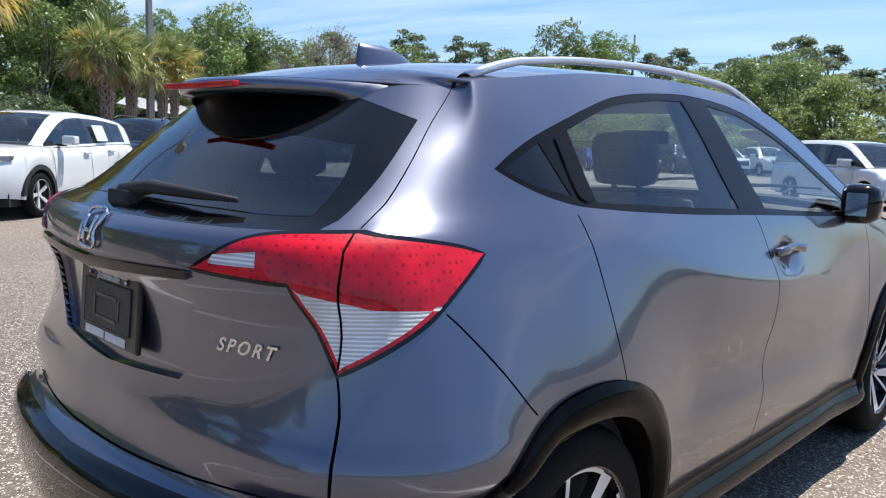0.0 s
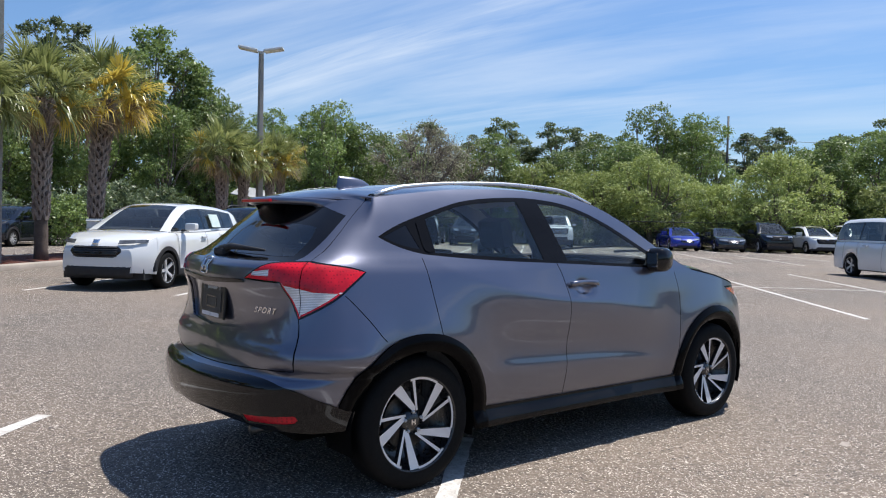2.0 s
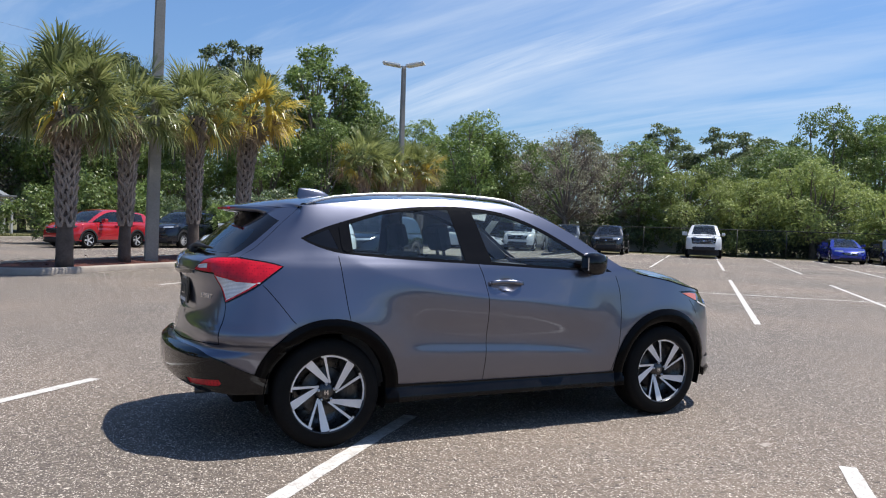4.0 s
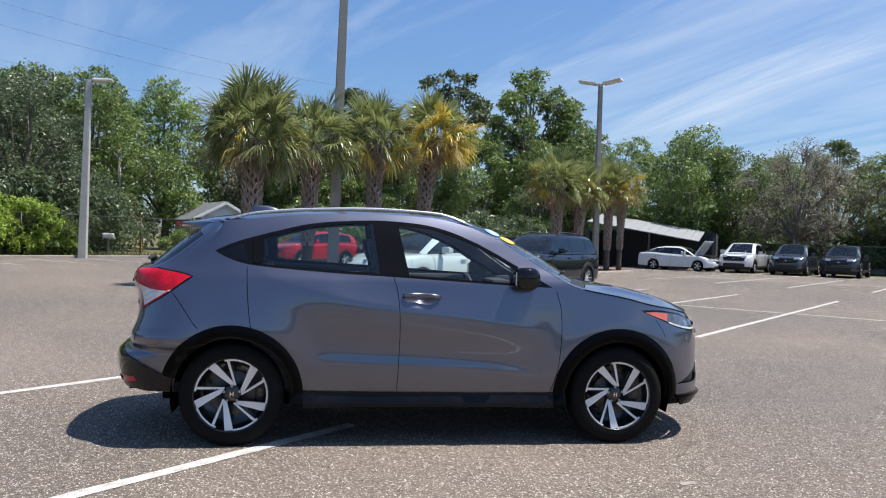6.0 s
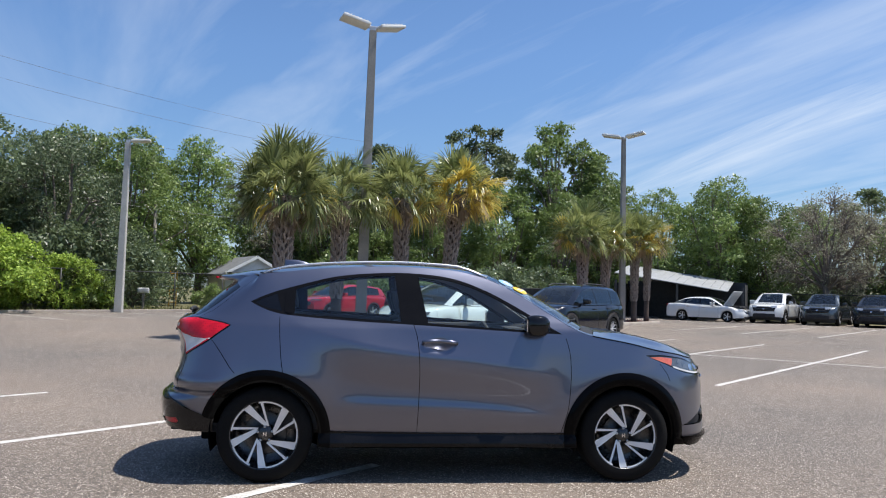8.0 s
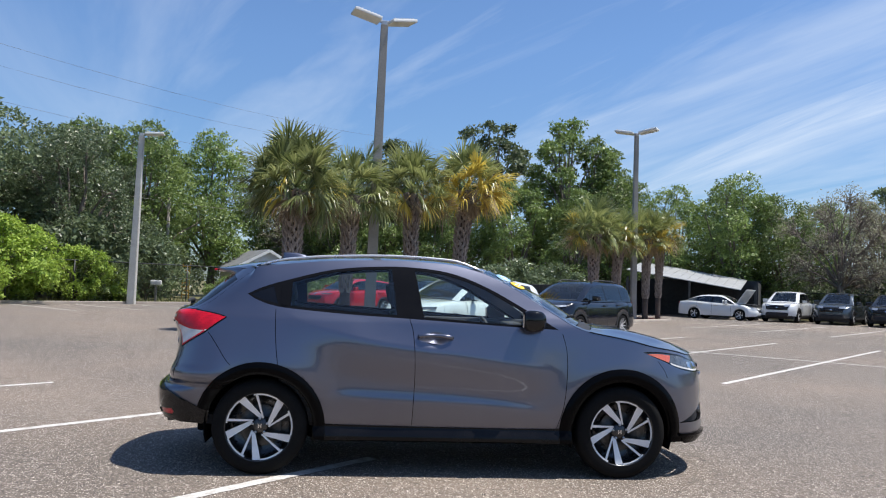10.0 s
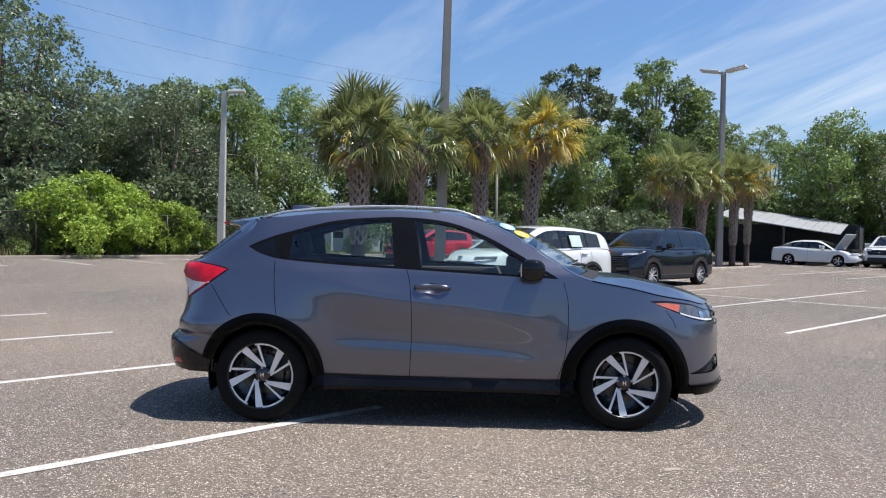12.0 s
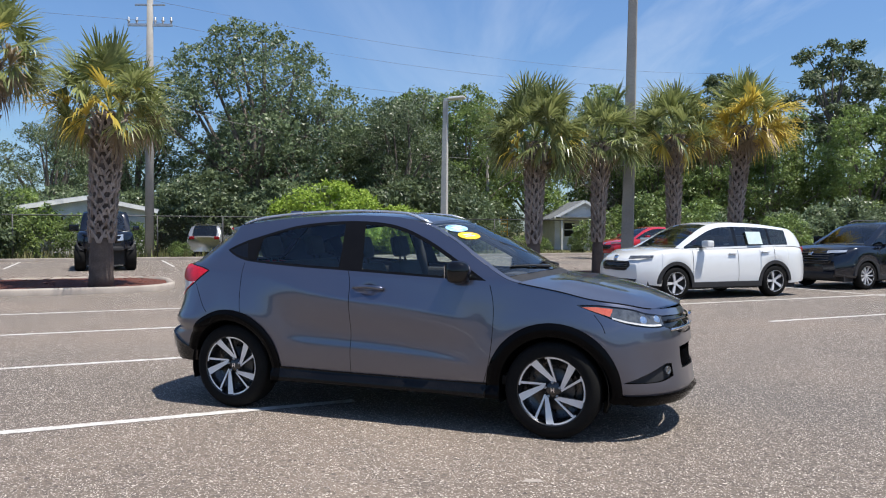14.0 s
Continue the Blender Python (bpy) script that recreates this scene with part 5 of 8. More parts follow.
# gaps between panels
rear_door_back = [X(-1.235, 1.158), X(-1.222, 1.0), X(-1.205, .86), X(-1.19, .775)]
door_split = [X(-.275, 1.125), X(-.242, 1.0), X(-.225, .72), X(-.235, .36)]
front_door_front = [X(.855, 1.045), X(.885, .92), X(.888, .74), X(.865, .52), X(.82, .36)]
tail_low = at_tail(.695, .872)
bumper_side = [X(-1.70, .985), X(-1.62, .89), X(-1.545, .79), X(-1.52, .765)]
hatch_low = [tail_low, at_tail(.715, .80), at_tail(.73, .72), at_tail(.72, .635)]
hatch_base = [at_tail(.72, .635), at_tail(.5, .625), at_tail(.25, .615), (S0, .612)]
hatch_up = [at_tail(.655, 1.145), at_tail(.635, 1.19), at_tail(.60, 1.28), at_tail(.56, 1.37), at_tail(.53, 1.446)]
nose_side = [X(1.585, .862), X(1.64, .79), X(1.66, .74)]
for p in (rear_door_back, door_split, front_door_front, bumper_side, hatch_low, hatch_base, hatch_up, nose_side):
    region("panel_gap%d" % len(regions), strip(p))
# glazing
dlo_top = [X(-1.452, 1.262), X(-1.35, 1.312), X(-1.24, 1.352), X(-1.0, 1.422), X(-.827, 1.463), X(-.6, 1.489), (-.3, 1.499), (.02, 1.467), (.3, 1.368), (.6, 1.205), (.825, 1.072)]
dlo_low = [(.825, 1.072), (.5, 1.083), (-.2, 1.116), (-.7, 1.138), X(-1.1, 1.165), X(-1.28, 1.19), X(-1.452, 1.262)]
dlo = outline(dlo_top, dlo_low)
region("front_window", outline([(-.165, 1.125), (-.19, 1.25), (-.235, 1.474)], [(-.235, 1.474), (.01, 1.445), (.28, 1.352), (.58, 1.187), (.755, 1.093)], [(.755, 1.093), (.4, 1.104), (-.165, 1.135)]))
region("rear_window", outline([(-.365, 1.142), (-.385, 1.3), (-.41, 1.478)], [(-.41, 1.478), (-.6, 1.468), (-.84, 1.44), (-1.0, 1.40), X(-1.135, 1.358)], [X(-1.135, 1.358), X(-1.135, 1.183)], [X(-1.135, 1.183), (-.7, 1.158), (-.365, 1.142)]))
region("quarter_window", outline([X(-1.225, 1.20), X(-1.27, 1.325)], [X(-1.27, 1.325), X(-1.36, 1.29), X(-1.425, 1.262)], [X(-1.425, 1.262), X(-1.33, 1.222), X(-1.225, 1.20)]))
region("hidden_handle", outline([X(-1.15, 1.19), X(-1.152, 1.35)], [X(-1.152, 1.35), X(-1.205, 1.335)], [X(-1.205, 1.335), X(-1.20, 1.195), X(-1.15, 1.19)]))
region("window_trim", dlo)
# tail lamp
red = outline([at_tail(.395, 1.052), at_tail(.52, 1.122), at_tail(.655, 1.136), X(-1.80, 1.132), X(-1.66, 1.112), X(-1.58, 1.092)], [X(-1.58, 1.092), X(-1.70, 1.003)], [X(-1.70, 1.003), X(-1.84, 1.012), at_tail(.70, 1.022)],
              [at_tail(.70, 1.022), at_tail(.615, 1.045), at_tail(.5, 1.047), at_tail(.395, 1.052)])
lamp_all = outline([at_tail(.395, 1.052), at_tail(.52, 1.122), at_tail(.655, 1.136), X(-1.80, 1.132), X(-1.66, 1.112), X(-1.58, 1.092)], [X(-1.58, 1.092), X(-1.70, 1.003), X(-1.80, .935), at_tail(.695, .876)],
                   [at_tail(.695, .876), at_tail(.655, .96), at_tail(.615, 1.043)], [at_tail(.615, 1.043), at_tail(.5, 1.047), at_tail(.395, 1.052)])
white = outline([at_tail(.615, 1.043), at_tail(.70, 1.020), X(-1.84, 1.010), X(-1.70, 1.001)], [X(-1.70, 1.001), X(-1.80, .935), at_tail(.695, .876)], [at_tail(.695, .876), at_tail(.655, .96), at_tail(.615, 1.043)])
region("reverse_lamp", outline([at_tail(.45, 1.085), at_tail(.545, 1.098)], [at_tail(.545, 1.098), at_tail(.55, 1.068)], [at_tail(.55, 1.068), at_tail(.44, 1.068), at_tail(.45, 1.085)]))
region("lens_seam", strip([at_tail(.662, 1.136), at_tail(.694, .885)], .0026))
region("tail_lens_clear", grown(white, -.010))
region("tail_lens_red", grown(lamp_all, -.003))
region("tail_lamp_rim", grown(lamp_all, .006))
# tail
region("hatch_window", outline([(S0, 1.165), at_tail(.3, 1.163), at_tail(.46, 1.160), at_tail(.555, 1.163)], [at_tail(.555, 1.163), at_tail(.53, 1.24), at_tail(.49, 1.305)], [at_tail(.49, 1.305), at_tail(.28, 1.322), (S0, 1.326)]))
region("hatch_black", outline([(S0, 1.135), at_tail(.4, 1.135), at_tail(.61, 1.14)], [at_tail(.61, 1.14), at_tail(.58, 1.26), at_tail(.54, 1.365)], [at_tail(.54, 1.365), at_tail(.3, 1.43), (S0, 1.44)]))
region("garnish", outline([(S0, 1.012), at_tail(.39, 1.030)], [at_tail(.39, 1.030), at_tail(.385, 1.046)], [at_tail(.385, 1.046), (S0, 1.034)]))
region("plate_recess", outline([(S0, 1.010), at_tail(.375, 1.022)], [at_tail(.375, 1.022), at_tail(.36, .87), at_tail(.31, .80)], [at_tail(.31, .80), (S0, .782)]))
region("reflector", outline([at_tail(.49, .420), at_tail(.735, .438)], [at_tail(.735, .438), at_tail(.725, .398), at_tail(.51, .385)], [at_tail(.51, .385), at_tail(.49, .420)]))
region("rear_lower_bumper", outline([(S0, .585), at_tail(.35, .59), at_tail(.60, .585), at_tail(.74, .555), X(-1.86, .515), X(-1.74, .465), X(-1.66, .44)], [X(-1.66, .44), X(-1.66, .1)], [X(-1.66, .1), (S0, .1)]))
# arches, sill, nose
region("rear_arch_trim", hx_poly(-1.305, .456, .1))
region("front_arch_trim", hx_poly(1.305, .466, .1))
region("sill_trim", outline([(-.98, .372), (-.7, .358), (0, .352), (.7, .352), (.98, .372)], [(.98, .372), (.98, .1)], [(.98, .1), (-.98, .1)], [(-.98, .1), (-.98, .372)]))
lamp_out = outline([X(1.47, .926), X(1.62, .925), X(1.80, .90), at_nose(.62, .868), at_nose(.50, .845)], [at_nose(.50, .845), at_nose(.52, .775)], [at_nose(.52, .775), at_nose(.62, .772), X(1.80, .80), X(1.62, .868), X(1.47, .926)])
region("lamp_strip", strip([X(1.70, .842), X(1.80, .813), at_nose(.64, .788), at_nose(.55, .785)], .006))
region("side_marker", outline([X(1.50, .914), X(1.60, .914), X(1.70, .902)], [X(1.70, .902), X(1.685, .852)], [X(1.685, .852), X(1.60, .880), X(1.50, .914)]))
region("headlight_lens", grown(lamp_out, -.008))
region("headlight_rim", grown(lamp_out, .003))
region("upper_grille", outline([at_nose(.50, .845), at_nose(.25, .835), (S1, .83)], [(S1, .83), (S1, .70)], [(S1, .70), at_nose(.3, .71), at_nose(.52, .765)], [at_nose(.52, .765), at_nose(.50, .845)]))
region("lower_grille", outline([at_nose(.37, .62), (S1, .63)], [(S1, .63), (S1, .46)], [(S1, .46), at_nose(.33, .465)], [at_nose(.33, .465), at_nose(.37, .62)]))
region("fog_recess", outline([X(1.77, .405), at_nose(.64, .485), at_nose(.54, .520), at_nose(.48, .515)], [at_nose(.48, .515), at_nose(.47, .43)], [at_nose(.47, .43), at_nose(.60, .402), X(1.77, .405)]))
region("front_lip", outline([X(1.70, .325), X(1.9, .315), at_nose(.4, .31), (S1, .31)], [(S1, .31), (S1, .1)], [(S1, .1), X(1.70, .1)], [X(1.70, .1), X(1.70, .325)]))
# painted panels
region("rear_door",
       outline(rear_door_back, [X(-1.19, .775), X(-1.19, .2)], [X(-1.19, .2), (-.235, .2)], [(-.235, .2), (-.235, .36)], door_split[::-1], [(-.275, 1.125), X(-1.235, 1.158)]))
region("front_door", outline(door_split, [(-.235, .36), (-.235, .2)], [(-.235, .2), (.82, .2)], [(.82, .2), X(.82, .36)], front_door_front[::-1], [X(.855, 1.045), (-.275, 1.125)]))
region("front_fender", outline(front_door_front, [X(.82, .36), X(.82, .2)], [X(.82, .2), X(1.66, .2)], [X(1.66, .2), X(1.66, .74)], nose_side[::-1], [X(1.585, .862), X(1.47, .926), X(1.40, 1.05)], [X(1.40, 1.05), X(.90, 1.12)], [X(.90, 1.12), X(.855, 1.045)]))
region("front_bumper", outline([X(1.66, .2), X(1.66, .74)], nose_side[::-1], [X(1.585, .862), X(1.47, .926)], [X(1.47, .926), X(1.55, .98)], [X(1.55, .98), (S1, .98)], [(S1, .98), (S1, .2)], [(S1, .2), X(1.66, .2)]))
region("rear_bumper", outline(bumper_side, [X(-1.52, .765), X(-1.52, .2)], [X(-1.52, .2), (S0, .2)], [(S0, .2), (S0, .612)], hatch_base[::-1], hatch_low[::-1], [tail_low, X(-1.70, .985)]))
region("hatch", outline(hatch_low, hatch_base, [(S0, .612), (S0, 1.5)], [(S0, 1.5), at_tail(.50, 1.5)], [at_tail(.50, 1.5), at_tail(.53, 1.446)], hatch_up[::-1], [at_tail(.655, 1.145), tail_low]))

HERO = thing("grey_crossover", "dark steel grey compact crossover with black arches and two-tone wheels", "car")
LOOK = {  # material, how far proud of the skin, label
    "panel_gap": (GAP, -.012, ""), "front_window": (SIDE_GLASS, -.004, "green-tinted front side window"), "rear_window": (REAR_GLASS, -.004, "smoked rear side window"), "quarter_window": (GLOSS_BLACK, -.003, "black quarter panel"),
    "hidden_handle": (TRIM_BLACK, .004, "black hidden door handle"), "window_trim": (TRIM_BLACK, -.001, "gloss black window surround"), "reverse_lamp": (LENS_WHITE, .004, "clear reversing lamp"),
    "lens_seam": (GAP, -.003, ""), "tail_lens_red": (LENS_RED, .006, "red ribbed lens"), "tail_lens_clear": (LENS_WHITE, .006, "clear ribbed lens"), "tail_lamp_rim": (GLOSS_BLACK, .002, "black lamp surround"),
    "hatch_window": (HATCH_GLASS, .001, "dark sloping hatch window"), "hatch_black": (GLOSS_BLACK, -.001, "black glass border"), "garnish": (GLOSS_BLACK, .010, "gloss black garnish bar"), "plate_recess": (STEEL, -.022, "number plate recess"),
    "reflector": (LENS_RED, .004, "red bumper reflector"), "rear_lower_bumper": (GLOSS_BLACK, .016, "gloss black lower bumper"), "rear_arch_trim": (ARCH_TRIM, .008, "black wheel arch trim"), "front_arch_trim": (ARCH_TRIM, .008, "black wheel arch trim"),
    "sill_trim": (SILL_BLACK, .012, "black sill trim"), "side_marker": (AMBER, -.002, "amber marker"), "headlight_lens": (BLACK_LENS, -.002, "clear headlight lens over a dark inside"), "headlight_rim": (GLOSS_BLACK, -.001, ""), "lamp_strip": (LENS_WHITE, .002, "bright daytime lamp strip"),
    "upper_grille": (GLOSS_BLACK, -.012, "gloss black upper grille"), "lower_grille": (DARK_PLASTIC, -.03, "dark lower grille"), "fog_recess": (DARK_PLASTIC, -.025, "black fog lamp recess"), "front_lip": (ARCH_TRIM, .026, "black front lip"),
    "rear_door": (STEEL, 0, "rear door"), "front_door": (STEEL, 0, "front door"), "front_fender": (STEEL, 0, "front wing"), "front_bumper": (STEEL, 0, "front bumper"), "rear_bumper": (STEEL, 0, "rear bumper"), "hatch": (STEEL, 0, "tailgate"),
    "rear_quarter": (STEEL, 0, "rear quarter panel"),
}
MIDDLE = {"hatch_window", "hatch_black", "garnish", "plate_recess", "rear_lower_bumper", "upper_grille", "lower_grille", "front_lip", "front_bumper", "rear_bumper", "hatch"}


SIDES = {}


def body_side():
    bottom = .215
    pts, edges = [], []

    def ring(poly, closed=True):
        n = len(pts)
        pts.extend(Vector(p) for p in poly)
        m = len(poly)
        edges.extend((n + i, n + (i + 1) % m) for i in range(m if closed else m - 1))

    top = [(s, curve_at(TOP, s)) for s in np.linspace(S0, S1, 230)]
    frame_ = top + [(S1, z) for z in np.linspace(.86, bottom, 34)] + [(s, bottom) for s in np.linspace(S1 - .02, S0, 200)] + [(S0, z) for z in np.linspace(bottom + .02, 1.43, 56)]
    ring([(float(a), float(b)) for a, b in frame_])

    def clip(poly):
        return [(min(max(p[0], S0), S1), min(max(p[1], bottom), curve_at(TOP, min(max(p[0], S0), S1)))) for p in poly]
    arrs = [(n, np.array(clip([tuple(q) for q in p]))) for n, p in regions]
    for _, p in arrs:
        ring([tuple(q) for q in p])
    cut = [np.array(h) for h in holes]
    for h in holes:
        ring(clip(h))
    for gap in (-.018, -.007, .007, .018):        # rows of points that follow the two lines along the doors
        ring([at_x(x, curve_at(CREASE, x) + gap) for x in np.linspace(-1.10, .84, 150) if x < -.28 or x > -.20], False)
        ring([at_x(x, curve_at(LEDGE_Z, x) + gap) for x in np.linspace(-.74, .72, 110) if x < -.28 or x > -.20], False)
    step = .021
    nx, nz = int((S1 - S0) / step), int((1.56 - bottom) / step)
    for i in range(1, nx):
        for k in range(1, nz):
            s, z = S0 + step * (i + 0.5 * (k % 2)), bottom + step * k
            if z < curve_at(TOP, s) - .008 and s < S1 - .01:
                pts.append(Vector((s, z)))
    vs, _, fs, *_ = delaunay_2d_cdt(pts, edges, [], 0, 1e-5)
    groups = {}
    boxes = [(n, p, p.min(0), p.max(0)) for n, p in arrs]
    for f in fs:
        c = (vs[f[0]] + vs[f[1]] + vs[f[2]]) / 3
        if c.y > curve_at(TOP, c.x) or c.y < bottom or any(inside(h, c.x, c.y) for h in cut):
            continue
        name = "rear_quarter"
        for n, p, lo, hi in boxes:
            if lo[0] <= c.x <= hi[0] and lo[1] <= c.y <= hi[1] and inside(p, c.x, c.y):
                name = n
                break
        groups.setdefault(name, []).append(f)
    place, normal = {}, {}
    for name, faces in groups.items():
        key, name = name, name.rstrip("0123456789")
        mat, lift, label = LOOK[name]
        used = sorted({i for f in faces for i in f})
        index = {i: k for k, i in enumerate(used)}
        co, no = [], []
        for i in used:
            if i not in place:
                place[i], normal[i] = skin(vs[i].x, vs[i].y), skin_normal(vs[i].x, vs[i].y)
            n = normal[i].copy()
            if vs[i].x < S0 + .004 or vs[i].x > S1 - .004:
                n.y = 0
                n.normalize()
            p = place[i] + n * lift
            if name.endswith("arch_trim"):          # a rounded roll of plastic
                hx = HUBS[0][0] if name.startswith("rear") else HUBS[1][0]
                dx, dz = place[i].x - hx, place[i].z - .335
                r = math.hypot(dx, dz)
                if dz > -.02 and r > .36:
                    q = min(max((r - .372) / .09, 0.0), 1.0)
                    p += n * (.016 * math.sin(math.pi * q))
                    n = (n - Vector((dx / r, 0, dz / r)) * (.016 * math.pi / .09 * math.cos(math.pi * q))).normalized()
            if vs[i].x < S0 + .004 or vs[i].x > S1 - .004:
                p.y = 0
            co.append(p), no.append(n)
        tri = [tuple(index[i] for i in f) for f in faces]
        # turn the faces outwards
        tri = [t if (co[t[1]] - co[t[0]]).cross(co[t[2]] - co[t[0]]).dot(no[t[0]]) > 0 else t[::-1] for t in tri]
        count = {}
        for t in tri:
            for a, b in zip(t, t[1:] + t[:1]):
                count[(a, b)] = count.get((a, b), 0) + 1
        rim = [e for e in count if (e[1], e[0]) not in count and not (abs(co[e[0]].y) < 1e-6 and abs(co[e[1]].y) < 1e-6)]
        depth = -0.0215 if name == "plate_recess" else 0.004 if "window" in name else (0.012 if lift <= 0.004 else 0.012 + lift)
        extra = {}
        for a, b in rim:
            for i in (a, b):
                if i not in extra:
                    extra[i] = len(co)
                    co.append(co[i] - no[i] * depth)
                    no.append(no[i])
        front = len(tri)
        tri += [(b, a, extra[a], extra[b]) for a, b in rim]
        both = ([Vector((p.x, -p.y, p.z)) for p in co], [Vector((n.x, -n.y, n.z)) for n in no], [t[::-1] for t in tri])
        if name in MIDDLE:
            n = len(co)
            jobs = [(co + both[0], no + both[1], tri + [tuple(i + n for i in t) for t in both[2]])]
        else:
            jobs = [(co, no, tri), both]
        for j, (c, nn, ff) in enumerate(jobs):
            edge = [1 if (k % len(tri)) >= front else 0 for k in range(len(ff))] if mat is STEEL and lift == 0 else None
            me = mesh_of(name, c, ff, [mat, GAP] if mat is STEEL and lift == 0 else mat, True, edge)
            me.normals_split_custom_set_from_vertices([tuple(q) for q in nn])
            ob = part(name, me, None, HERO, label)
            SIDES[key, j] = ob
            if mat in (SIDE_GLASS, REAR_GLASS, HATCH_GLASS):
                ob.visible_shadow = False


body_side()
for j in (0, 1):
    for owner, names in (("tail_lamp_rim", ("tail_lens_red", "tail_lens_clear", "reverse_lamp", "lens_seam")), ("headlight_rim", ("headlight_lens", "side_marker", "lamp_strip")), ("rear_door", ("hidden_handle", "rear_window")), ("front_door", ("front_window",))):
        for name in names:
            SIDES[name, j].parent = SIDES[owner, j]
for name, owner in (("hatch_window", "hatch"), ("hatch_black", "hatch"), ("garnish", "hatch"), ("plate_recess", "hatch")):
    SIDES[name, 0].parent = SIDES[owner, 0]

# ---- roof, windscreen and bonnet ----
CENTRE_X = ((at_x(-1.52, 1.45)[0], -1.735), (-1.3, -1.40), (-.84, -.88), (-.38, -.38), (0, .05), (.25, .38), (.5, .66), (.75, .93), (.98, 1.17), (1.06, 1.24), (1.3, 1.46), (1.55, 1.70), (at_x(1.75, .93)[0], 1.91), (at_x(1.93, .89)[0], 2.085))
CENTRE_Z = ((at_x(-1.52, 1.45)[0], 1.462), (-1.3, 1.522), (-.84, 1.568), (-.38, 1.583), (0, 1.568), (.25, 1.518), (.5, 1.40), (.75, 1.26), (.98, 1.118), (1.06, 1.098), (1.3, 1.072), (1.55, 1.028), (at_x(1.75, .93)[0], .972), (at_x(1.93, .89)[0], .905))
TOP_A, TOP_B = at_x(-1.52, 1.45)[0], at_x(1.93, .89)[0]


def top_skin(s, v):
    """Upper surface: v runs from -1 (right edge) to 1 (left edge)."""
    e = skin(s, curve_at(TOP, s))
    a = abs(v)
    xc, zc = tab("cx", CENTRE_X, s), tab("cz", CENTRE_Z, s)
    z = zc + (e.z - zc) * a ** 2.5
    if s > 1.08:                      # raised shoulders and a shallow middle on the bonnet
        z += 0.014 * smooth(1.08, 1.3, s) * (1 - smooth(1.6, 1.95, s)) * math.exp(-((a - 0.66) / 0.12) ** 2)
    return Vector((xc + (e.x - xc) * a * a, (e.y if v < 0 else -e.y) * a, z))


def top_panel(name, s0, s1, mat, label, edge=1.0, lift=0.0, ns=40, nv=40, shadow=True, skirt=0.014):
    verts, norms, faces = [], [], []
    for i in range(ns + 1):
        s = s0 + (s1 - s0) * i / ns
        for k in range(nv + 1):
            v = edge * (-1 + 2 * k / nv)
            e = 0.004
            a = top_skin(min(s + e, TOP_B), v) - top_skin(max(s - e, TOP_A), v)
            b = top_skin(s, min(v + e, 1)) - top_skin(s, max(v - e, -1))
            n = a.cross(b).normalized()
            verts.append(top_skin(s, v) + n * lift), norms.append(n)
    w = nv + 1
    for i in range(ns):
        for k in range(nv):
            p = i * w + k
            faces.append((p, p + w, p + w + 1, p + 1))
    ringv = [k for k in range(w)] + [i * w + nv for i in range(1, ns + 1)] + [ns * w + k for k in range(nv - 1, -1, -1)] + [i * w for i in range(ns - 1, 0, -1)]
    base = len(verts)
    for i in ringv:
        verts.append(verts[i] - norms[i] * skirt), norms.append(norms[i])
    for j in range(len(ringv)):
        j2 = (j + 1) % len(ringv)
        faces.append((ringv[j], ringv[j2], base + j2, base + j))
    me = mesh_of(name, verts, faces, mat, True)
    me.normals_split_custom_set_from_vertices([tuple(n) for n in norms])
    ob = part(name, me, None, HERO, label)
    ob.visible_shadow = shadow
    return ob


top_panel("roof", TOP_A, .262, STEEL, "roof panel", ns=60, nv=44)
top_panel("windscreen", .270, .945, SCREEN_GLASS, "clear raked windscreen", 0.955, 0.0, 30, 40, False, 0.004)
top_panel("cowl", .952, 1.045, DARK_PLASTIC, "black plastic cowl", 0.97, -0.004, 6, 40)
top_panel("bonnet", 1.052, TOP_B, STEEL, "bonnet", 0.995, 0.002, 40, 48)
for side in (-1, 1):                # painted pillars beside the screen
    verts, faces = [], []
    for i in range(31):
        s = .262 + (1.06 - .262) * i / 30
        for v in (0.948, 0.972, 1.0):
            verts.append(top_skin(s, v * side) + Vector((0, 0, 0.003)))
        if i:
            b = 3 * i
            faces += [(b - 3, b, b + 1, b - 2), (b - 2, b + 1, b + 2, b - 1)]
    part("windscreen_pillar", mesh_of("windscreen_pillar", verts, faces, STEEL, True), None, HERO)

# roof lining, spoiler underside
verts, faces = [], []
for i in range(21):
    s = -1.18 + (.26 + 1.18) * i / 20
    for k in range(13):
        v = 0.96 * (-1 + k / 6)
        verts.append(top_skin(s, v) - Vector((0, 0, 0.035)))
    if i:
        for k in range(12):
            p = 13 * i + k
            faces.append((p - 13, p - 12, p + 1, p))
part("roof_lining", mesh_of("roof_lining", verts, faces, LINER, True), None, HERO, "pale grey roof lining")


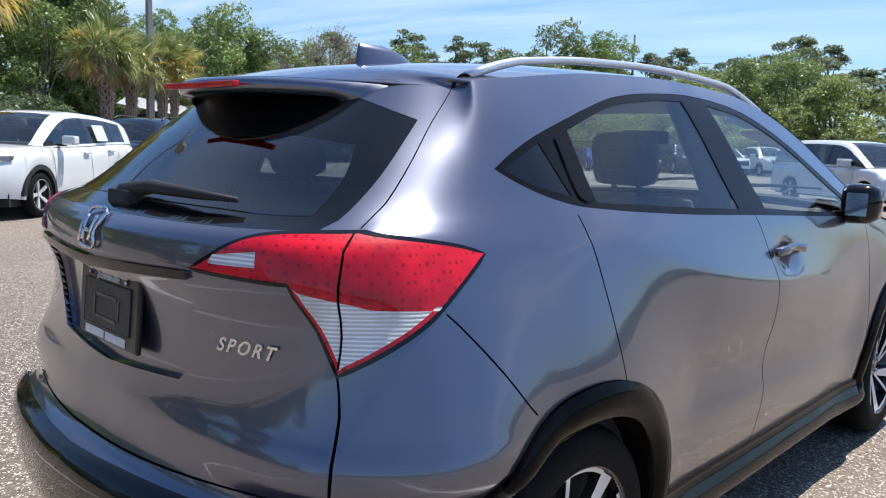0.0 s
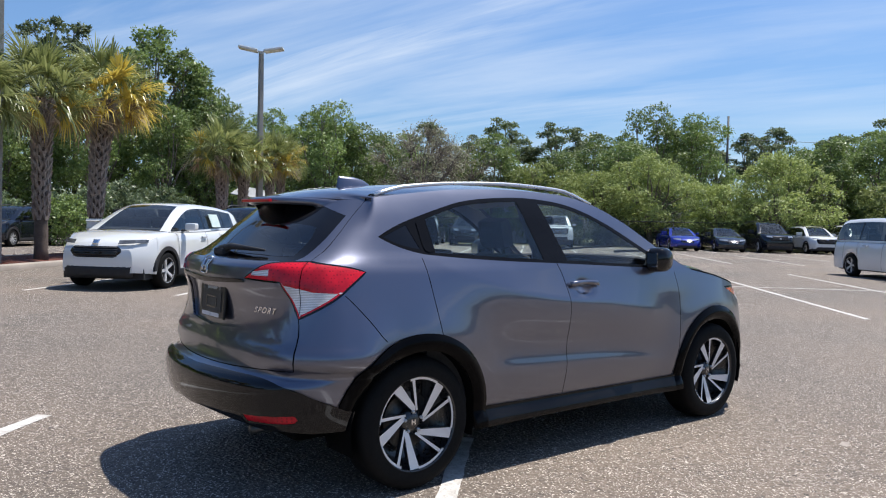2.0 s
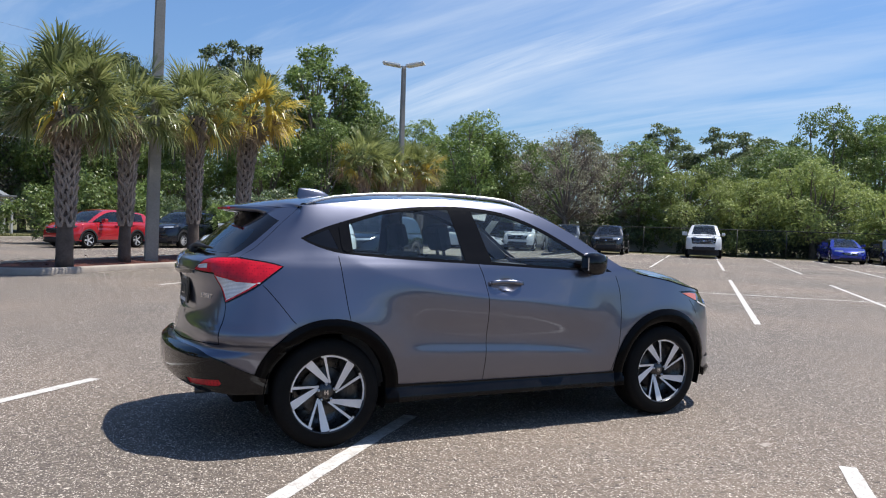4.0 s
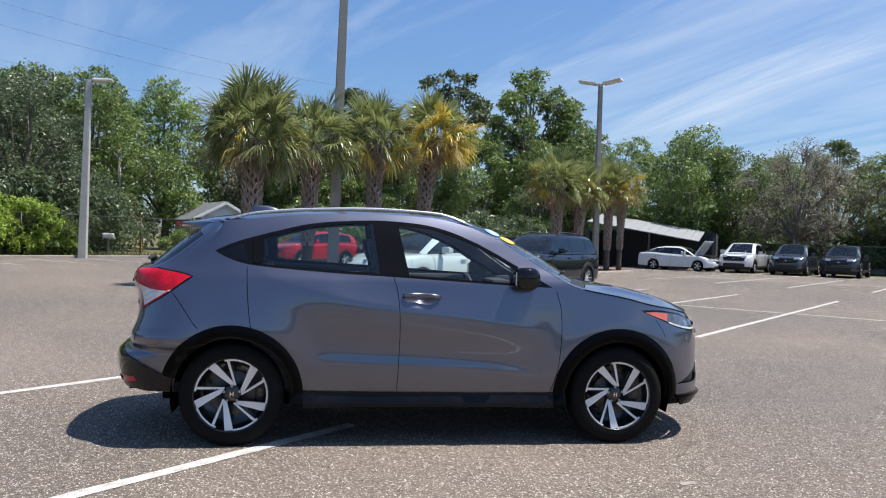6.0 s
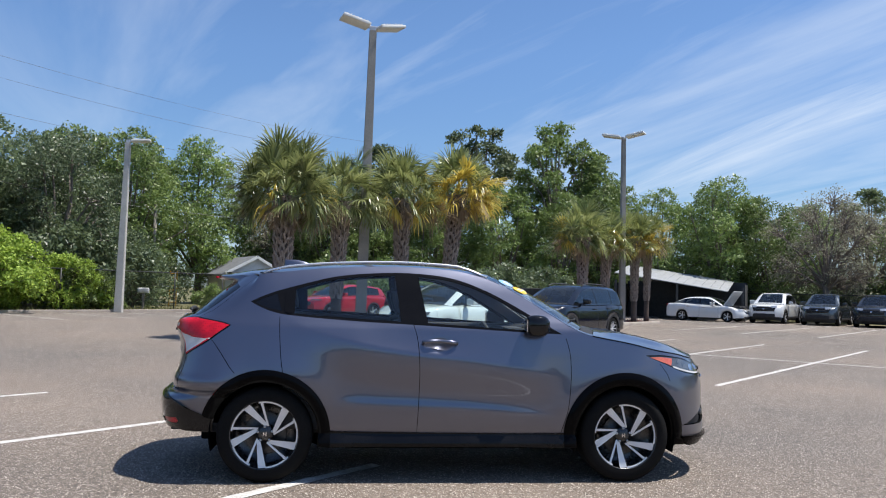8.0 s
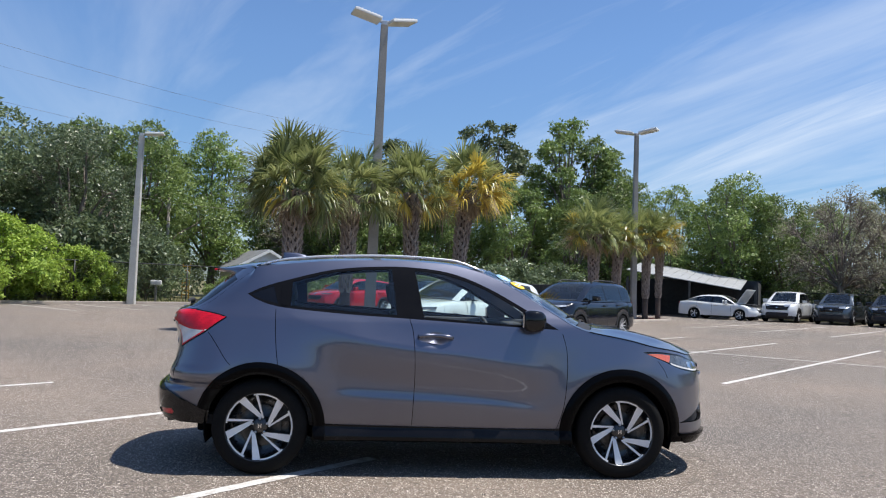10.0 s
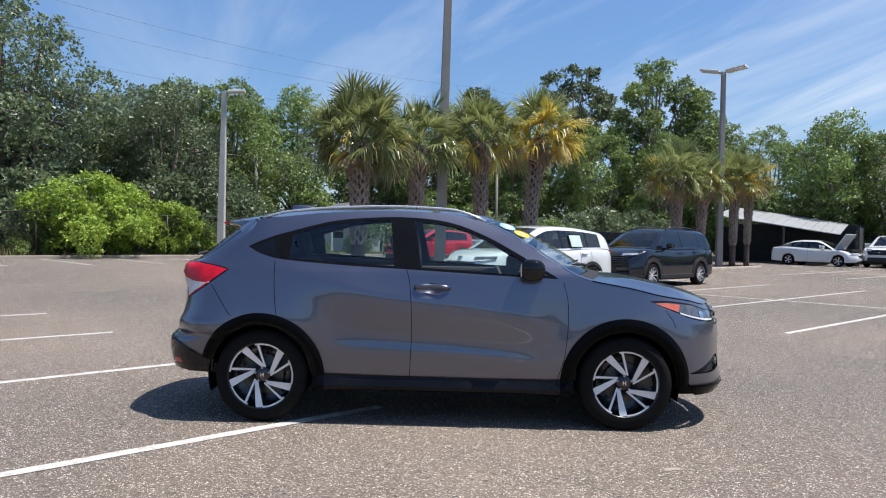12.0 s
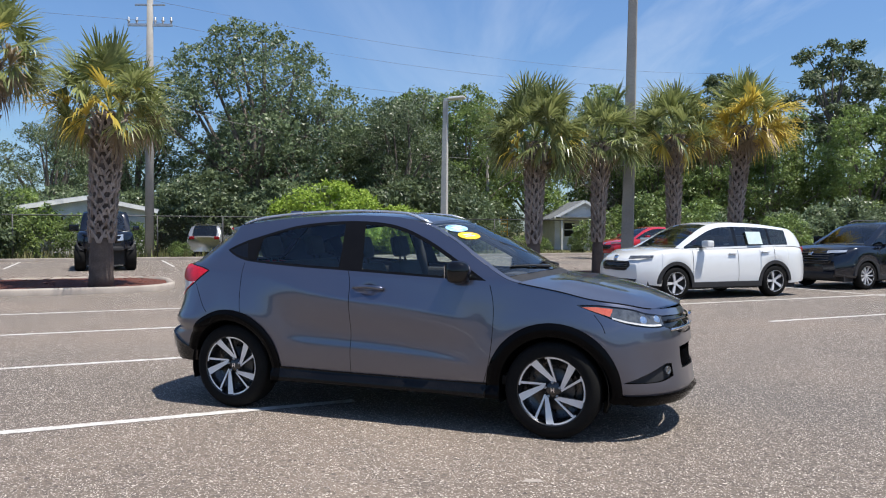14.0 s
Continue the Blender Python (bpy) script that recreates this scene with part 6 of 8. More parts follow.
def spoiler():
    """The overhanging blade above the hatch window, with drooping ends."""
    verts, faces = [], []
    n = 30
    for k in range(n + 1):
        v = -1 + 2 * k / n
        a = abs(v)
        p = top_skin(TOP_A, v)
        droop = 0.075 * smooth(0.78, 1.0, a)
        back = -0.062 * (1 - a**6)
        for dx, dz in ((0.05, 0.003), (back * 0.6, -0.004), (back, -0.015 - droop * 0.5), (back + 0.014, -0.040 - droop), (0.12, -0.044 - droop * 0.9)):
            verts.append(p + Vector((dx, 0, dz)))
    for k in range(n):
        for j in range(4):
            b = 5 * k + j
            faces.append((b, b + 5, b + 6, b + 1))
    part("spoiler", mesh_of("spoiler", verts, faces, [STEEL, TRIM_BLACK], True, [0, 0, 0, 1] * n), None, HERO, "grey roof spoiler")
    q = top_skin(TOP_A, 0)
    part("brake_lamp", boxed(q.x - 0.064, -0.17, q.z - 0.032, q.x - 0.045, 0.17, q.z - 0.017, 0.003), LENS_RED, HERO, "narrow red brake lamp")


spoiler()


def ribbon(name, pts, half, thick, mat, parent, label="", up=(0, 0, 1)):
    """A flat bar with rounded edges along points."""
    verts, faces = [], []
    up = Vector(up)
    pts = [Vector(p) for p in pts]
    for i, p in enumerate(pts):
        d = (pts[min(i + 1, len(pts) - 1)] - pts[max(i - 1, 0)]).normalized()
        s = d.cross(up).normalized()
        n = s.cross(d)
        for a, b in ((-1, 0), (-.7, 1), (.7, 1), (1, 0), (.7, -1), (-.7, -1)):
            verts.append(p + s * half * a + n * thick * b)
    for i in range(len(pts) - 1):
        for k in range(6):
            k2 = (k + 1) % 6
            faces.append((6 * i + k, 6 * i + k2, 6 * i + 6 + k2, 6 * i + 6 + k))
    faces += [tuple(range(6))[::-1], tuple(6 * (len(pts) - 1) + k for k in range(6))]
    return part(name, mesh_of(name, verts, faces, mat, True), None, parent, label)


for side in (-1, 1):
    pts = []
    for i in range(25):
        t = i / 24
        s = -1.39 + 1.67 * t
        lift = 0.027 * min(1, 9 * t) * min(1, 9 * (1 - t)) + 0.002
        pts.append(top_skin(s, side * 0.93) + Vector((0, 0, lift)))
    ribbon("roof_rail", pts, 0.017, 0.010, RAIL_SILVER, HERO, "satin silver roof rail")

for side in (-1, 1):                # joint between the tailgate and the roof side
    a, b = top_skin(-1.39, side * .93), skin(*at_tail(.53, 1.446))
    b = Vector((b.x, b.y * -side, b.z))
    pts = [a.lerp(b, i / 8) for i in range(9)]
    part("roof_joint", tube_mesh("roof_joint", [p + Vector((0, 0, .012 * math.sin(math.pi * i / 8) + .002)) for i, p in enumerate(pts)], [.004] * 9, GAP, 6), None, HERO)
for side in (-1, 1):                # joint between bonnet and wing
    pts = []
    for i in range(30):
        s = 1.06 + (TOP_B - 1.06) * i / 29
        p = skin(s, curve_at(TOP, s))
        pts.append(Vector((p.x, p.y * -side, p.z + .001)))
    part("bonnet_joint", tube_mesh("bonnet_joint", pts, [.0045] * 30, GAP, 6), None, HERO)
# fin aerial
fin = []
fx, fz = -1.235, top_skin(-1.2, 0).z
prof = [(0.0, 0.0, .034), (0.006, .025, .026), (0.010, .052, .014), (.014, .068, .005)]
verts, faces = [], []
for k, (x0, z, w) in enumerate(prof):
    x1 = .03 + .22 * math.sqrt(max(0, 1 - (z / .074) ** 2))
    for q in range(14):
        a = 2 * math.pi * q / 14
        verts.append((fx - .06 + x0 + (x1 - x0) * (0.5 + 0.5 * math.cos(a)), w * math.sin(a), fz - .002 + z))
for k in range(3):
    for q in range(14):
        q2 = (q + 1) % 14
        faces.append((14 * k + q, 14 * k + q2, 14 * k + 14 + q2, 14 * k + 14 + q))
faces.append(tuple(42 + q for q in range(14)))
part("fin_aerial", mesh_of("fin_aerial", verts, faces, STEEL, True), None, HERO, "grey fin aerial")


# ---- wheels ----
def hero_wheel(x, side):
    r, ri, h = .335, .243, .112
    y0 = side * .752
    prof = ((ri - .004, -h), (ri + .012, -h * 1.0), (.285, -h * 1.06), (.318, -h * .93), (.331, -h * .75), (.335, -h * .5), (.335, h * .5), (.331, h * .75), (.318, h * .93), (.285, h * 1.06), (ri + .012, h), (ri - .004, h * .97))
    v, f = revolve(prof, 64)
    w = part("wheel", mesh_of("wheel", v, f, TYRE, True), None, HERO, "black road tyre on a two-tone rim")
    w.location = (x, y0, r)
    o = side
    v, f = revolve(((.02, o * h * .05), (.13, o * h * -.05), (ri - .03, o * h * -.1), (ri - .012, o * h * .75), (ri - .006, o * h * .93)), 48)
    part("barrel", mesh_of("barrel", v, f, RIM_BLACK, True), None, w)
    v, f = revolve(((.02, o * .022), (.06, o * .022), (.062, o * .012), (.145, o * .012)), 40)
    part("brake_disc", mesh_of("brake_disc", v, f, BRAKE, True), None, w, "bare metal brake disc")
    v, f = revolve(((ri - .011, o * h * .88), (ri - .008, o * h * .985), (ri - .001, o * h * 1.0), (ri + .003, o * h * .95)), 64)
    part("rim_lip", mesh_of("rim_lip", v, f, RIM_BLACK, True), None, w)
    # ten blades by turns wide and narrow, swept one way
    for k in range(10):
        wide = k % 2 == 0
        a0 = radians(72 * (k // 2)) + (radians(90) - o * radians(52 - 90 - 44 if wide else 25 - 90 - 28))
        verts, faces = [], []
        n = 7
        for i in range(n + 1):
            t = i / n
            r0, r1, bend = .060, ri - .010, radians(44 if wide else 28)
            c0, c1 = Vector((r0 * math.cos(a0), 0, r0 * math.sin(a0))), Vector((r1 * math.cos(a0 - o * bend), 0, r1 * math.sin(a0 - o * bend)))
            c = c0.lerp(c1, t)
            across = (c1 - c0).cross(Vector((0, 1, 0))).normalized()
            wid = (.024 + .032 * t) if wide else (.012 + .006 * t)
            hgt = h * (.66 + .22 * t) - .010 * (1 - t)
            for q, dy in ((-1, 0), (1, 0), (1, -.028), (-1, -.028)):
                p = c + across * (q * wid / 2)
                if math.hypot(p.x, p.z) > ri - .009:
                    p *= (ri - .009) / math.hypot(p.x, p.z)
                verts.append((p.x, o * (hgt + dy), p.z))
        for i in range(n):
            b = 4 * i
            for q in range(4):
                faces.append((b + q, b + (q + 1) % 4, b + 4 + (q + 1) % 4, b + 4 + q))
        faces += [(0, 1, 2, 3), (4 * n, 4 * n + 3, 4 * n + 2, 4 * n + 1)]
        slots = [0 if (j % 4 == 0 and j < 4 * n) else 1 for j in range(len(faces))]
        part("blade", mesh_of("blade", verts, faces, [MACHINED, RIM_BLACK], False, slots), None, w, "machined blade with black flanks")
    for k in range(5):                # bright arcs along the rim that join each narrow blade to the next wide one
        verts, faces = [], []
        for i in range(13):
            a = radians(72 * k) + (radians(90) - o * (radians(26 - 90) + radians(-40 + 44 * i / 12)))
            for rad, dy in ((ri - .022, 0), (ri - .009, .002), (ri - .009, -.02), (ri - .022, -.02)):
                verts.append((rad * math.cos(a), o * (h * .88 + dy), rad * math.sin(a)))
            if i:
                b = 4 * i
                faces += [(b - 4 + q, b - 4 + (q + 1) % 4, b + (q + 1) % 4, b + q) for q in range(4)]
        faces += [(0, 1, 2, 3), (48, 51, 50, 49)]
        slots = [0 if (j % 4 == 0 and j < 48) else 1 for j in range(len(faces))]
        part("rim_arc", mesh_of("rim_arc", verts, faces, [MACHINED, RIM_BLACK], False, slots), None, w, "machined arc of the rim")
    v, f = revolve(((0, o * h * .60), (.030, o * h * .60), (.036, o * h * .57), (.062, o * h * .50), (.068, o * h * .2)), 28)
    part("hub", mesh_of("hub", v, f, RIM_BLACK, True), None, w)
    for k in range(5):
        a = radians(72 * k + 20)
        v, f = revolve(((0, o * .010), (.008, o * .010), (.010, 0)), 8)
        part("wheel_nut", mesh_of("wheel_nut", v, f, GALV, True), None, w).location = (.052 * math.cos(a), o * h * .56, .052 * math.sin(a))
    for q in (-1, 1):
        part("cap_mark", boxed(q * .009 - .0035, -.001, -.014, q * .009 + .0035, .001, .014), CHROME, w).location = (0, o * (h * .60 + .0012), 0)
    part("cap_mark", boxed(-.0055, -.001, -.003, .0055, .001, .003), CHROME, w).location = (0, o * (h * .60 + .0012), 0)
    # dark liner behind the tyre
    vs, fs = [], []
    for i in range(25):
        a = radians(-18 + 216 * i / 24)
        for yy in (.60, .845):
            vs.append((x + .385 * math.cos(a), side * yy, r + .385 * math.sin(a)))
        vs.append((x + .05 * math.cos(a), side * .58, r + .05 * math.sin(a)))
        if i:
            b = 3 * i
            fs += [(b - 3, b, b + 1, b - 2), (b - 3, b - 1, b + 2, b)]
    part("arch_liner", mesh_of("arch_liner", vs, fs, GAP, True), None, HERO)


for wx in (-1.305, 1.305):
    for side in (-1, 1):
        hero_wheel(wx, side)
part("underbody", boxed(-.90, -.74, .22, .90, .74, .33, .02), GAP, HERO)
part("underbody", boxed(-1.80, -.52, .24, 1.85, .52, .36, .02), GAP, HERO)
part("undertray", boxed(1.55, -.64, .245, 1.88, .64, .30, .01), GAP, HERO)
part("undertray", boxed(1.86, -.50, .262, 2.06, .50, .31, .01), GAP, HERO)
for side in (-1, 1):
    part("air_deflector", boxed(1.635, side * .62 - .10, .185, 1.665, side * .62 + .10, .27, .008), ARCH_TRIM, HERO, "black air deflector")
part("exhaust_tip", tube_mesh("exhaust_tip", [(-2.02, -.47, .325), (-1.80, -.47, .33)], [.022, .022], BRAKE, 14), None, HERO, "dark exhaust tip")


# ---- small outside parts ----
def door_handle(x, side):
    y = -skin(x, .985).y
    base = [(-.125, .998), (-.08, 1.006), (0, 1.008), (.08, 1.003), (.128, .994)]
    pts = [Vector((x + dx, side * (-skin(at_x(x + dx, z)[0], z).y + (.012 if abs(dx) > .1 else .034)), z)) for dx, z in base]
    pts = spline([tuple(p) for p in pts], .02)
    ribbon("door_handle", pts, .010, .013, STEEL, SIDES["front_door", 0 if side < 0 else 1], "grey door handle", up=(0, 0, 1))


door_handle(-.085, -1), door_handle(-.085, 1)


MIRROR = plain("mirror_silver", (0.55, 0.57, 0.6), (0.5, 0.52, 0.55), 0.02, 1.0, bump=0)


def door_mirror(side):
    verts, faces = [], []
    rows = ((0.0, .86, .93), (0.04, .985, 1.0), (.10, 1.0, 1.0), (.16, .93, .96), (.205, .62, .75), (.222, .12, .2))
    n = 18
    for out, kx, kz in rows:
        for k in range(n):
            a = 2 * math.pi * k / n
            cx, cz = math.cos(a), math.sin(a)
            sx = (abs(cx) ** .75) * (1 if cx > 0 else -1)
            sz = (abs(cz) ** .7) * (1 if cz > 0 else -1)
            verts.append((.615 + (.105 * sx * kx if cx > 0 else .072 * sx * kx), side * (.812 + out * .60), 1.132 + .080 * sz * kz + .012 * out))
    for i in range(len(rows) - 1):
        for k in range(n):
            k2 = (k + 1) % n
            faces.append((n * i + k, n * i + k2, n * i + n + k2, n * i + n + k))
    faces += [tuple(range(n))[::-1], tuple(n * (len(rows) - 1) + k for k in range(n))]
    m = part("door_mirror", mesh_of("door_mirror", verts, faces, GLOSS_BLACK, True), None, HERO, "gloss black door mirror")
    part("mirror_glass", boxed(.541, min(side * .835, side * .912), 1.088, .549, max(side * .835, side * .912), 1.178, .0), MIRROR, m, "mirror glass")
    part("mirror_foot", boxed(.58, min(side * .77, side * .87), 1.06, .70, max(side * .77, side * .87), 1.10, .015), GLOSS_BLACK, m)


door_mirror(-1), door_mirror(1)
# rear wiper
wip = part("rear_wiper", tube_mesh("rear_wiper", [(-1.975, .02, 1.175), (-1.965, -.10, 1.195), (-1.955, -.28, 1.19), (-1.925, -.40, 1.185)], [.022, .017, .012, .006], DARK_PLASTIC, 8), None, HERO, "black rear wiper")
part("wiper_hub", boxed(-2.0, -.05, 1.135, -1.95, .07, 1.185, .018), DARK_PLASTIC, wip)
# front wipers on the screen's foot
for y0, y1 in ((-.42, .12), (.10, .58)):
    p = [top_skin(.93, -y0 / .75) + Vector((0, 0, .012)), top_skin(.90, -(y0 + y1) / 1.5) + Vector((0, 0, .015)), top_skin(.87, -y1 / .75) + Vector((0, 0, .012))]
    part("front_wiper", tube_mesh("front_wiper", p, [.011, .008, .006], DARK_PLASTIC, 6), None, HERO, "black wiper")

# badge, plate and lettering on the tail
def on_tail(y, z, lift=0.004):
    s, _ = at_tail(abs(y), z)
    p, n = skin(s, z), skin_normal(s, z)
    if y > 0:
        p, n = Vector((p.x, -p.y, p.z)), Vector((n.x, -n.y, n.z))
    return p + n * lift, n


def bar_on_tail(name, pts, half, mat, parent, label="", lift=.006):
    path_ = spline([tuple(on_tail(y, z, lift)[0]) for y, z in pts], .01)
    return ribbon(name, path_, half, .004, mat, parent, label, up=(-1, 0, .15))


ring_ = [(.040, 1.058), (.036, 1.092), (.045, 1.128), (0, 1.134), (-.045, 1.128), (-.036, 1.092), (-.040, 1.058), (0, 1.052), (.040, 1.058)]
badge = bar_on_tail("badge", ring_, .004, CHROME, HERO, "chrome badge outline", .008)
for q in (-1, 1):
    bar_on_tail("badge_bar", [(q * .016, 1.068), (q * .019, 1.09), (q * .023, 1.118)], .006, CHROME, badge, "", .009)
bar_on_tail("badge_bar", [(-.016, 1.090), (.016, 1.090)], .005, CHROME, badge, "", .009)

p, n = on_tail(0, .905, .004)
plate = part("number_plate", boxed(-.012, -.160, -.086, .002, .160, .086, .006), PLATE_BLACK, HERO, "black dealer plate frame with an empty black plate")
plate.matrix_basis = pose(-2.018, 0, .905, 0, 4, 0)
part("plate_panel", boxed(-.0145, -.125, -.052, -.0125, .125, .058, .003), BLACK_METAL, plate)
for z0, z1, w in ((.020, .028, .055), (-.034, -.026, .055)):
    part("plate_slot", boxed(-.0165, -w, z0, -.0148, w, z1), GLOSS_BLACK, plate)
for yy in (-.065, .065):
    part("plate_slot", boxed(-.0165, yy - .004, -.026, -.0148, yy + .004, .020), GLOSS_BLACK, plate)
for yy in (-.10, .10):
    v, f = revolve(((0, 0), (.006, 0), (.007, .003)), 8)
    part("screw", mesh_of("screw", [(-.0135 - q[1], q[0] + yy, q[2] + .071) for q in v], f, CHROME), None, plate)


def lettering(text, size, parent, m, mat, shear=0.0, name="lettering", spacing=1.0, bold=0.0):
    cu = bpy.data.curves.new(name, "FONT")
    cu.offset = bold
    cu.body, cu.size, cu.extrude, cu.shear, cu.align_x, cu.space_character = text, size, .0012, shear, "CENTER", spacing
    ob = bpy.data.objects.new(name, cu)
    scene.collection.objects.link(ob)
    bpy.context.view_layer.update()
    me = bpy.data.meshes.new_from_object(ob.evaluated_get(bpy.context.evaluated_depsgraph_get()))
    bpy.data.objects.remove(ob)
    me.materials.append(mat)
    o = part(name, me, None, parent)
    o.matrix_basis = m
    return o


face_back = Matrix(((0, 0, -1, 0), (-1, 0, 0, 0), (0, 1, 0, 0), (0, 0, 0, 1)))      # text that reads from behind the car
lettering("Jacksonville", .026, plate, pose(-.0135, 0, .063) @ face_back, PRINT, .2)
for y0, y1 in ((.118, .012), (.004, -.104)):
    part("print_bar", boxed(-.0138, y1, -.080, -.0123, y0, -.060), PRINT, plate)
p, n = on_tail(-.500, .888, .0012)
nn = n.normalized()
right = Vector((-nn.y, nn.x, 0)).normalized() * 1.0
right = Vector((0, 0, 1)).cross(nn).normalized()
upv = nn.cross(right)
m4 = Matrix((right, upv, nn)).transposed().to_4x4()
lettering("SPORT", .040, HERO, Matrix.Translation(p) @ m4, CHROME, .5, "badge_lettering", 1.35, 0.001)

# nose: fog lamp, grille bars, headlamp insides
def on_nose(y, z, lift=.004):
    s, _ = at_nose(abs(y), z)
    p, n = skin(s, z), skin_normal(s, z)
    if y > 0:
        p, n = Vector((p.x, -p.y, p.z)), Vector((n.x, -n.y, n.z))
    return p + n * lift, n


for side in (-1, 1):
    p, n = on_nose(side * .515, .472, -.014)
    v, f = revolve(((0, .010), (.022, .008), (.027, .012), (.030, .004), (.032, -.02)), 20)
    fog = part("fog_lamp", mesh_of("fog_lamp", v, f, BLACK_LENS, True), None, HERO, "round clear fog lamp")
    fog.matrix_basis = Matrix.Translation(p) @ n.to_track_quat("Y", "Z").to_matrix().to_4x4()
    for yy in (.66, .56):
        p, n = on_nose(side * yy, .825, -.004)
        v, f = revolve(((0, .006), (.016, .002), (.024, .008), (.030, 0)), 20)
        b = part("headlamp_projector", mesh_of("headlamp_projector", v, f, CHROME, True), None, HERO, "bright headlamp reflector")
        b.matrix_basis = Matrix.Translation(p) @ n.to_track_quat("Y", "Z").to_matrix().to_4x4()
for z in (.805, .745):
    pts = [on_nose(y, z, .006)[0] for y in np.linspace(-.47, .47, 25)]
    ribbon("grille_bar", pts, .012, .006, GLOSS_BLACK if z > .78 else CHROME, HERO, "bright grille bar" if z < .78 else "", up=(1, 0, 0))
verts, faces = [], []
for i in range(34):
    for k in range(9):
        y, z = -.32 + .64 * i / 33, .475 + .145 * (k + .5 * (i % 2)) / 9
        p, n = on_nose(y, z, -.016)
        a, b = Vector((0, 1, 0)) * .011, Vector((0, 0, 1)) * .009
        q = len(verts)
        verts += [p - a, p + b, p + a, p - b, p - a * .65 - n * .012, p + b * .65 - n * .012, p + a * .65 - n * .012, p - b * .65 - n * .012]
        faces += [(q + j, q + (j + 1) % 4, q + 4 + (j + 1) % 4, q + 4 + j) for j in range(4)]
tagged(part("grille_mesh", mesh_of("grille_mesh", verts, faces, GLOSS_BLACK), None, HERO, "honeycomb of the lower grille"), kind="stuff")
pts = [on_nose(0, .79, .016)[0]]
part("nose_badge", boxed(pts[0].x - .004, -.06, .745, pts[0].x + .010, .06, .835, .015), CHROME, HERO, "chrome nose badge")

# stickers inside the screen
def disc_on_screen(name, s, v, ra, rb, mat, label):
    c = top_skin(s, v)
    a = (top_skin(s + .01, v) - top_skin(s - .01, v)).normalized()
    b = (top_skin(s, v + .01) - top_skin(s, v - .01)).normalized()
    n = a.cross(b).normalized()
    vs = [c + n * .003 + a * ra * math.cos(t) + b * rb * math.sin(t) for t in np.linspace(0, 2 * math.pi, 33)[:-1]]
    vs += [q - n * .0012 for q in vs]
    fs = [tuple(range(32)), tuple(range(63, 31, -1))] + [(i, (i + 1) % 32, 32 + (i + 1) % 32, 32 + i) for i in range(32)]
    ob = part(name, mesh_of(name, vs, fs, mat), None, HERO, label)
    return c + n * .005, a, b, n


for s_, mat, label, bars in ((.50, YELLOW_STICKER, "yellow oval sticker on the windscreen", BLUE_STICKER), (.395, BLUE_STICKER, "blue and white oval sticker on the windscreen", PRINT)):
    c, a, b, n = disc_on_screen("sticker", s_, -.72, .058, .118, mat, label)
    for k, w in ((-.35, .6), (.25, .7)):
        o = c + a * .045 * k
        vs = [o + b * .088 * w * q + a * .006 * r_ for q, r_ in ((-1, -1), (1, -1), (1, 1), (-1, 1))]
        part("print_bar", mesh_of("print_bar", vs, [(0, 1, 2, 3)], bars), None, HERO)


# ---- cabin ----
def seat(x, y, bench=0.0):
    w = .24 + bench
    bm = boxed(x - .28, y - w, .45, x + .24, y + w, .60, .06)
    box(bm, -.07, -w, 0, .07, w, .62, .06, pose(x - .27, y, .56, 0, -16, 0))
    for yy in ((0,) if not bench else (-.36, .36)):
        box(bm, -.05, -.12, .65, .05, .12, .84, .049, pose(x - .29, y + yy, .56, 0, -14, 0))
        for q in (-.05, .05):
            box(bm, -.008, q - .008, .58, .008, q + .008, .70, 0, pose(x - .28, y + yy, .56, 0, -15, 0))
    part("seat", bm, SEAT, HERO, "charcoal cloth seat with a headrest")


seat(.10, -.37), seat(.10, .37), seat(-.78, 0, .42)
dash = boxed(.62, -.70, .72, 1.10, .70, 1.02, .07)
box(dash, .56, -.14, .45, .80, .14, .95, .04)
box(dash, .62, .20, 1.0, .78, .56, 1.07, .03)
part("dashboard", dash, CABIN, HERO, "dark dashboard")
vs, fs = [], []
for i in range(28):
    a = 2 * math.pi * i / 28
    for k in range(8):
        b = 2 * math.pi * k / 8
        q = .175 + .016 * math.cos(b)
        vs.append((.016 * math.sin(b), q * math.cos(a), q * math.sin(a)))
for i in range(28):
    for k in range(8):
        fs.append((8 * i + k, 8 * ((i + 1) % 28) + k, 8 * ((i + 1) % 28) + (k + 1) % 8, 8 * i + (k + 1) % 8))
sw = part("steering_wheel", mesh_of("steering_wheel", vs, fs, CABIN, True), None, HERO, "dark steering wheel")
sw.matrix_basis = pose(.50, .37, .94, 0, -24, 0)
part("wheel_spoke", boxed(-.012, -.165, -.022, .012, .165, .022, .008), CABIN, sw)
part("rear_view_mirror", boxed(.40, -.12, 1.345, .425, .12, 1.405, .02), CABIN, HERO, "dark rear-view mirror")
for side in (-1, 1):
    part("door_lining", boxed(-1.20, min(side * .72, side * .78), .36, .90, max(side * .72, side * .78), 1.085, .03), CABIN, HERO)
    part("pillar_lining", tube_mesh("pillar_lining", [(-.275, side * .71, 1.0), (-.285, side * .66, 1.2), (-.32, side * .52, 1.5)], [.045, .045, .04], CABIN, 8), None, HERO)
part("cabin_floor", boxed(-1.75, -.74, .33, 1.0, .74, .40, .01), CABIN, HERO)
part("luggage_cover", boxed(-1.85, -.60, .98, -1.12, .60, 1.01, .01), CABIN, HERO)

# ---- palms ----
def smooth01(t):
    t = min(max(t, 0), 1)
    return t * t * (3 - 2 * t)


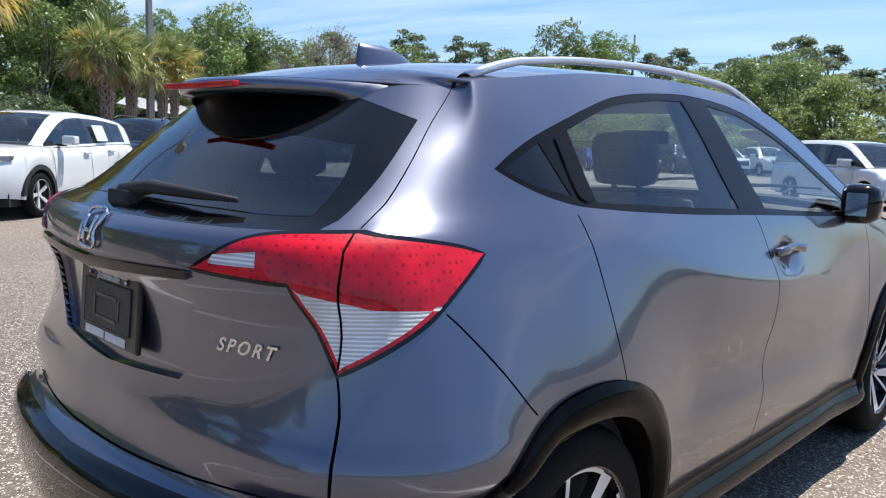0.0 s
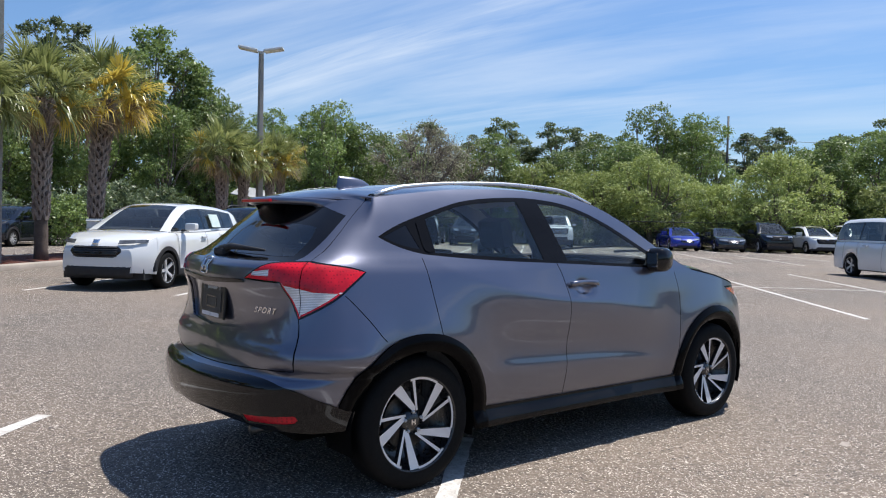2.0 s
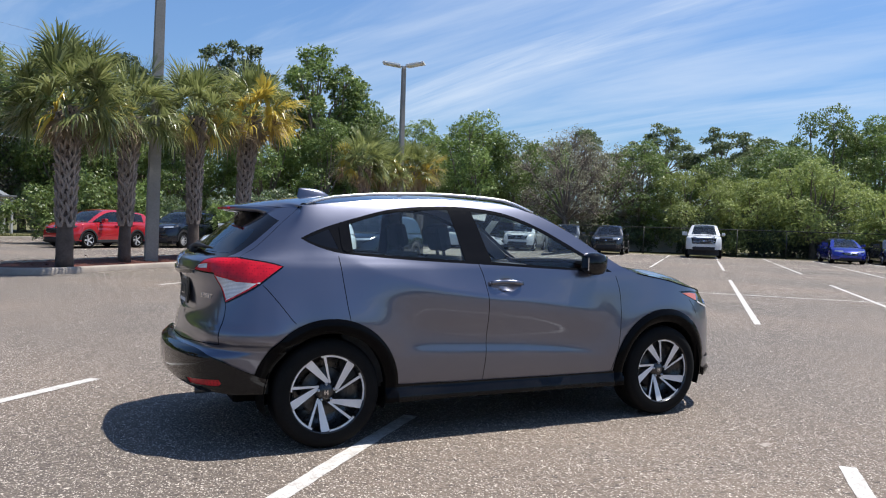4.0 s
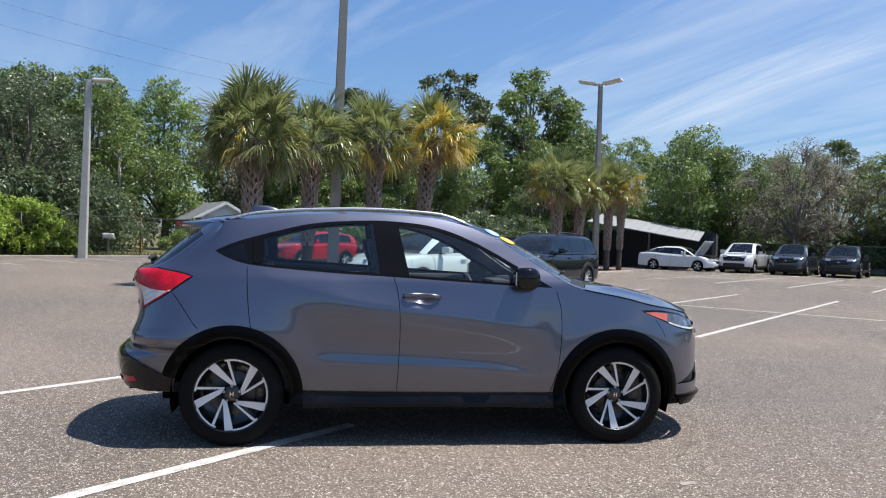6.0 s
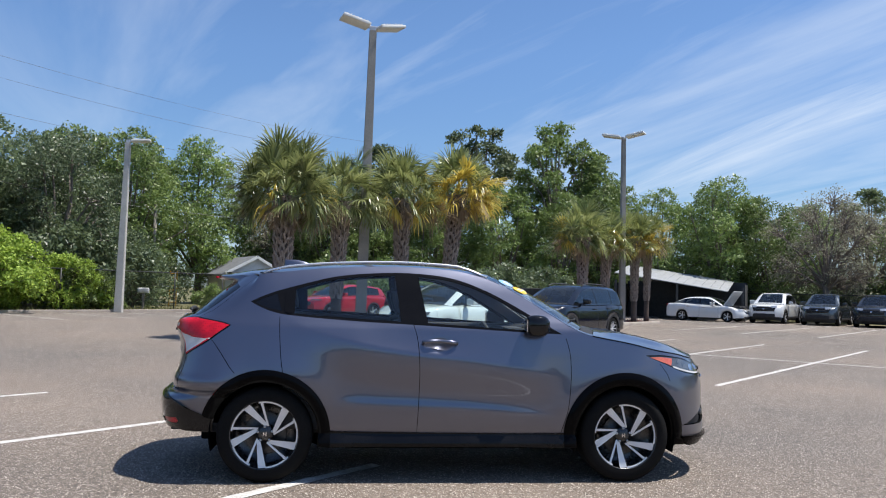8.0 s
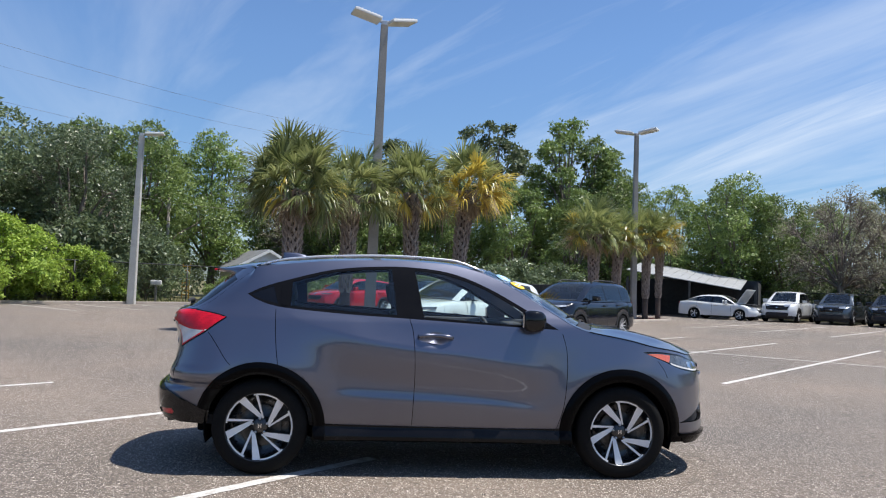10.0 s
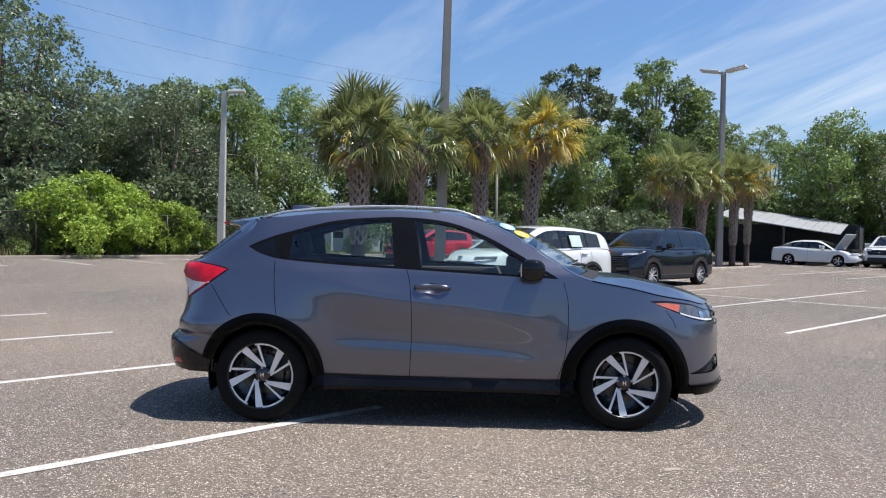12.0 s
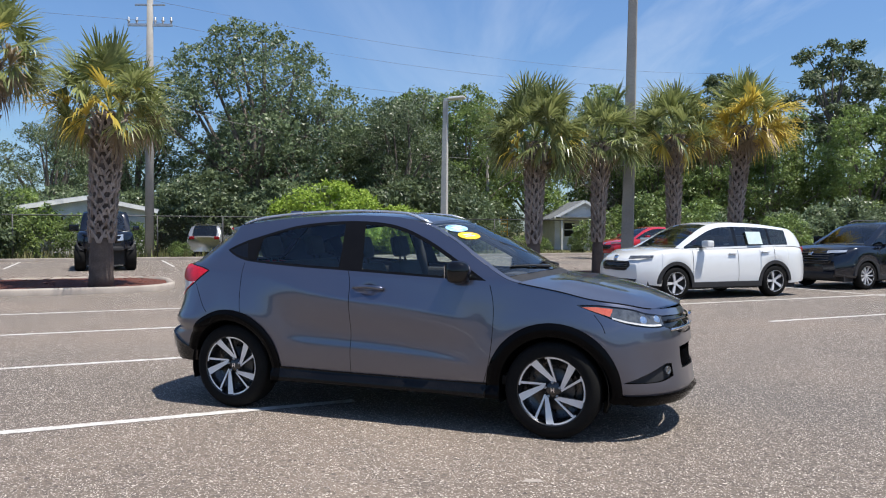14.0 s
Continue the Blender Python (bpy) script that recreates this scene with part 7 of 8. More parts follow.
def fan_leaf(out, base, az, elev, petiole, blade, rnd, droop):
    """One fan-shaped frond: a stalk, then narrow blades that spread and droop at the tips."""
    verts, faces = out
    d = Vector((math.cos(az) * math.cos(elev), math.sin(az) * math.cos(elev), math.sin(elev)))
    side = Vector((-math.sin(az), math.cos(az), 0))
    up = d.cross(side) * -1
    tip = base + d * petiole - Vector((0, 0, 0.18 * petiole * (1 - abs(elev))))
    n = len(verts)
    verts += [base + side * 0.025, base - side * 0.025, tip - side * 0.012, tip + side * 0.012]
    faces.append((n, n + 1, n + 2, n + 3))
    d2 = (d - Vector((0, 0, 0.12))).normalized()
    up2 = side.cross(d2) * -1
    count = rnd.randint(26, 32)
    roll = rnd.uniform(-1.3, 1.3)
    for k in range(count):
        a = radians(-112 + 224 * k / (count - 1)) + rnd.uniform(-0.03, 0.03)
        ln = blade * (1.0 - 0.30 * abs(a) / 1.95) * rnd.uniform(0.80, 1.1)
        fold = rnd.uniform(-0.10, 0.10)
        g = (d2 * math.cos(a) + side * math.sin(a) * math.cos(roll) + up2 * (fold + math.sin(a) * math.sin(roll))).normalized()
        w = g.cross(up2).normalized() * 0.024 * blade / 0.8
        mid = tip + g * ln * 0.5
        end = tip + g * ln - Vector((0, 0, droop * ln * rnd.uniform(0.15, 0.85)))
        n = len(verts)
        far = tip + g * ln * 0.8 - Vector((0, 0, droop * ln * 0.12))
        verts += [tip, mid + w, mid - w, far + w * 0.55, far - w * 0.55, end]
        faces += [(n, n + 1, n + 2), (n + 1, n + 3, n + 4, n + 2), (n + 3, n + 5, n + 4)]


def palm(x, y, height, crown, seed, label, lean=(0.0, 0.0), gold=0.08, leaves=58, girth=0.21):
    """A cabbage palm: trunk wrapped in crossed leaf bases, green fan fronds, some yellow, and a skirt of dry ones."""
    rnd = random.Random(seed)
    t = thing("palm_tree", label, "palm tree", pose(x, y, 0.08), group="palms")
    trunk_top = Vector((lean[0], lean[1], height - crown * 0.92))
    axis = lambda q: Vector((lean[0] * q * q, lean[1] * q * q, trunk_top.z * q))
    pts = [axis(i / 12) for i in range(13)]
    part("trunk", tube_mesh("trunk", pts, [girth * (1.12 if i == 0 else 0.92 + 0.10 * math.sin(i)) for i in range(13)], PALM_BARK, 14), None, t)
    verts, faces = [], []
    start = 0.26
    rows = int((trunk_top.z * (1 - start)) / 0.125)
    for i in range(rows):
        q = start + (1 - start) * i / rows
        c = axis(q)
        for k in range(6):
            a = i * 0.5236 + k * 2 * math.pi / 6 + rnd.uniform(-0.08, 0.08)
            ln = rnd.uniform(0.24, 0.34)
            flare = 0.07 + 0.10 * smooth01((q - start) / (1 - start)) * rnd.uniform(0.6, 1.3)
            for s in (-1, 1):
                a2 = a + s * rnd.uniform(0.42, 0.62)
                o, sd = Vector((math.cos(a), math.sin(a), 0)), Vector((-math.sin(a), math.cos(a), 0))
                o2, sd2 = Vector((math.cos(a2), math.sin(a2), 0)), Vector((-math.sin(a2), math.cos(a2), 0))
                b = c + o * (girth + 0.012)
                e = axis(min(q + ln / trunk_top.z, 1)) + o2 * (girth + flare)
                n = len(verts)
                verts += [b - sd * 0.045, b + sd * 0.045, e + sd2 * 0.014, e - sd2 * 0.014, b - o * 0.06 - sd * 0.03, b - o * 0.06 + sd * 0.03, e - o2 * 0.045 + sd2 * 0.02, e - o2 * 0.045 - sd2 * 0.02]
                faces += [(n, n + 1, n + 2, n + 3), (n + 1, n + 5, n + 6, n + 2), (n, n + 3, n + 7, n + 4), (n + 3, n + 2, n + 6, n + 7)]
    tagged(part("leaf_base", mesh_of("leaf_base", verts, faces, BOOT), None, t, "crossed grey-brown cut leaf bases"), kind="stuff")
    sets = {"palm": ([], []), "gold": ([], []), "dry": ([], [])}
    for i in range(leaves):
        az = i * 2.39996 + rnd.uniform(-0.25, 0.25)
        q = (i + 0.5) / leaves
        elev = math.asin(max(-0.34, 0.98 - 1.28 * q)) + rnd.uniform(-0.18, 0.18)
        kind = "palm"
        if rnd.random() < gold * (1.7 if q > 0.45 else 0.5) and q > 0.25:
            kind = "gold"
        if q > 0.955:
            kind = "dry"
        size = crown * rnd.uniform(0.88, 1.1)
        fan_leaf(sets[kind], trunk_top + Vector((0, 0, crown * 0.10 * (1 - q))), az, elev, size * rnd.uniform(0.46, 0.64), size * 0.54, rnd, 0.16 + 0.44 * q)
    for i in range(6):
        fan_leaf(sets["dry"], trunk_top - Vector((0, 0, 0.12)), rnd.uniform(0, 6.3), radians(rnd.uniform(-60, -30)), crown * 0.34, crown * 0.34, rnd, 0.9)
    for key, (v, f) in sets.items():
        if f:
            tagged(part("fronds", mesh_of("fronds", v, f, LEAF[key]), None, t, {"palm": "green fan fronds", "gold": "yellow fading fronds", "dry": "brown dry fronds"}[key]), kind="stuff")


BED = "cabbage palm with crossed leaf bases in the mulch bed"
palm(-2.72, 14.6, 5.32, 1.68, 11, "broad green " + BED, (0.05, 0), 0.04, 64, 0.19)
palm(-1.30, 16.6, 5.25, 1.45, 12, "slimmer " + BED, (0.1, 0), 0.05, 50, 0.16)
palm(0.70, 18.4, 5.75, 1.60, 13, BED, (0.0, 0), 0.06, 56, 0.17)
palm(2.42, 20.0, 6.28, 1.75, 14, "yellow-fronded " + BED, (0.30, 0.1), 0.52, 54, 0.19)
palm(9.75, 28.4, 5.6, 1.75, 15, "low spreading cabbage palm in the mulch bed", (0.0, 0), 0.05, 52, 0.19)
palm(11.2, 29.6, 5.2, 1.45, 16, "low " + BED, (0.15, 0), 0.12, 46, 0.16)
palm(13.1, 30.7, 5.5, 1.55, 17, "low yellowish " + BED, (0.05, 0), 0.25, 52, 0.14)
palm(14.1, 31.6, 5.6, 1.45, 18, "slender low yellowish cabbage palm in the bed", (0.1, 0), 0.2, 46, 0.125)
palm(-10.98, 7.50, 5.45, 1.62, 19, "yellow-edged " + BED, (0.25, 0.05), 0.22, 52, 0.26)
palm(-14.9, 7.6, 7.2, 1.85, 20, "tall " + BED, (0.25, 0), 0.12, 48, 0.25)
palm(-20.0, 10.0, 5.4, 1.5, 21, "dry yellowed palm behind the bed", (0, 0), 0.5, 46, 0.2)


# ---- broad-leaved trees ----
def unit_rows(a):
    return a / np.maximum(np.linalg.norm(a, axis=1, keepdims=True), 1e-6)


def leaf_sprays(rs, centres, outward, spray, leaves, size):
    """Many small pointed leaves on flat drooping sprays; centres and outward are rows of points and directions."""
    n = len(centres)
    up = np.array((0.0, 0.0, 1.0))
    face = unit_rows(outward * 0.55 + up * 0.55 + rs.normal(0, 0.32, (n, 3)))
    a0 = unit_rows(np.cross(face, rs.normal(0, 1, (n, 3))))
    b0 = np.cross(face, a0)
    pick = np.repeat(np.arange(n), leaves)
    m = len(pick)
    t, r = rs.uniform(0, 2 * math.pi, m), np.sqrt(rs.uniform(0.02, 1, m))
    rad = (spray * rs.uniform(0.6, 1.35, n))[pick]
    flat_way = a0[pick] * np.cos(t)[:, None] + b0[pick] * np.sin(t)[:, None]
    p = centres[pick] + flat_way * (r * rad)[:, None] + face[pick] * (rs.normal(0, 0.16, m) * rad)[:, None]
    p[:, 2] -= 0.22 * r * r * rad
    way = unit_rows(flat_way * 0.7 + rs.normal(0, 0.55, (m, 3)))
    wide = unit_rows(np.cross(way, face[pick] + rs.normal(0, 0.55, (m, 3))))
    ln = size * rs.uniform(0.65, 1.35, m)
    tri = np.empty((m, 3, 3))
    tri[:, 0] = p - wide * (ln * 0.36)[:, None]
    tri[:, 1] = p + wide * (ln * 0.36)[:, None]
    tri[:, 2] = p + way * ln[:, None]
    return tri.reshape(-1, 3)


def tree_meshes(seed, height, width, bottom, lobes, sprays, leaves, size, mat, trunk=0.25, flat=0.8, spray=0.42, lobe=(0.26, 0.44), twigs=0, hollow=0.0):
    """Trunk with limbs, and a crown of billowing lobes, each covered with sprays of small leaves."""
    rs = np.random.RandomState(seed)
    fork = bottom + (height - bottom) * 0.12
    wob = lambda q: rs.uniform(-q, q)
    groups = [tube([(0, 0, -0.2), (wob(.12), wob(.12), fork * 0.5), (wob(.25), wob(.25), fork)], [trunk * 1.3, trunk, trunk * 0.85], 9)]
    points, ways = [], []
    for k in range(lobes):
        a, h = k * 2.39996 + wob(0.5), (k + 0.5) / lobes
        ring = math.sin(math.pi * (0.16 + 0.80 * h)) ** 0.65
        size_k = width * rs.uniform(*lobe) * (0.75 + 0.25 * ring)
        out = max(0.0, width * ring * rs.uniform(0.45, 1.05) - size_k * 0.55)
        c = np.array((math.cos(a) * out, math.sin(a) * out, bottom + size_k * flat * 0.5 + (height - bottom - size_k * flat * 1.35) * h))
        n = int(sprays * (size_k / width / 0.34) ** 1.7) + 3
        d = unit_rows(rs.normal(0, 1, (n, 3)) + np.array((math.cos(a) * 0.40, math.sin(a) * 0.40, 0.35)))
        depth = np.where(rs.uniform(0, 1, n) < 0.22 * (1 - hollow), rs.uniform(0.35, 0.75, n), rs.uniform(0.80, 1.10, n))
        p = c + d * np.array((1, 1, flat)) * (size_k * depth)[:, None]
        points.append(p), ways.append(d)
        c = Vector(c)
        b = Vector((c.x * 0.10, c.y * 0.10, fork + (c.z - fork) * 0.15 - 0.3))
        mid = b.lerp(c, 0.55) + Vector((wob(.4), wob(.4), 0.3))
        groups.append(tube([b, mid, c], [trunk * 0.42, trunk * 0.25, trunk * 0.12], 6, False))
        for q in p[::max(1, len(p) // (3 + twigs))]:
            q = Vector(q)
            joint = mid.lerp(c, rs.uniform(0.5, 1.0))
            groups.append(tube([joint, joint.lerp(q, 0.6) + Vector((wob(.15), wob(.15), 0.1)), q], [trunk * 0.10, trunk * 0.06, trunk * 0.02], 4, False))
    points, ways = np.concatenate(points), np.concatenate(ways)
    points[:, 2] = np.maximum(points[:, 2], 0.15)
    verts = leaf_sprays(rs, points, ways, spray, leaves, size)
    v, f = joined(*groups)
    crown = bpy.data.meshes.new("crown")
    count = len(verts) // 3
    crown.from_pydata(verts.tolist(), [], np.arange(3 * count).reshape(-1, 3).tolist())
    crown.materials.append(mat)
    return mesh_of("trunk", v, f, BARK, True), crown


KINDS = {
    "live_oak": ("broad dark grey-green live oak", [tree_meshes(s, 12, 6.2, 1.4, 24, 62, 26, 0.17, LEAF["oak"], 0.42, 0.75, 0.46, (0.20, 0.36)) for s in (31, 32, 33)]),
    "broadleaf_tree": ("dense mid-green broad-leaved tree", [tree_meshes(s, 11, 4.4, 0.8, 18, 58, 24, 0.17, LEAF["green"], 0.26, 0.9, 0.42, (0.22, 0.40)) for s in (41, 42, 43, 44)]),
    "clumped_tree": ("tall tree with separate dark green leaf clumps", [tree_meshes(45, 14, 3.7, 5.0, 22, 42, 24, 0.20, LEAF["green"], 0.26, 0.8, 0.40, (0.16, 0.30), 2)]),
    "feathery_tree": ("low wide tree with a yellow-green feathery crown", [tree_meshes(s, 6.6, 4.6, 0.7, 24, 52, 22, 0.15, LEAF["feathery"], 0.2, 0.6, 0.40, (0.20, 0.34)) for s in (47, 48)]),
    "bare_tree": ("grey sparse half-bare tree with fine twigs", [tree_meshes(51, 9.5, 4.6, 1.6, 22, 44, 9, 0.12, LEAF["grey"], 0.24, 0.9, 0.38, (0.22, 0.36), 24)]),
    "pine_tree": ("tall thin pine with an open flat crown", [tree_meshes(s, 15, 3.3, 8.0, 16, 24, 18, 0.26, LEAF["pine"], 0.20, 0.45, 0.42, (0.18, 0.34), 1) for s in (61, 62)]),
    "shrub": ("rounded green leafy shrub by the fence", [tree_meshes(s, 2.6, 1.9, 0.1, 9, 30, 22, 0.12, LEAF["green"], 0.06, 0.8, 0.26) for s in (71, 72)]),
    "dark_shrub": ("dense dark green undergrowth shrub", [tree_meshes(s, 3.6, 2.8, 0.1, 10, 34, 20, 0.17, LEAF["oak"], 0.08, 0.8, 0.34) for s in (75, 76)]),
    "vine_mound": ("bright yellow-green mound of vines over shrubs", [tree_meshes(81, 4.2, 3.6, 0.1, 22, 60, 24, 0.15, LEAF["bright"], 0.1, 0.8, 0.30, (0.18, 0.32))]),
}
PLANTS = random.Random(99)


def plant(kind, x, y, height=None, spread_=None, label=""):
    text, shapes = KINDS[kind]
    tr, cr = shapes[PLANTS.randrange(len(shapes))]
    top = max(v.co.z for v in cr.vertices)
    h = (height or top) / top
    w = h if spread_ is None else spread_
    t = thing("shrub" if kind in ("shrub", "dark_shrub") else kind, label or text, "shrub" if "shrub" in kind or "vine" in kind else "tree", pose(x, y, -0.03, 0, 0, PLANTS.uniform(0, 360)), group=kind.replace("_", " ") + "s")
    t.scale = (w, w, h)
    part("trunk", tr, None, t)
    tagged(part("crown", cr, None, t), kind="stuff")
    return t


# beyond the fence
for x, y, h in ((-26.0, 35.5, 14.8), (-17.5, 38.5, 9.6), (-34.5, 27.5, 8.0), (-41, 21, 8.5), (-21.5, 44, 11.2), (-30, 43, 10.5), (-40, 36, 9.5), (-52, 22, 11), (-50, 8, 10), (-24.5, 39.5, 10.5), (-20.0, 46.5, 11.6), (-20.5, 41.5, 9.0), (-28.5, 39.0, 11.0), (-33.5, 33.0, 10.5)):
    plant("live_oak", x, y, h)
for x, y, h in ((-16.6, 48.5, 12.6), (-13.8, 58.5, 14.0), (-17.5, 55.0, 13.0), (-21.0, 51.0, 13.0), (-2.6, 56.5, 9.6), (0.5, 57.0, 9.2), (5.0, 54.0, 9.4), (10.5, 51.5, 10.0), (-1.5, 62.0, 13.5), (-8.5, 62.5, 14.6), (-3.0, 58.5, 12.4), (3.0, 59.5, 12.6), (7.5, 62.0, 11.5), (-7, 63, 12.5),
                (14.5, 50.0, 9.4), (18.0, 52.5, 11.4), (21.8, 48.8, 9.8), (25.4, 46.4, 10.6), (28.6, 45.4, 9.0), (13.5, 58.0, 12.0), (20.5, 58.5, 12.0), (27.5, 52.5, 10.5), (33.0, 48.5, 9.0)):
    plant("broadleaf_tree", x, y, h)
plant("clumped_tree", 15.2, 54.4, 15.8)
plant("clumped_tree", 17.6, 55.6, 14.6)
plant("pine_tree", 8.9, 55.5, 15.6)
plant("pine_tree", 1.2, 57.5, 13.8)
plant("pine_tree", 10.6, 58.5, 14.2)
plant("bare_tree", 29.7, 40.4, 9.2)
plant("bare_tree", 33.2, 41.3, 8.4)
plant("bare_tree", -5.6, 61.0, 10.5)
for x, y, h in ((43.4, 30.6, 7.0), (47.6, 23.2, 6.9), (54.5, 16.0, 7.0), (38.6, 37.6, 6.4), (40.6, 33.4, 5.6), (45.2, 26.0, 4.6)):
    plant("feathery_tree", x, y, h)
for x, y, h in ((36.5, 40.5, 8.6), (42.0, 38.5, 7.6), (46.0, 35.0, 8.4), (52.5, 22.0, 8.2), (56.5, 19.5, 9.0), (57, 11, 7.5), (59, 5, 7.8), (60, -2, 8), (61, 24, 9.5), (50.5, 38.5, 9.0), (63.0, 30.0, 9.0)):
    plant("broadleaf_tree", x, y, h, h / 9.2)
for x, y, h in ((81, 59, 18.2), (86, 55, 17.0), (76, 63, 14)):
    plant("broadleaf_tree", x, y, h, 1.5)
for k in range(40):
    a = radians(-12 + 1.9 * k)
    d = PLANTS.uniform(118, 150)
    plant("pine_tree", -3 + d * math.cos(a), -3 + d * math.sin(a), PLANTS.uniform(13, 19), 1.5)
# undergrowth that closes the view under the crowns
for k in range(44):
    u = -34 + 80 * k / 43
    x, y = stall(u + PLANTS.uniform(-0.8, 0.8), 40.5 + PLANTS.uniform(-1.6, 5.0))
    if not (-14.5 < x < -4.5 and 42 < y < 57):
        plant("dark_shrub", x, y, PLANTS.uniform(3.0, 5.2))
for k in range(30):
    x, y = stall(54.0 + PLANTS.uniform(-1.5, 3.5), 26 - 62 * k / 29)
    plant("dark_shrub", x, y, PLANTS.uniform(2.6, 4.4))
# shrubs and vines along the fence
plant("vine_mound", -17.4, 29.9, 4.3)
plant("vine_mound", -14.9, 32.4, 3.0)
for x, y, h, kind in ((-14.0, 32.9, 2.5, "shrub"), (-13.0, 33.8, 1.2, "shrub"), (-22.6, 24.0, 0.95, "shrub"), (-26.4, 21.9, 2.3, "shrub"), (-28.2, 20.2, 2.6, "shrub"), (-24.9, 23.2, 1.9, "shrub"), (-19.6, 27.4, 1.2, "shrub"), (-9.0, 39.2, 1.7, "shrub"), (-6.4, 41.0, 1.5, "shrub"), (-30.5, 20.6, 4.0, "shrub"),
                      (-30.0, 19.0, 4.0, "dark_shrub"), (-25.0, 29.5, 5.0, "dark_shrub"), (-20.5, 30.5, 4.6, "dark_shrub"), (4.5, 33.5, 2.4, "shrub"), (6.0, 36.0, 3.0, "dark_shrub"), (8.0, 37.5, 3.4, "dark_shrub"), (2.0, 35.5, 2.6, "dark_shrub"), (-1.5, 34.5, 3.6, "shrub"), (10.5, 38.5, 3.2, "dark_shrub"),
                      (-16.0, 37.0, 5.2, "dark_shrub"), (0.5, 36.5, 3.4, "shrub"), (-3.2, 33.8, 3.0, "shrub")):
    plant(kind, x, y, h)
# unseen woods, added far behind the camera for a dark band in reflections
for k in range(16):
    a = radians(195 + 9.5 * k)
    plant("dark_shrub", 62 * math.cos(a), -6 + 62 * math.sin(a), PLANTS.uniform(4.2, 5.2), 3.2, "unseen dark green tree added behind the camera for reflections")

# tall dry grass along the fence
verts, faces = [], []
gr = random.Random(4)
for _ in range(5200):
    u, v = gr.uniform(-30, 28), 32.2 + abs(gr.gauss(0, 1.6))
    x, y = stall(u, v)
    h, a = gr.uniform(0.12, 0.5) * (1.3 if u < 6 else 0.7), gr.uniform(0, 6.3)
    dx, dy = math.cos(a) * 0.03, math.sin(a) * 0.03
    n = len(verts)
    verts += [(x - dx, y - dy, -0.03), (x + dx, y + dy, -0.03), (x + gr.uniform(-.15, .15), y + gr.uniform(-.15, .15), h)]
    faces.append((n, n + 1, n + 2))
solid("grass", mesh_of("grass", verts, faces, BLADE), "tall dry grass blades along the fence", "grass", kind="stuff")


# ---- buildings ----
def gable_house(label, m, length, width, wall, ridge, wall_mat, roof_mat, porch=True):
    h = thing("house", label, "house", m)
    l, w = length / 2, width / 2
    vs = [(-l, -w, 0), (l, -w, 0), (l, w, 0), (-l, w, 0), (-l, -w, wall), (l, -w, wall), (l, w, wall), (-l, w, wall), (-l, 0, ridge), (l, 0, ridge)]
    body = part("wall", mesh_of("wall", vs, [(0, 1, 5, 4), (1, 2, 6, 9, 5), (2, 3, 7, 6), (3, 0, 4, 8, 7)], wall_mat), None, h)
    slope = (ridge - wall) / w
    for s in (-1, 1):
        o = 0.4
        vs = []
        for x in (-l - o, l + o):
            for y, z in ((0, ridge + 0.02), (s * (w + o), wall - o * slope + 0.02)):
                vs += [(x, y, z), (x, y, z + 0.12)]
        part("roof", mesh_of("roof", vs, [(1, 3, 7, 5), (0, 4, 6, 2), (2, 6, 7, 3), (0, 2, 3, 1), (4, 5, 7, 6), (0, 1, 5, 4)], roof_mat), None, h, "shingled roof slope")
    for s in (-1, 1):
        part("fascia", boxed(l + 0.36, min(0, s * (w + .4)), -0.1, l + 0.42, max(0, s * (w + .4)), 0.1), SIDING, h).matrix_basis = pose(0, 0, ridge, s * -math.degrees(math.atan(slope)), 0, 0) @ pose(0, 0, 0.02)
    for k in range(int(wall / 0.2)):
        part("siding_board", boxed(l + 0.002, -w, 0.2 * k, l + 0.02, w, 0.2 * k + 0.185), wall_mat, body)
    for y in (-w * 0.5, w * 0.45):
        win = part("window", boxed(l + 0.0, y - 0.45, 0.95, l + 0.06, y + 0.45, 2.05, 0.01), SIDING, h, "white framed window")
        for z in (1.0, 1.53):
            part("pane", boxed(l + 0.061, y - 0.39, z, l + 0.068, y + 0.39, z + 0.47), GLOSS_BLACK, win)
    if porch:
        for y in (-w * 0.9, 0.0, w * 0.9):
            part("porch_post", boxed(l + 1.5, y - 0.07, 0, l + 1.64, y + 0.07, wall - 0.05, 0.01), SIDING, h)
        part("porch_roof", boxed(l + 0.03, -w, wall - 0.06, l + 1.8, w, wall + 0.06, 0.02), roof_mat, h)
    return h


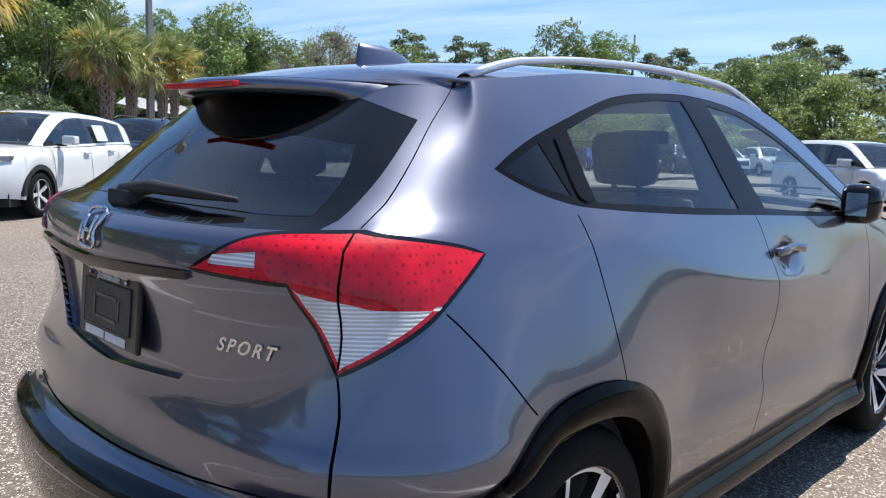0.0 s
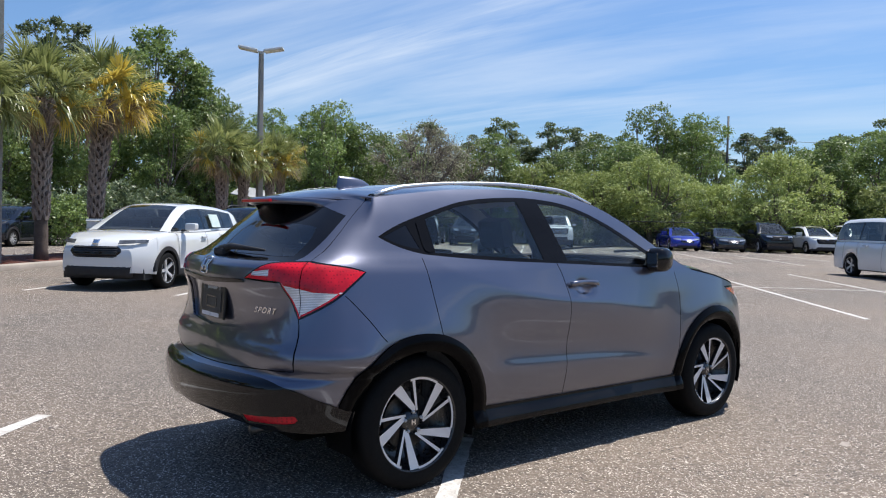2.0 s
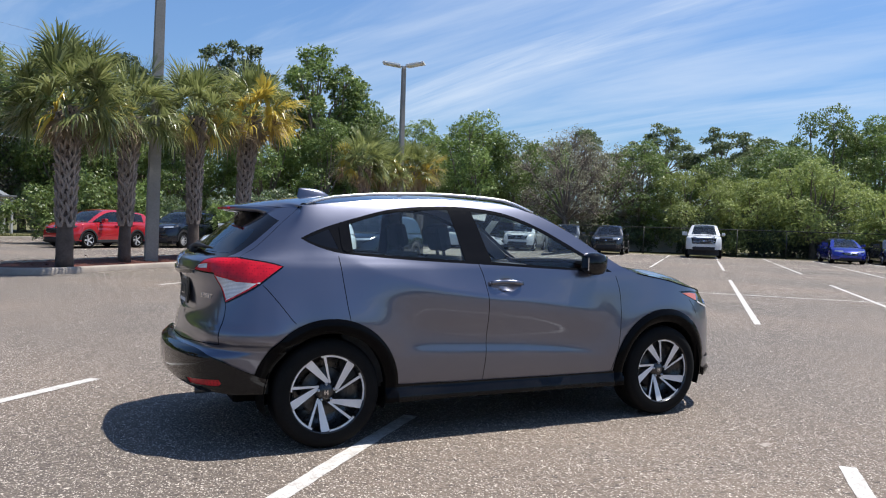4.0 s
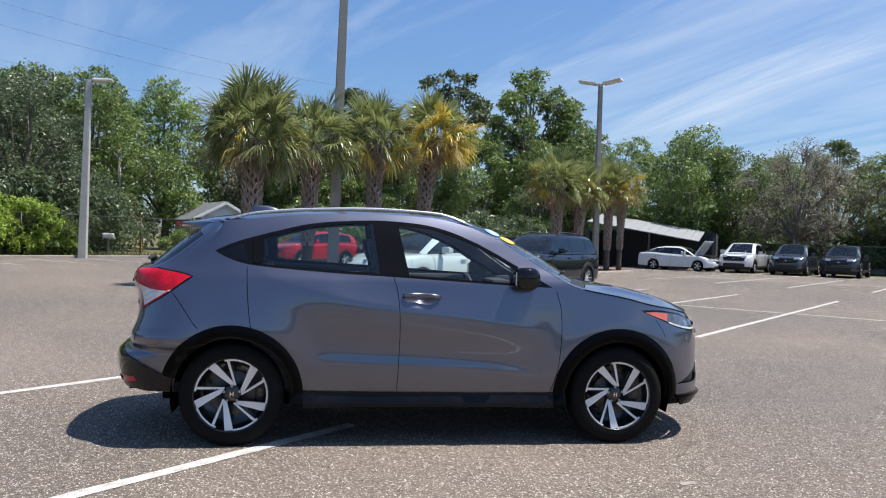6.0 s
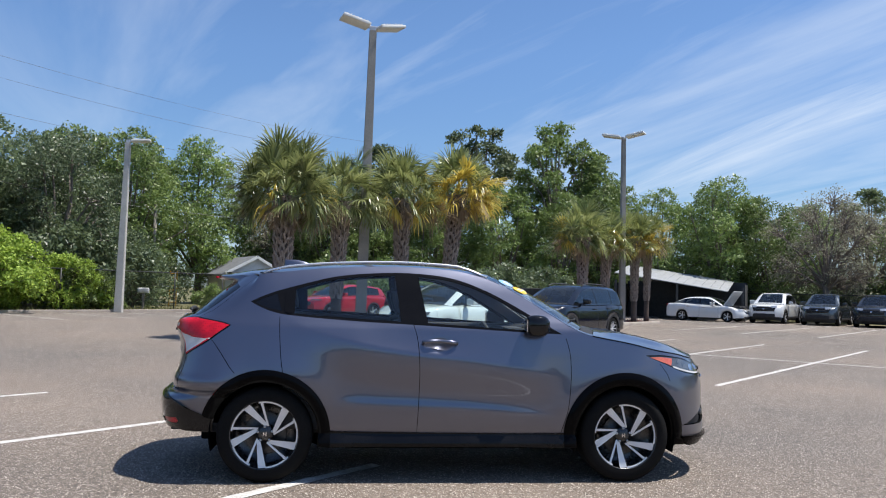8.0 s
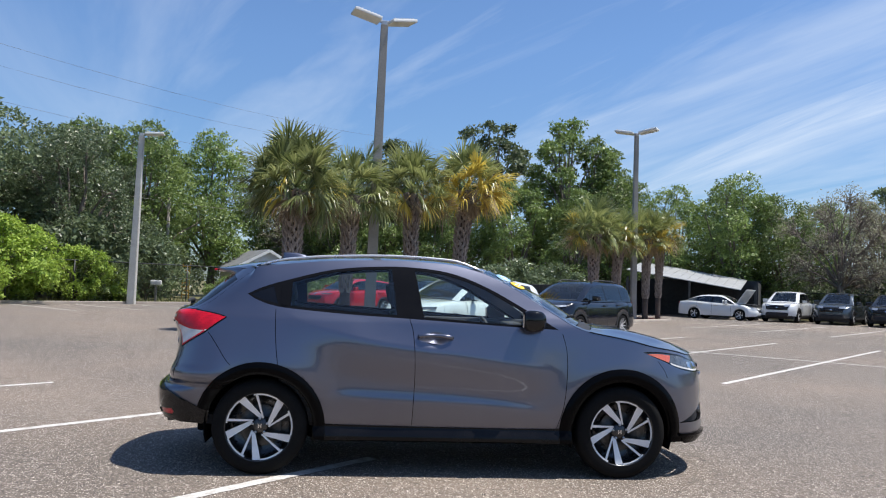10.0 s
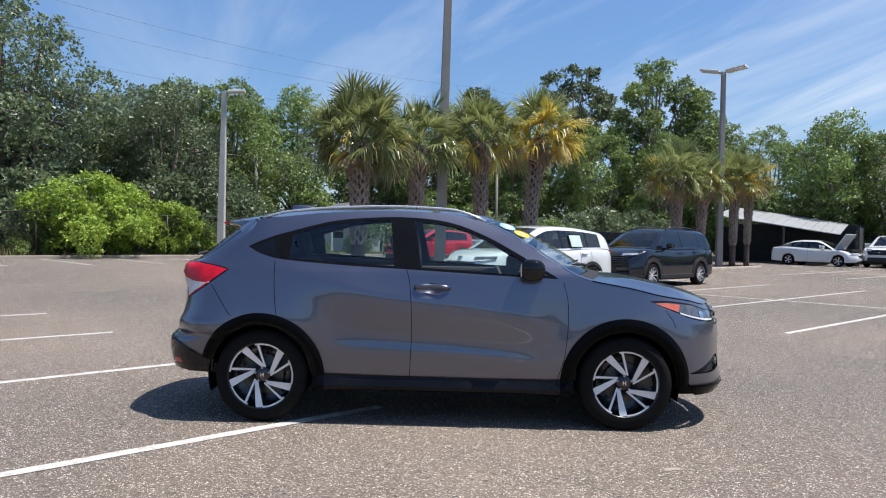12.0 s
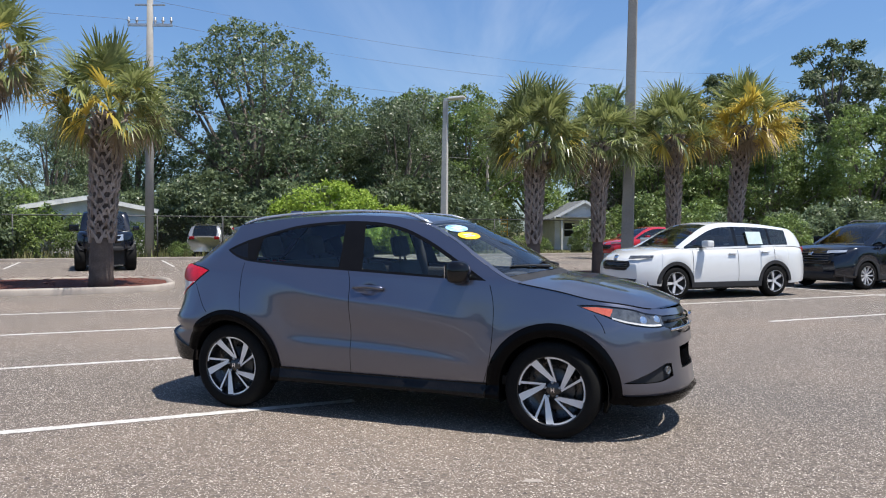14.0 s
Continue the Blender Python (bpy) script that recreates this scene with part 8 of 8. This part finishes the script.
gable_house("small white clapboard house with a grey gabled roof", pose(-9.3, 54.2, 0, 0, 0, -66), 5.4, 4.4, 2.4, 3.6, SIDING, SHINGLE)
gable_house("small house with a pale roof among the far trees", pose(55.5, 33.2, 0, 0, 0, -150), 8.0, 5.5, 2.3, 3.7, SIDING, SHEET_METAL, False)
gable_house("low house with a brown roof behind the trucks", pose(39.5, 43.5, 0, 0, 0, -130), 9.0, 7.0, 2.2, 3.6, SIDING, BROWN_ROOF, False)
gable_house("low white building with a pale metal roof", pose(-31.0, 25.2, 0, 0, 0, -30), 8.0, 6.0, 2.4, 2.95, SIDING, SHEET_METAL, False)
# open store with a sheet roof
st = thing("carport", "open dark store with a sloping pale sheet-metal roof", "shed", pose(21.0, 43.0, 0, 0, 0, -30))
part("back_wall", boxed(-4, 2.4, 0, 4, 2.5, 2.5), DARK_INSIDE, st)
for x in (-4, 4):
    part("side_wall", boxed(x - 0.05, -2.4, 0, x + 0.05, 2.4, 2.3), DARK_INSIDE, st)
for k in range(13):
    part("roof_sheet", boxed(-4.4 + 0.55 * k, -2.6, -0.03, -4.4 + 0.55 * k + 0.535, 2.6, 0.02), SHEET_METAL, st).matrix_basis = pose(0.4, 0, 2.62, 8, 9, 0)
for x in (-3.9, 0, 3.9):
    part("post", boxed(x - 0.06, -2.7, 0, x + 0.06, -2.58, 2.3 - 0.05 * x), BLACK_METAL, st)
bx = thing("storage_box", "dark flat-roofed storage container", "container", pose(9.5, 35.5, 0, 0, 0, -20))
part("body", boxed(-2.2, -1.1, 0, 2.2, 1.1, 1.7, 0.03), DARK_INSIDE, bx)
for k in range(20):
    part("rib", boxed(-2.1 + 0.21 * k, -1.14, 0.1, -2.0 + 0.21 * k, -1.101, 1.6), DARK_INSIDE, bx)
# small things by the fence
mb = thing("mailbox", "white mailbox on a wooden post", "mailbox", pose(-11.7, 35.0, 0))
part("post", boxed(-0.05, -0.05, -0.03, 0.05, 0.05, 0.95, 0.01), WOOD_POLE, mb)
part("box", boxed(-0.28, -0.14, 0.951, 0.28, 0.14, 1.22, 0.08), LAMP_WHITE, mb)
ld = thing("ladder", "yellow folding ladder leaning by the pole", "ladder", pose(-12.9, 46.6, 0, 14, 0, 15))
for x in (-0.22, 0.22):
    part("rail", boxed(x - 0.03, -0.02, 0, x + 0.03, 0.02, 2.4), YELLOW_PAINT, ld)
for k in range(8):
    part("rung", boxed(-0.189, -0.02, 0.25 + 0.28 * k, 0.189, 0.02, 0.29 + 0.28 * k), YELLOW_PAINT, ld)
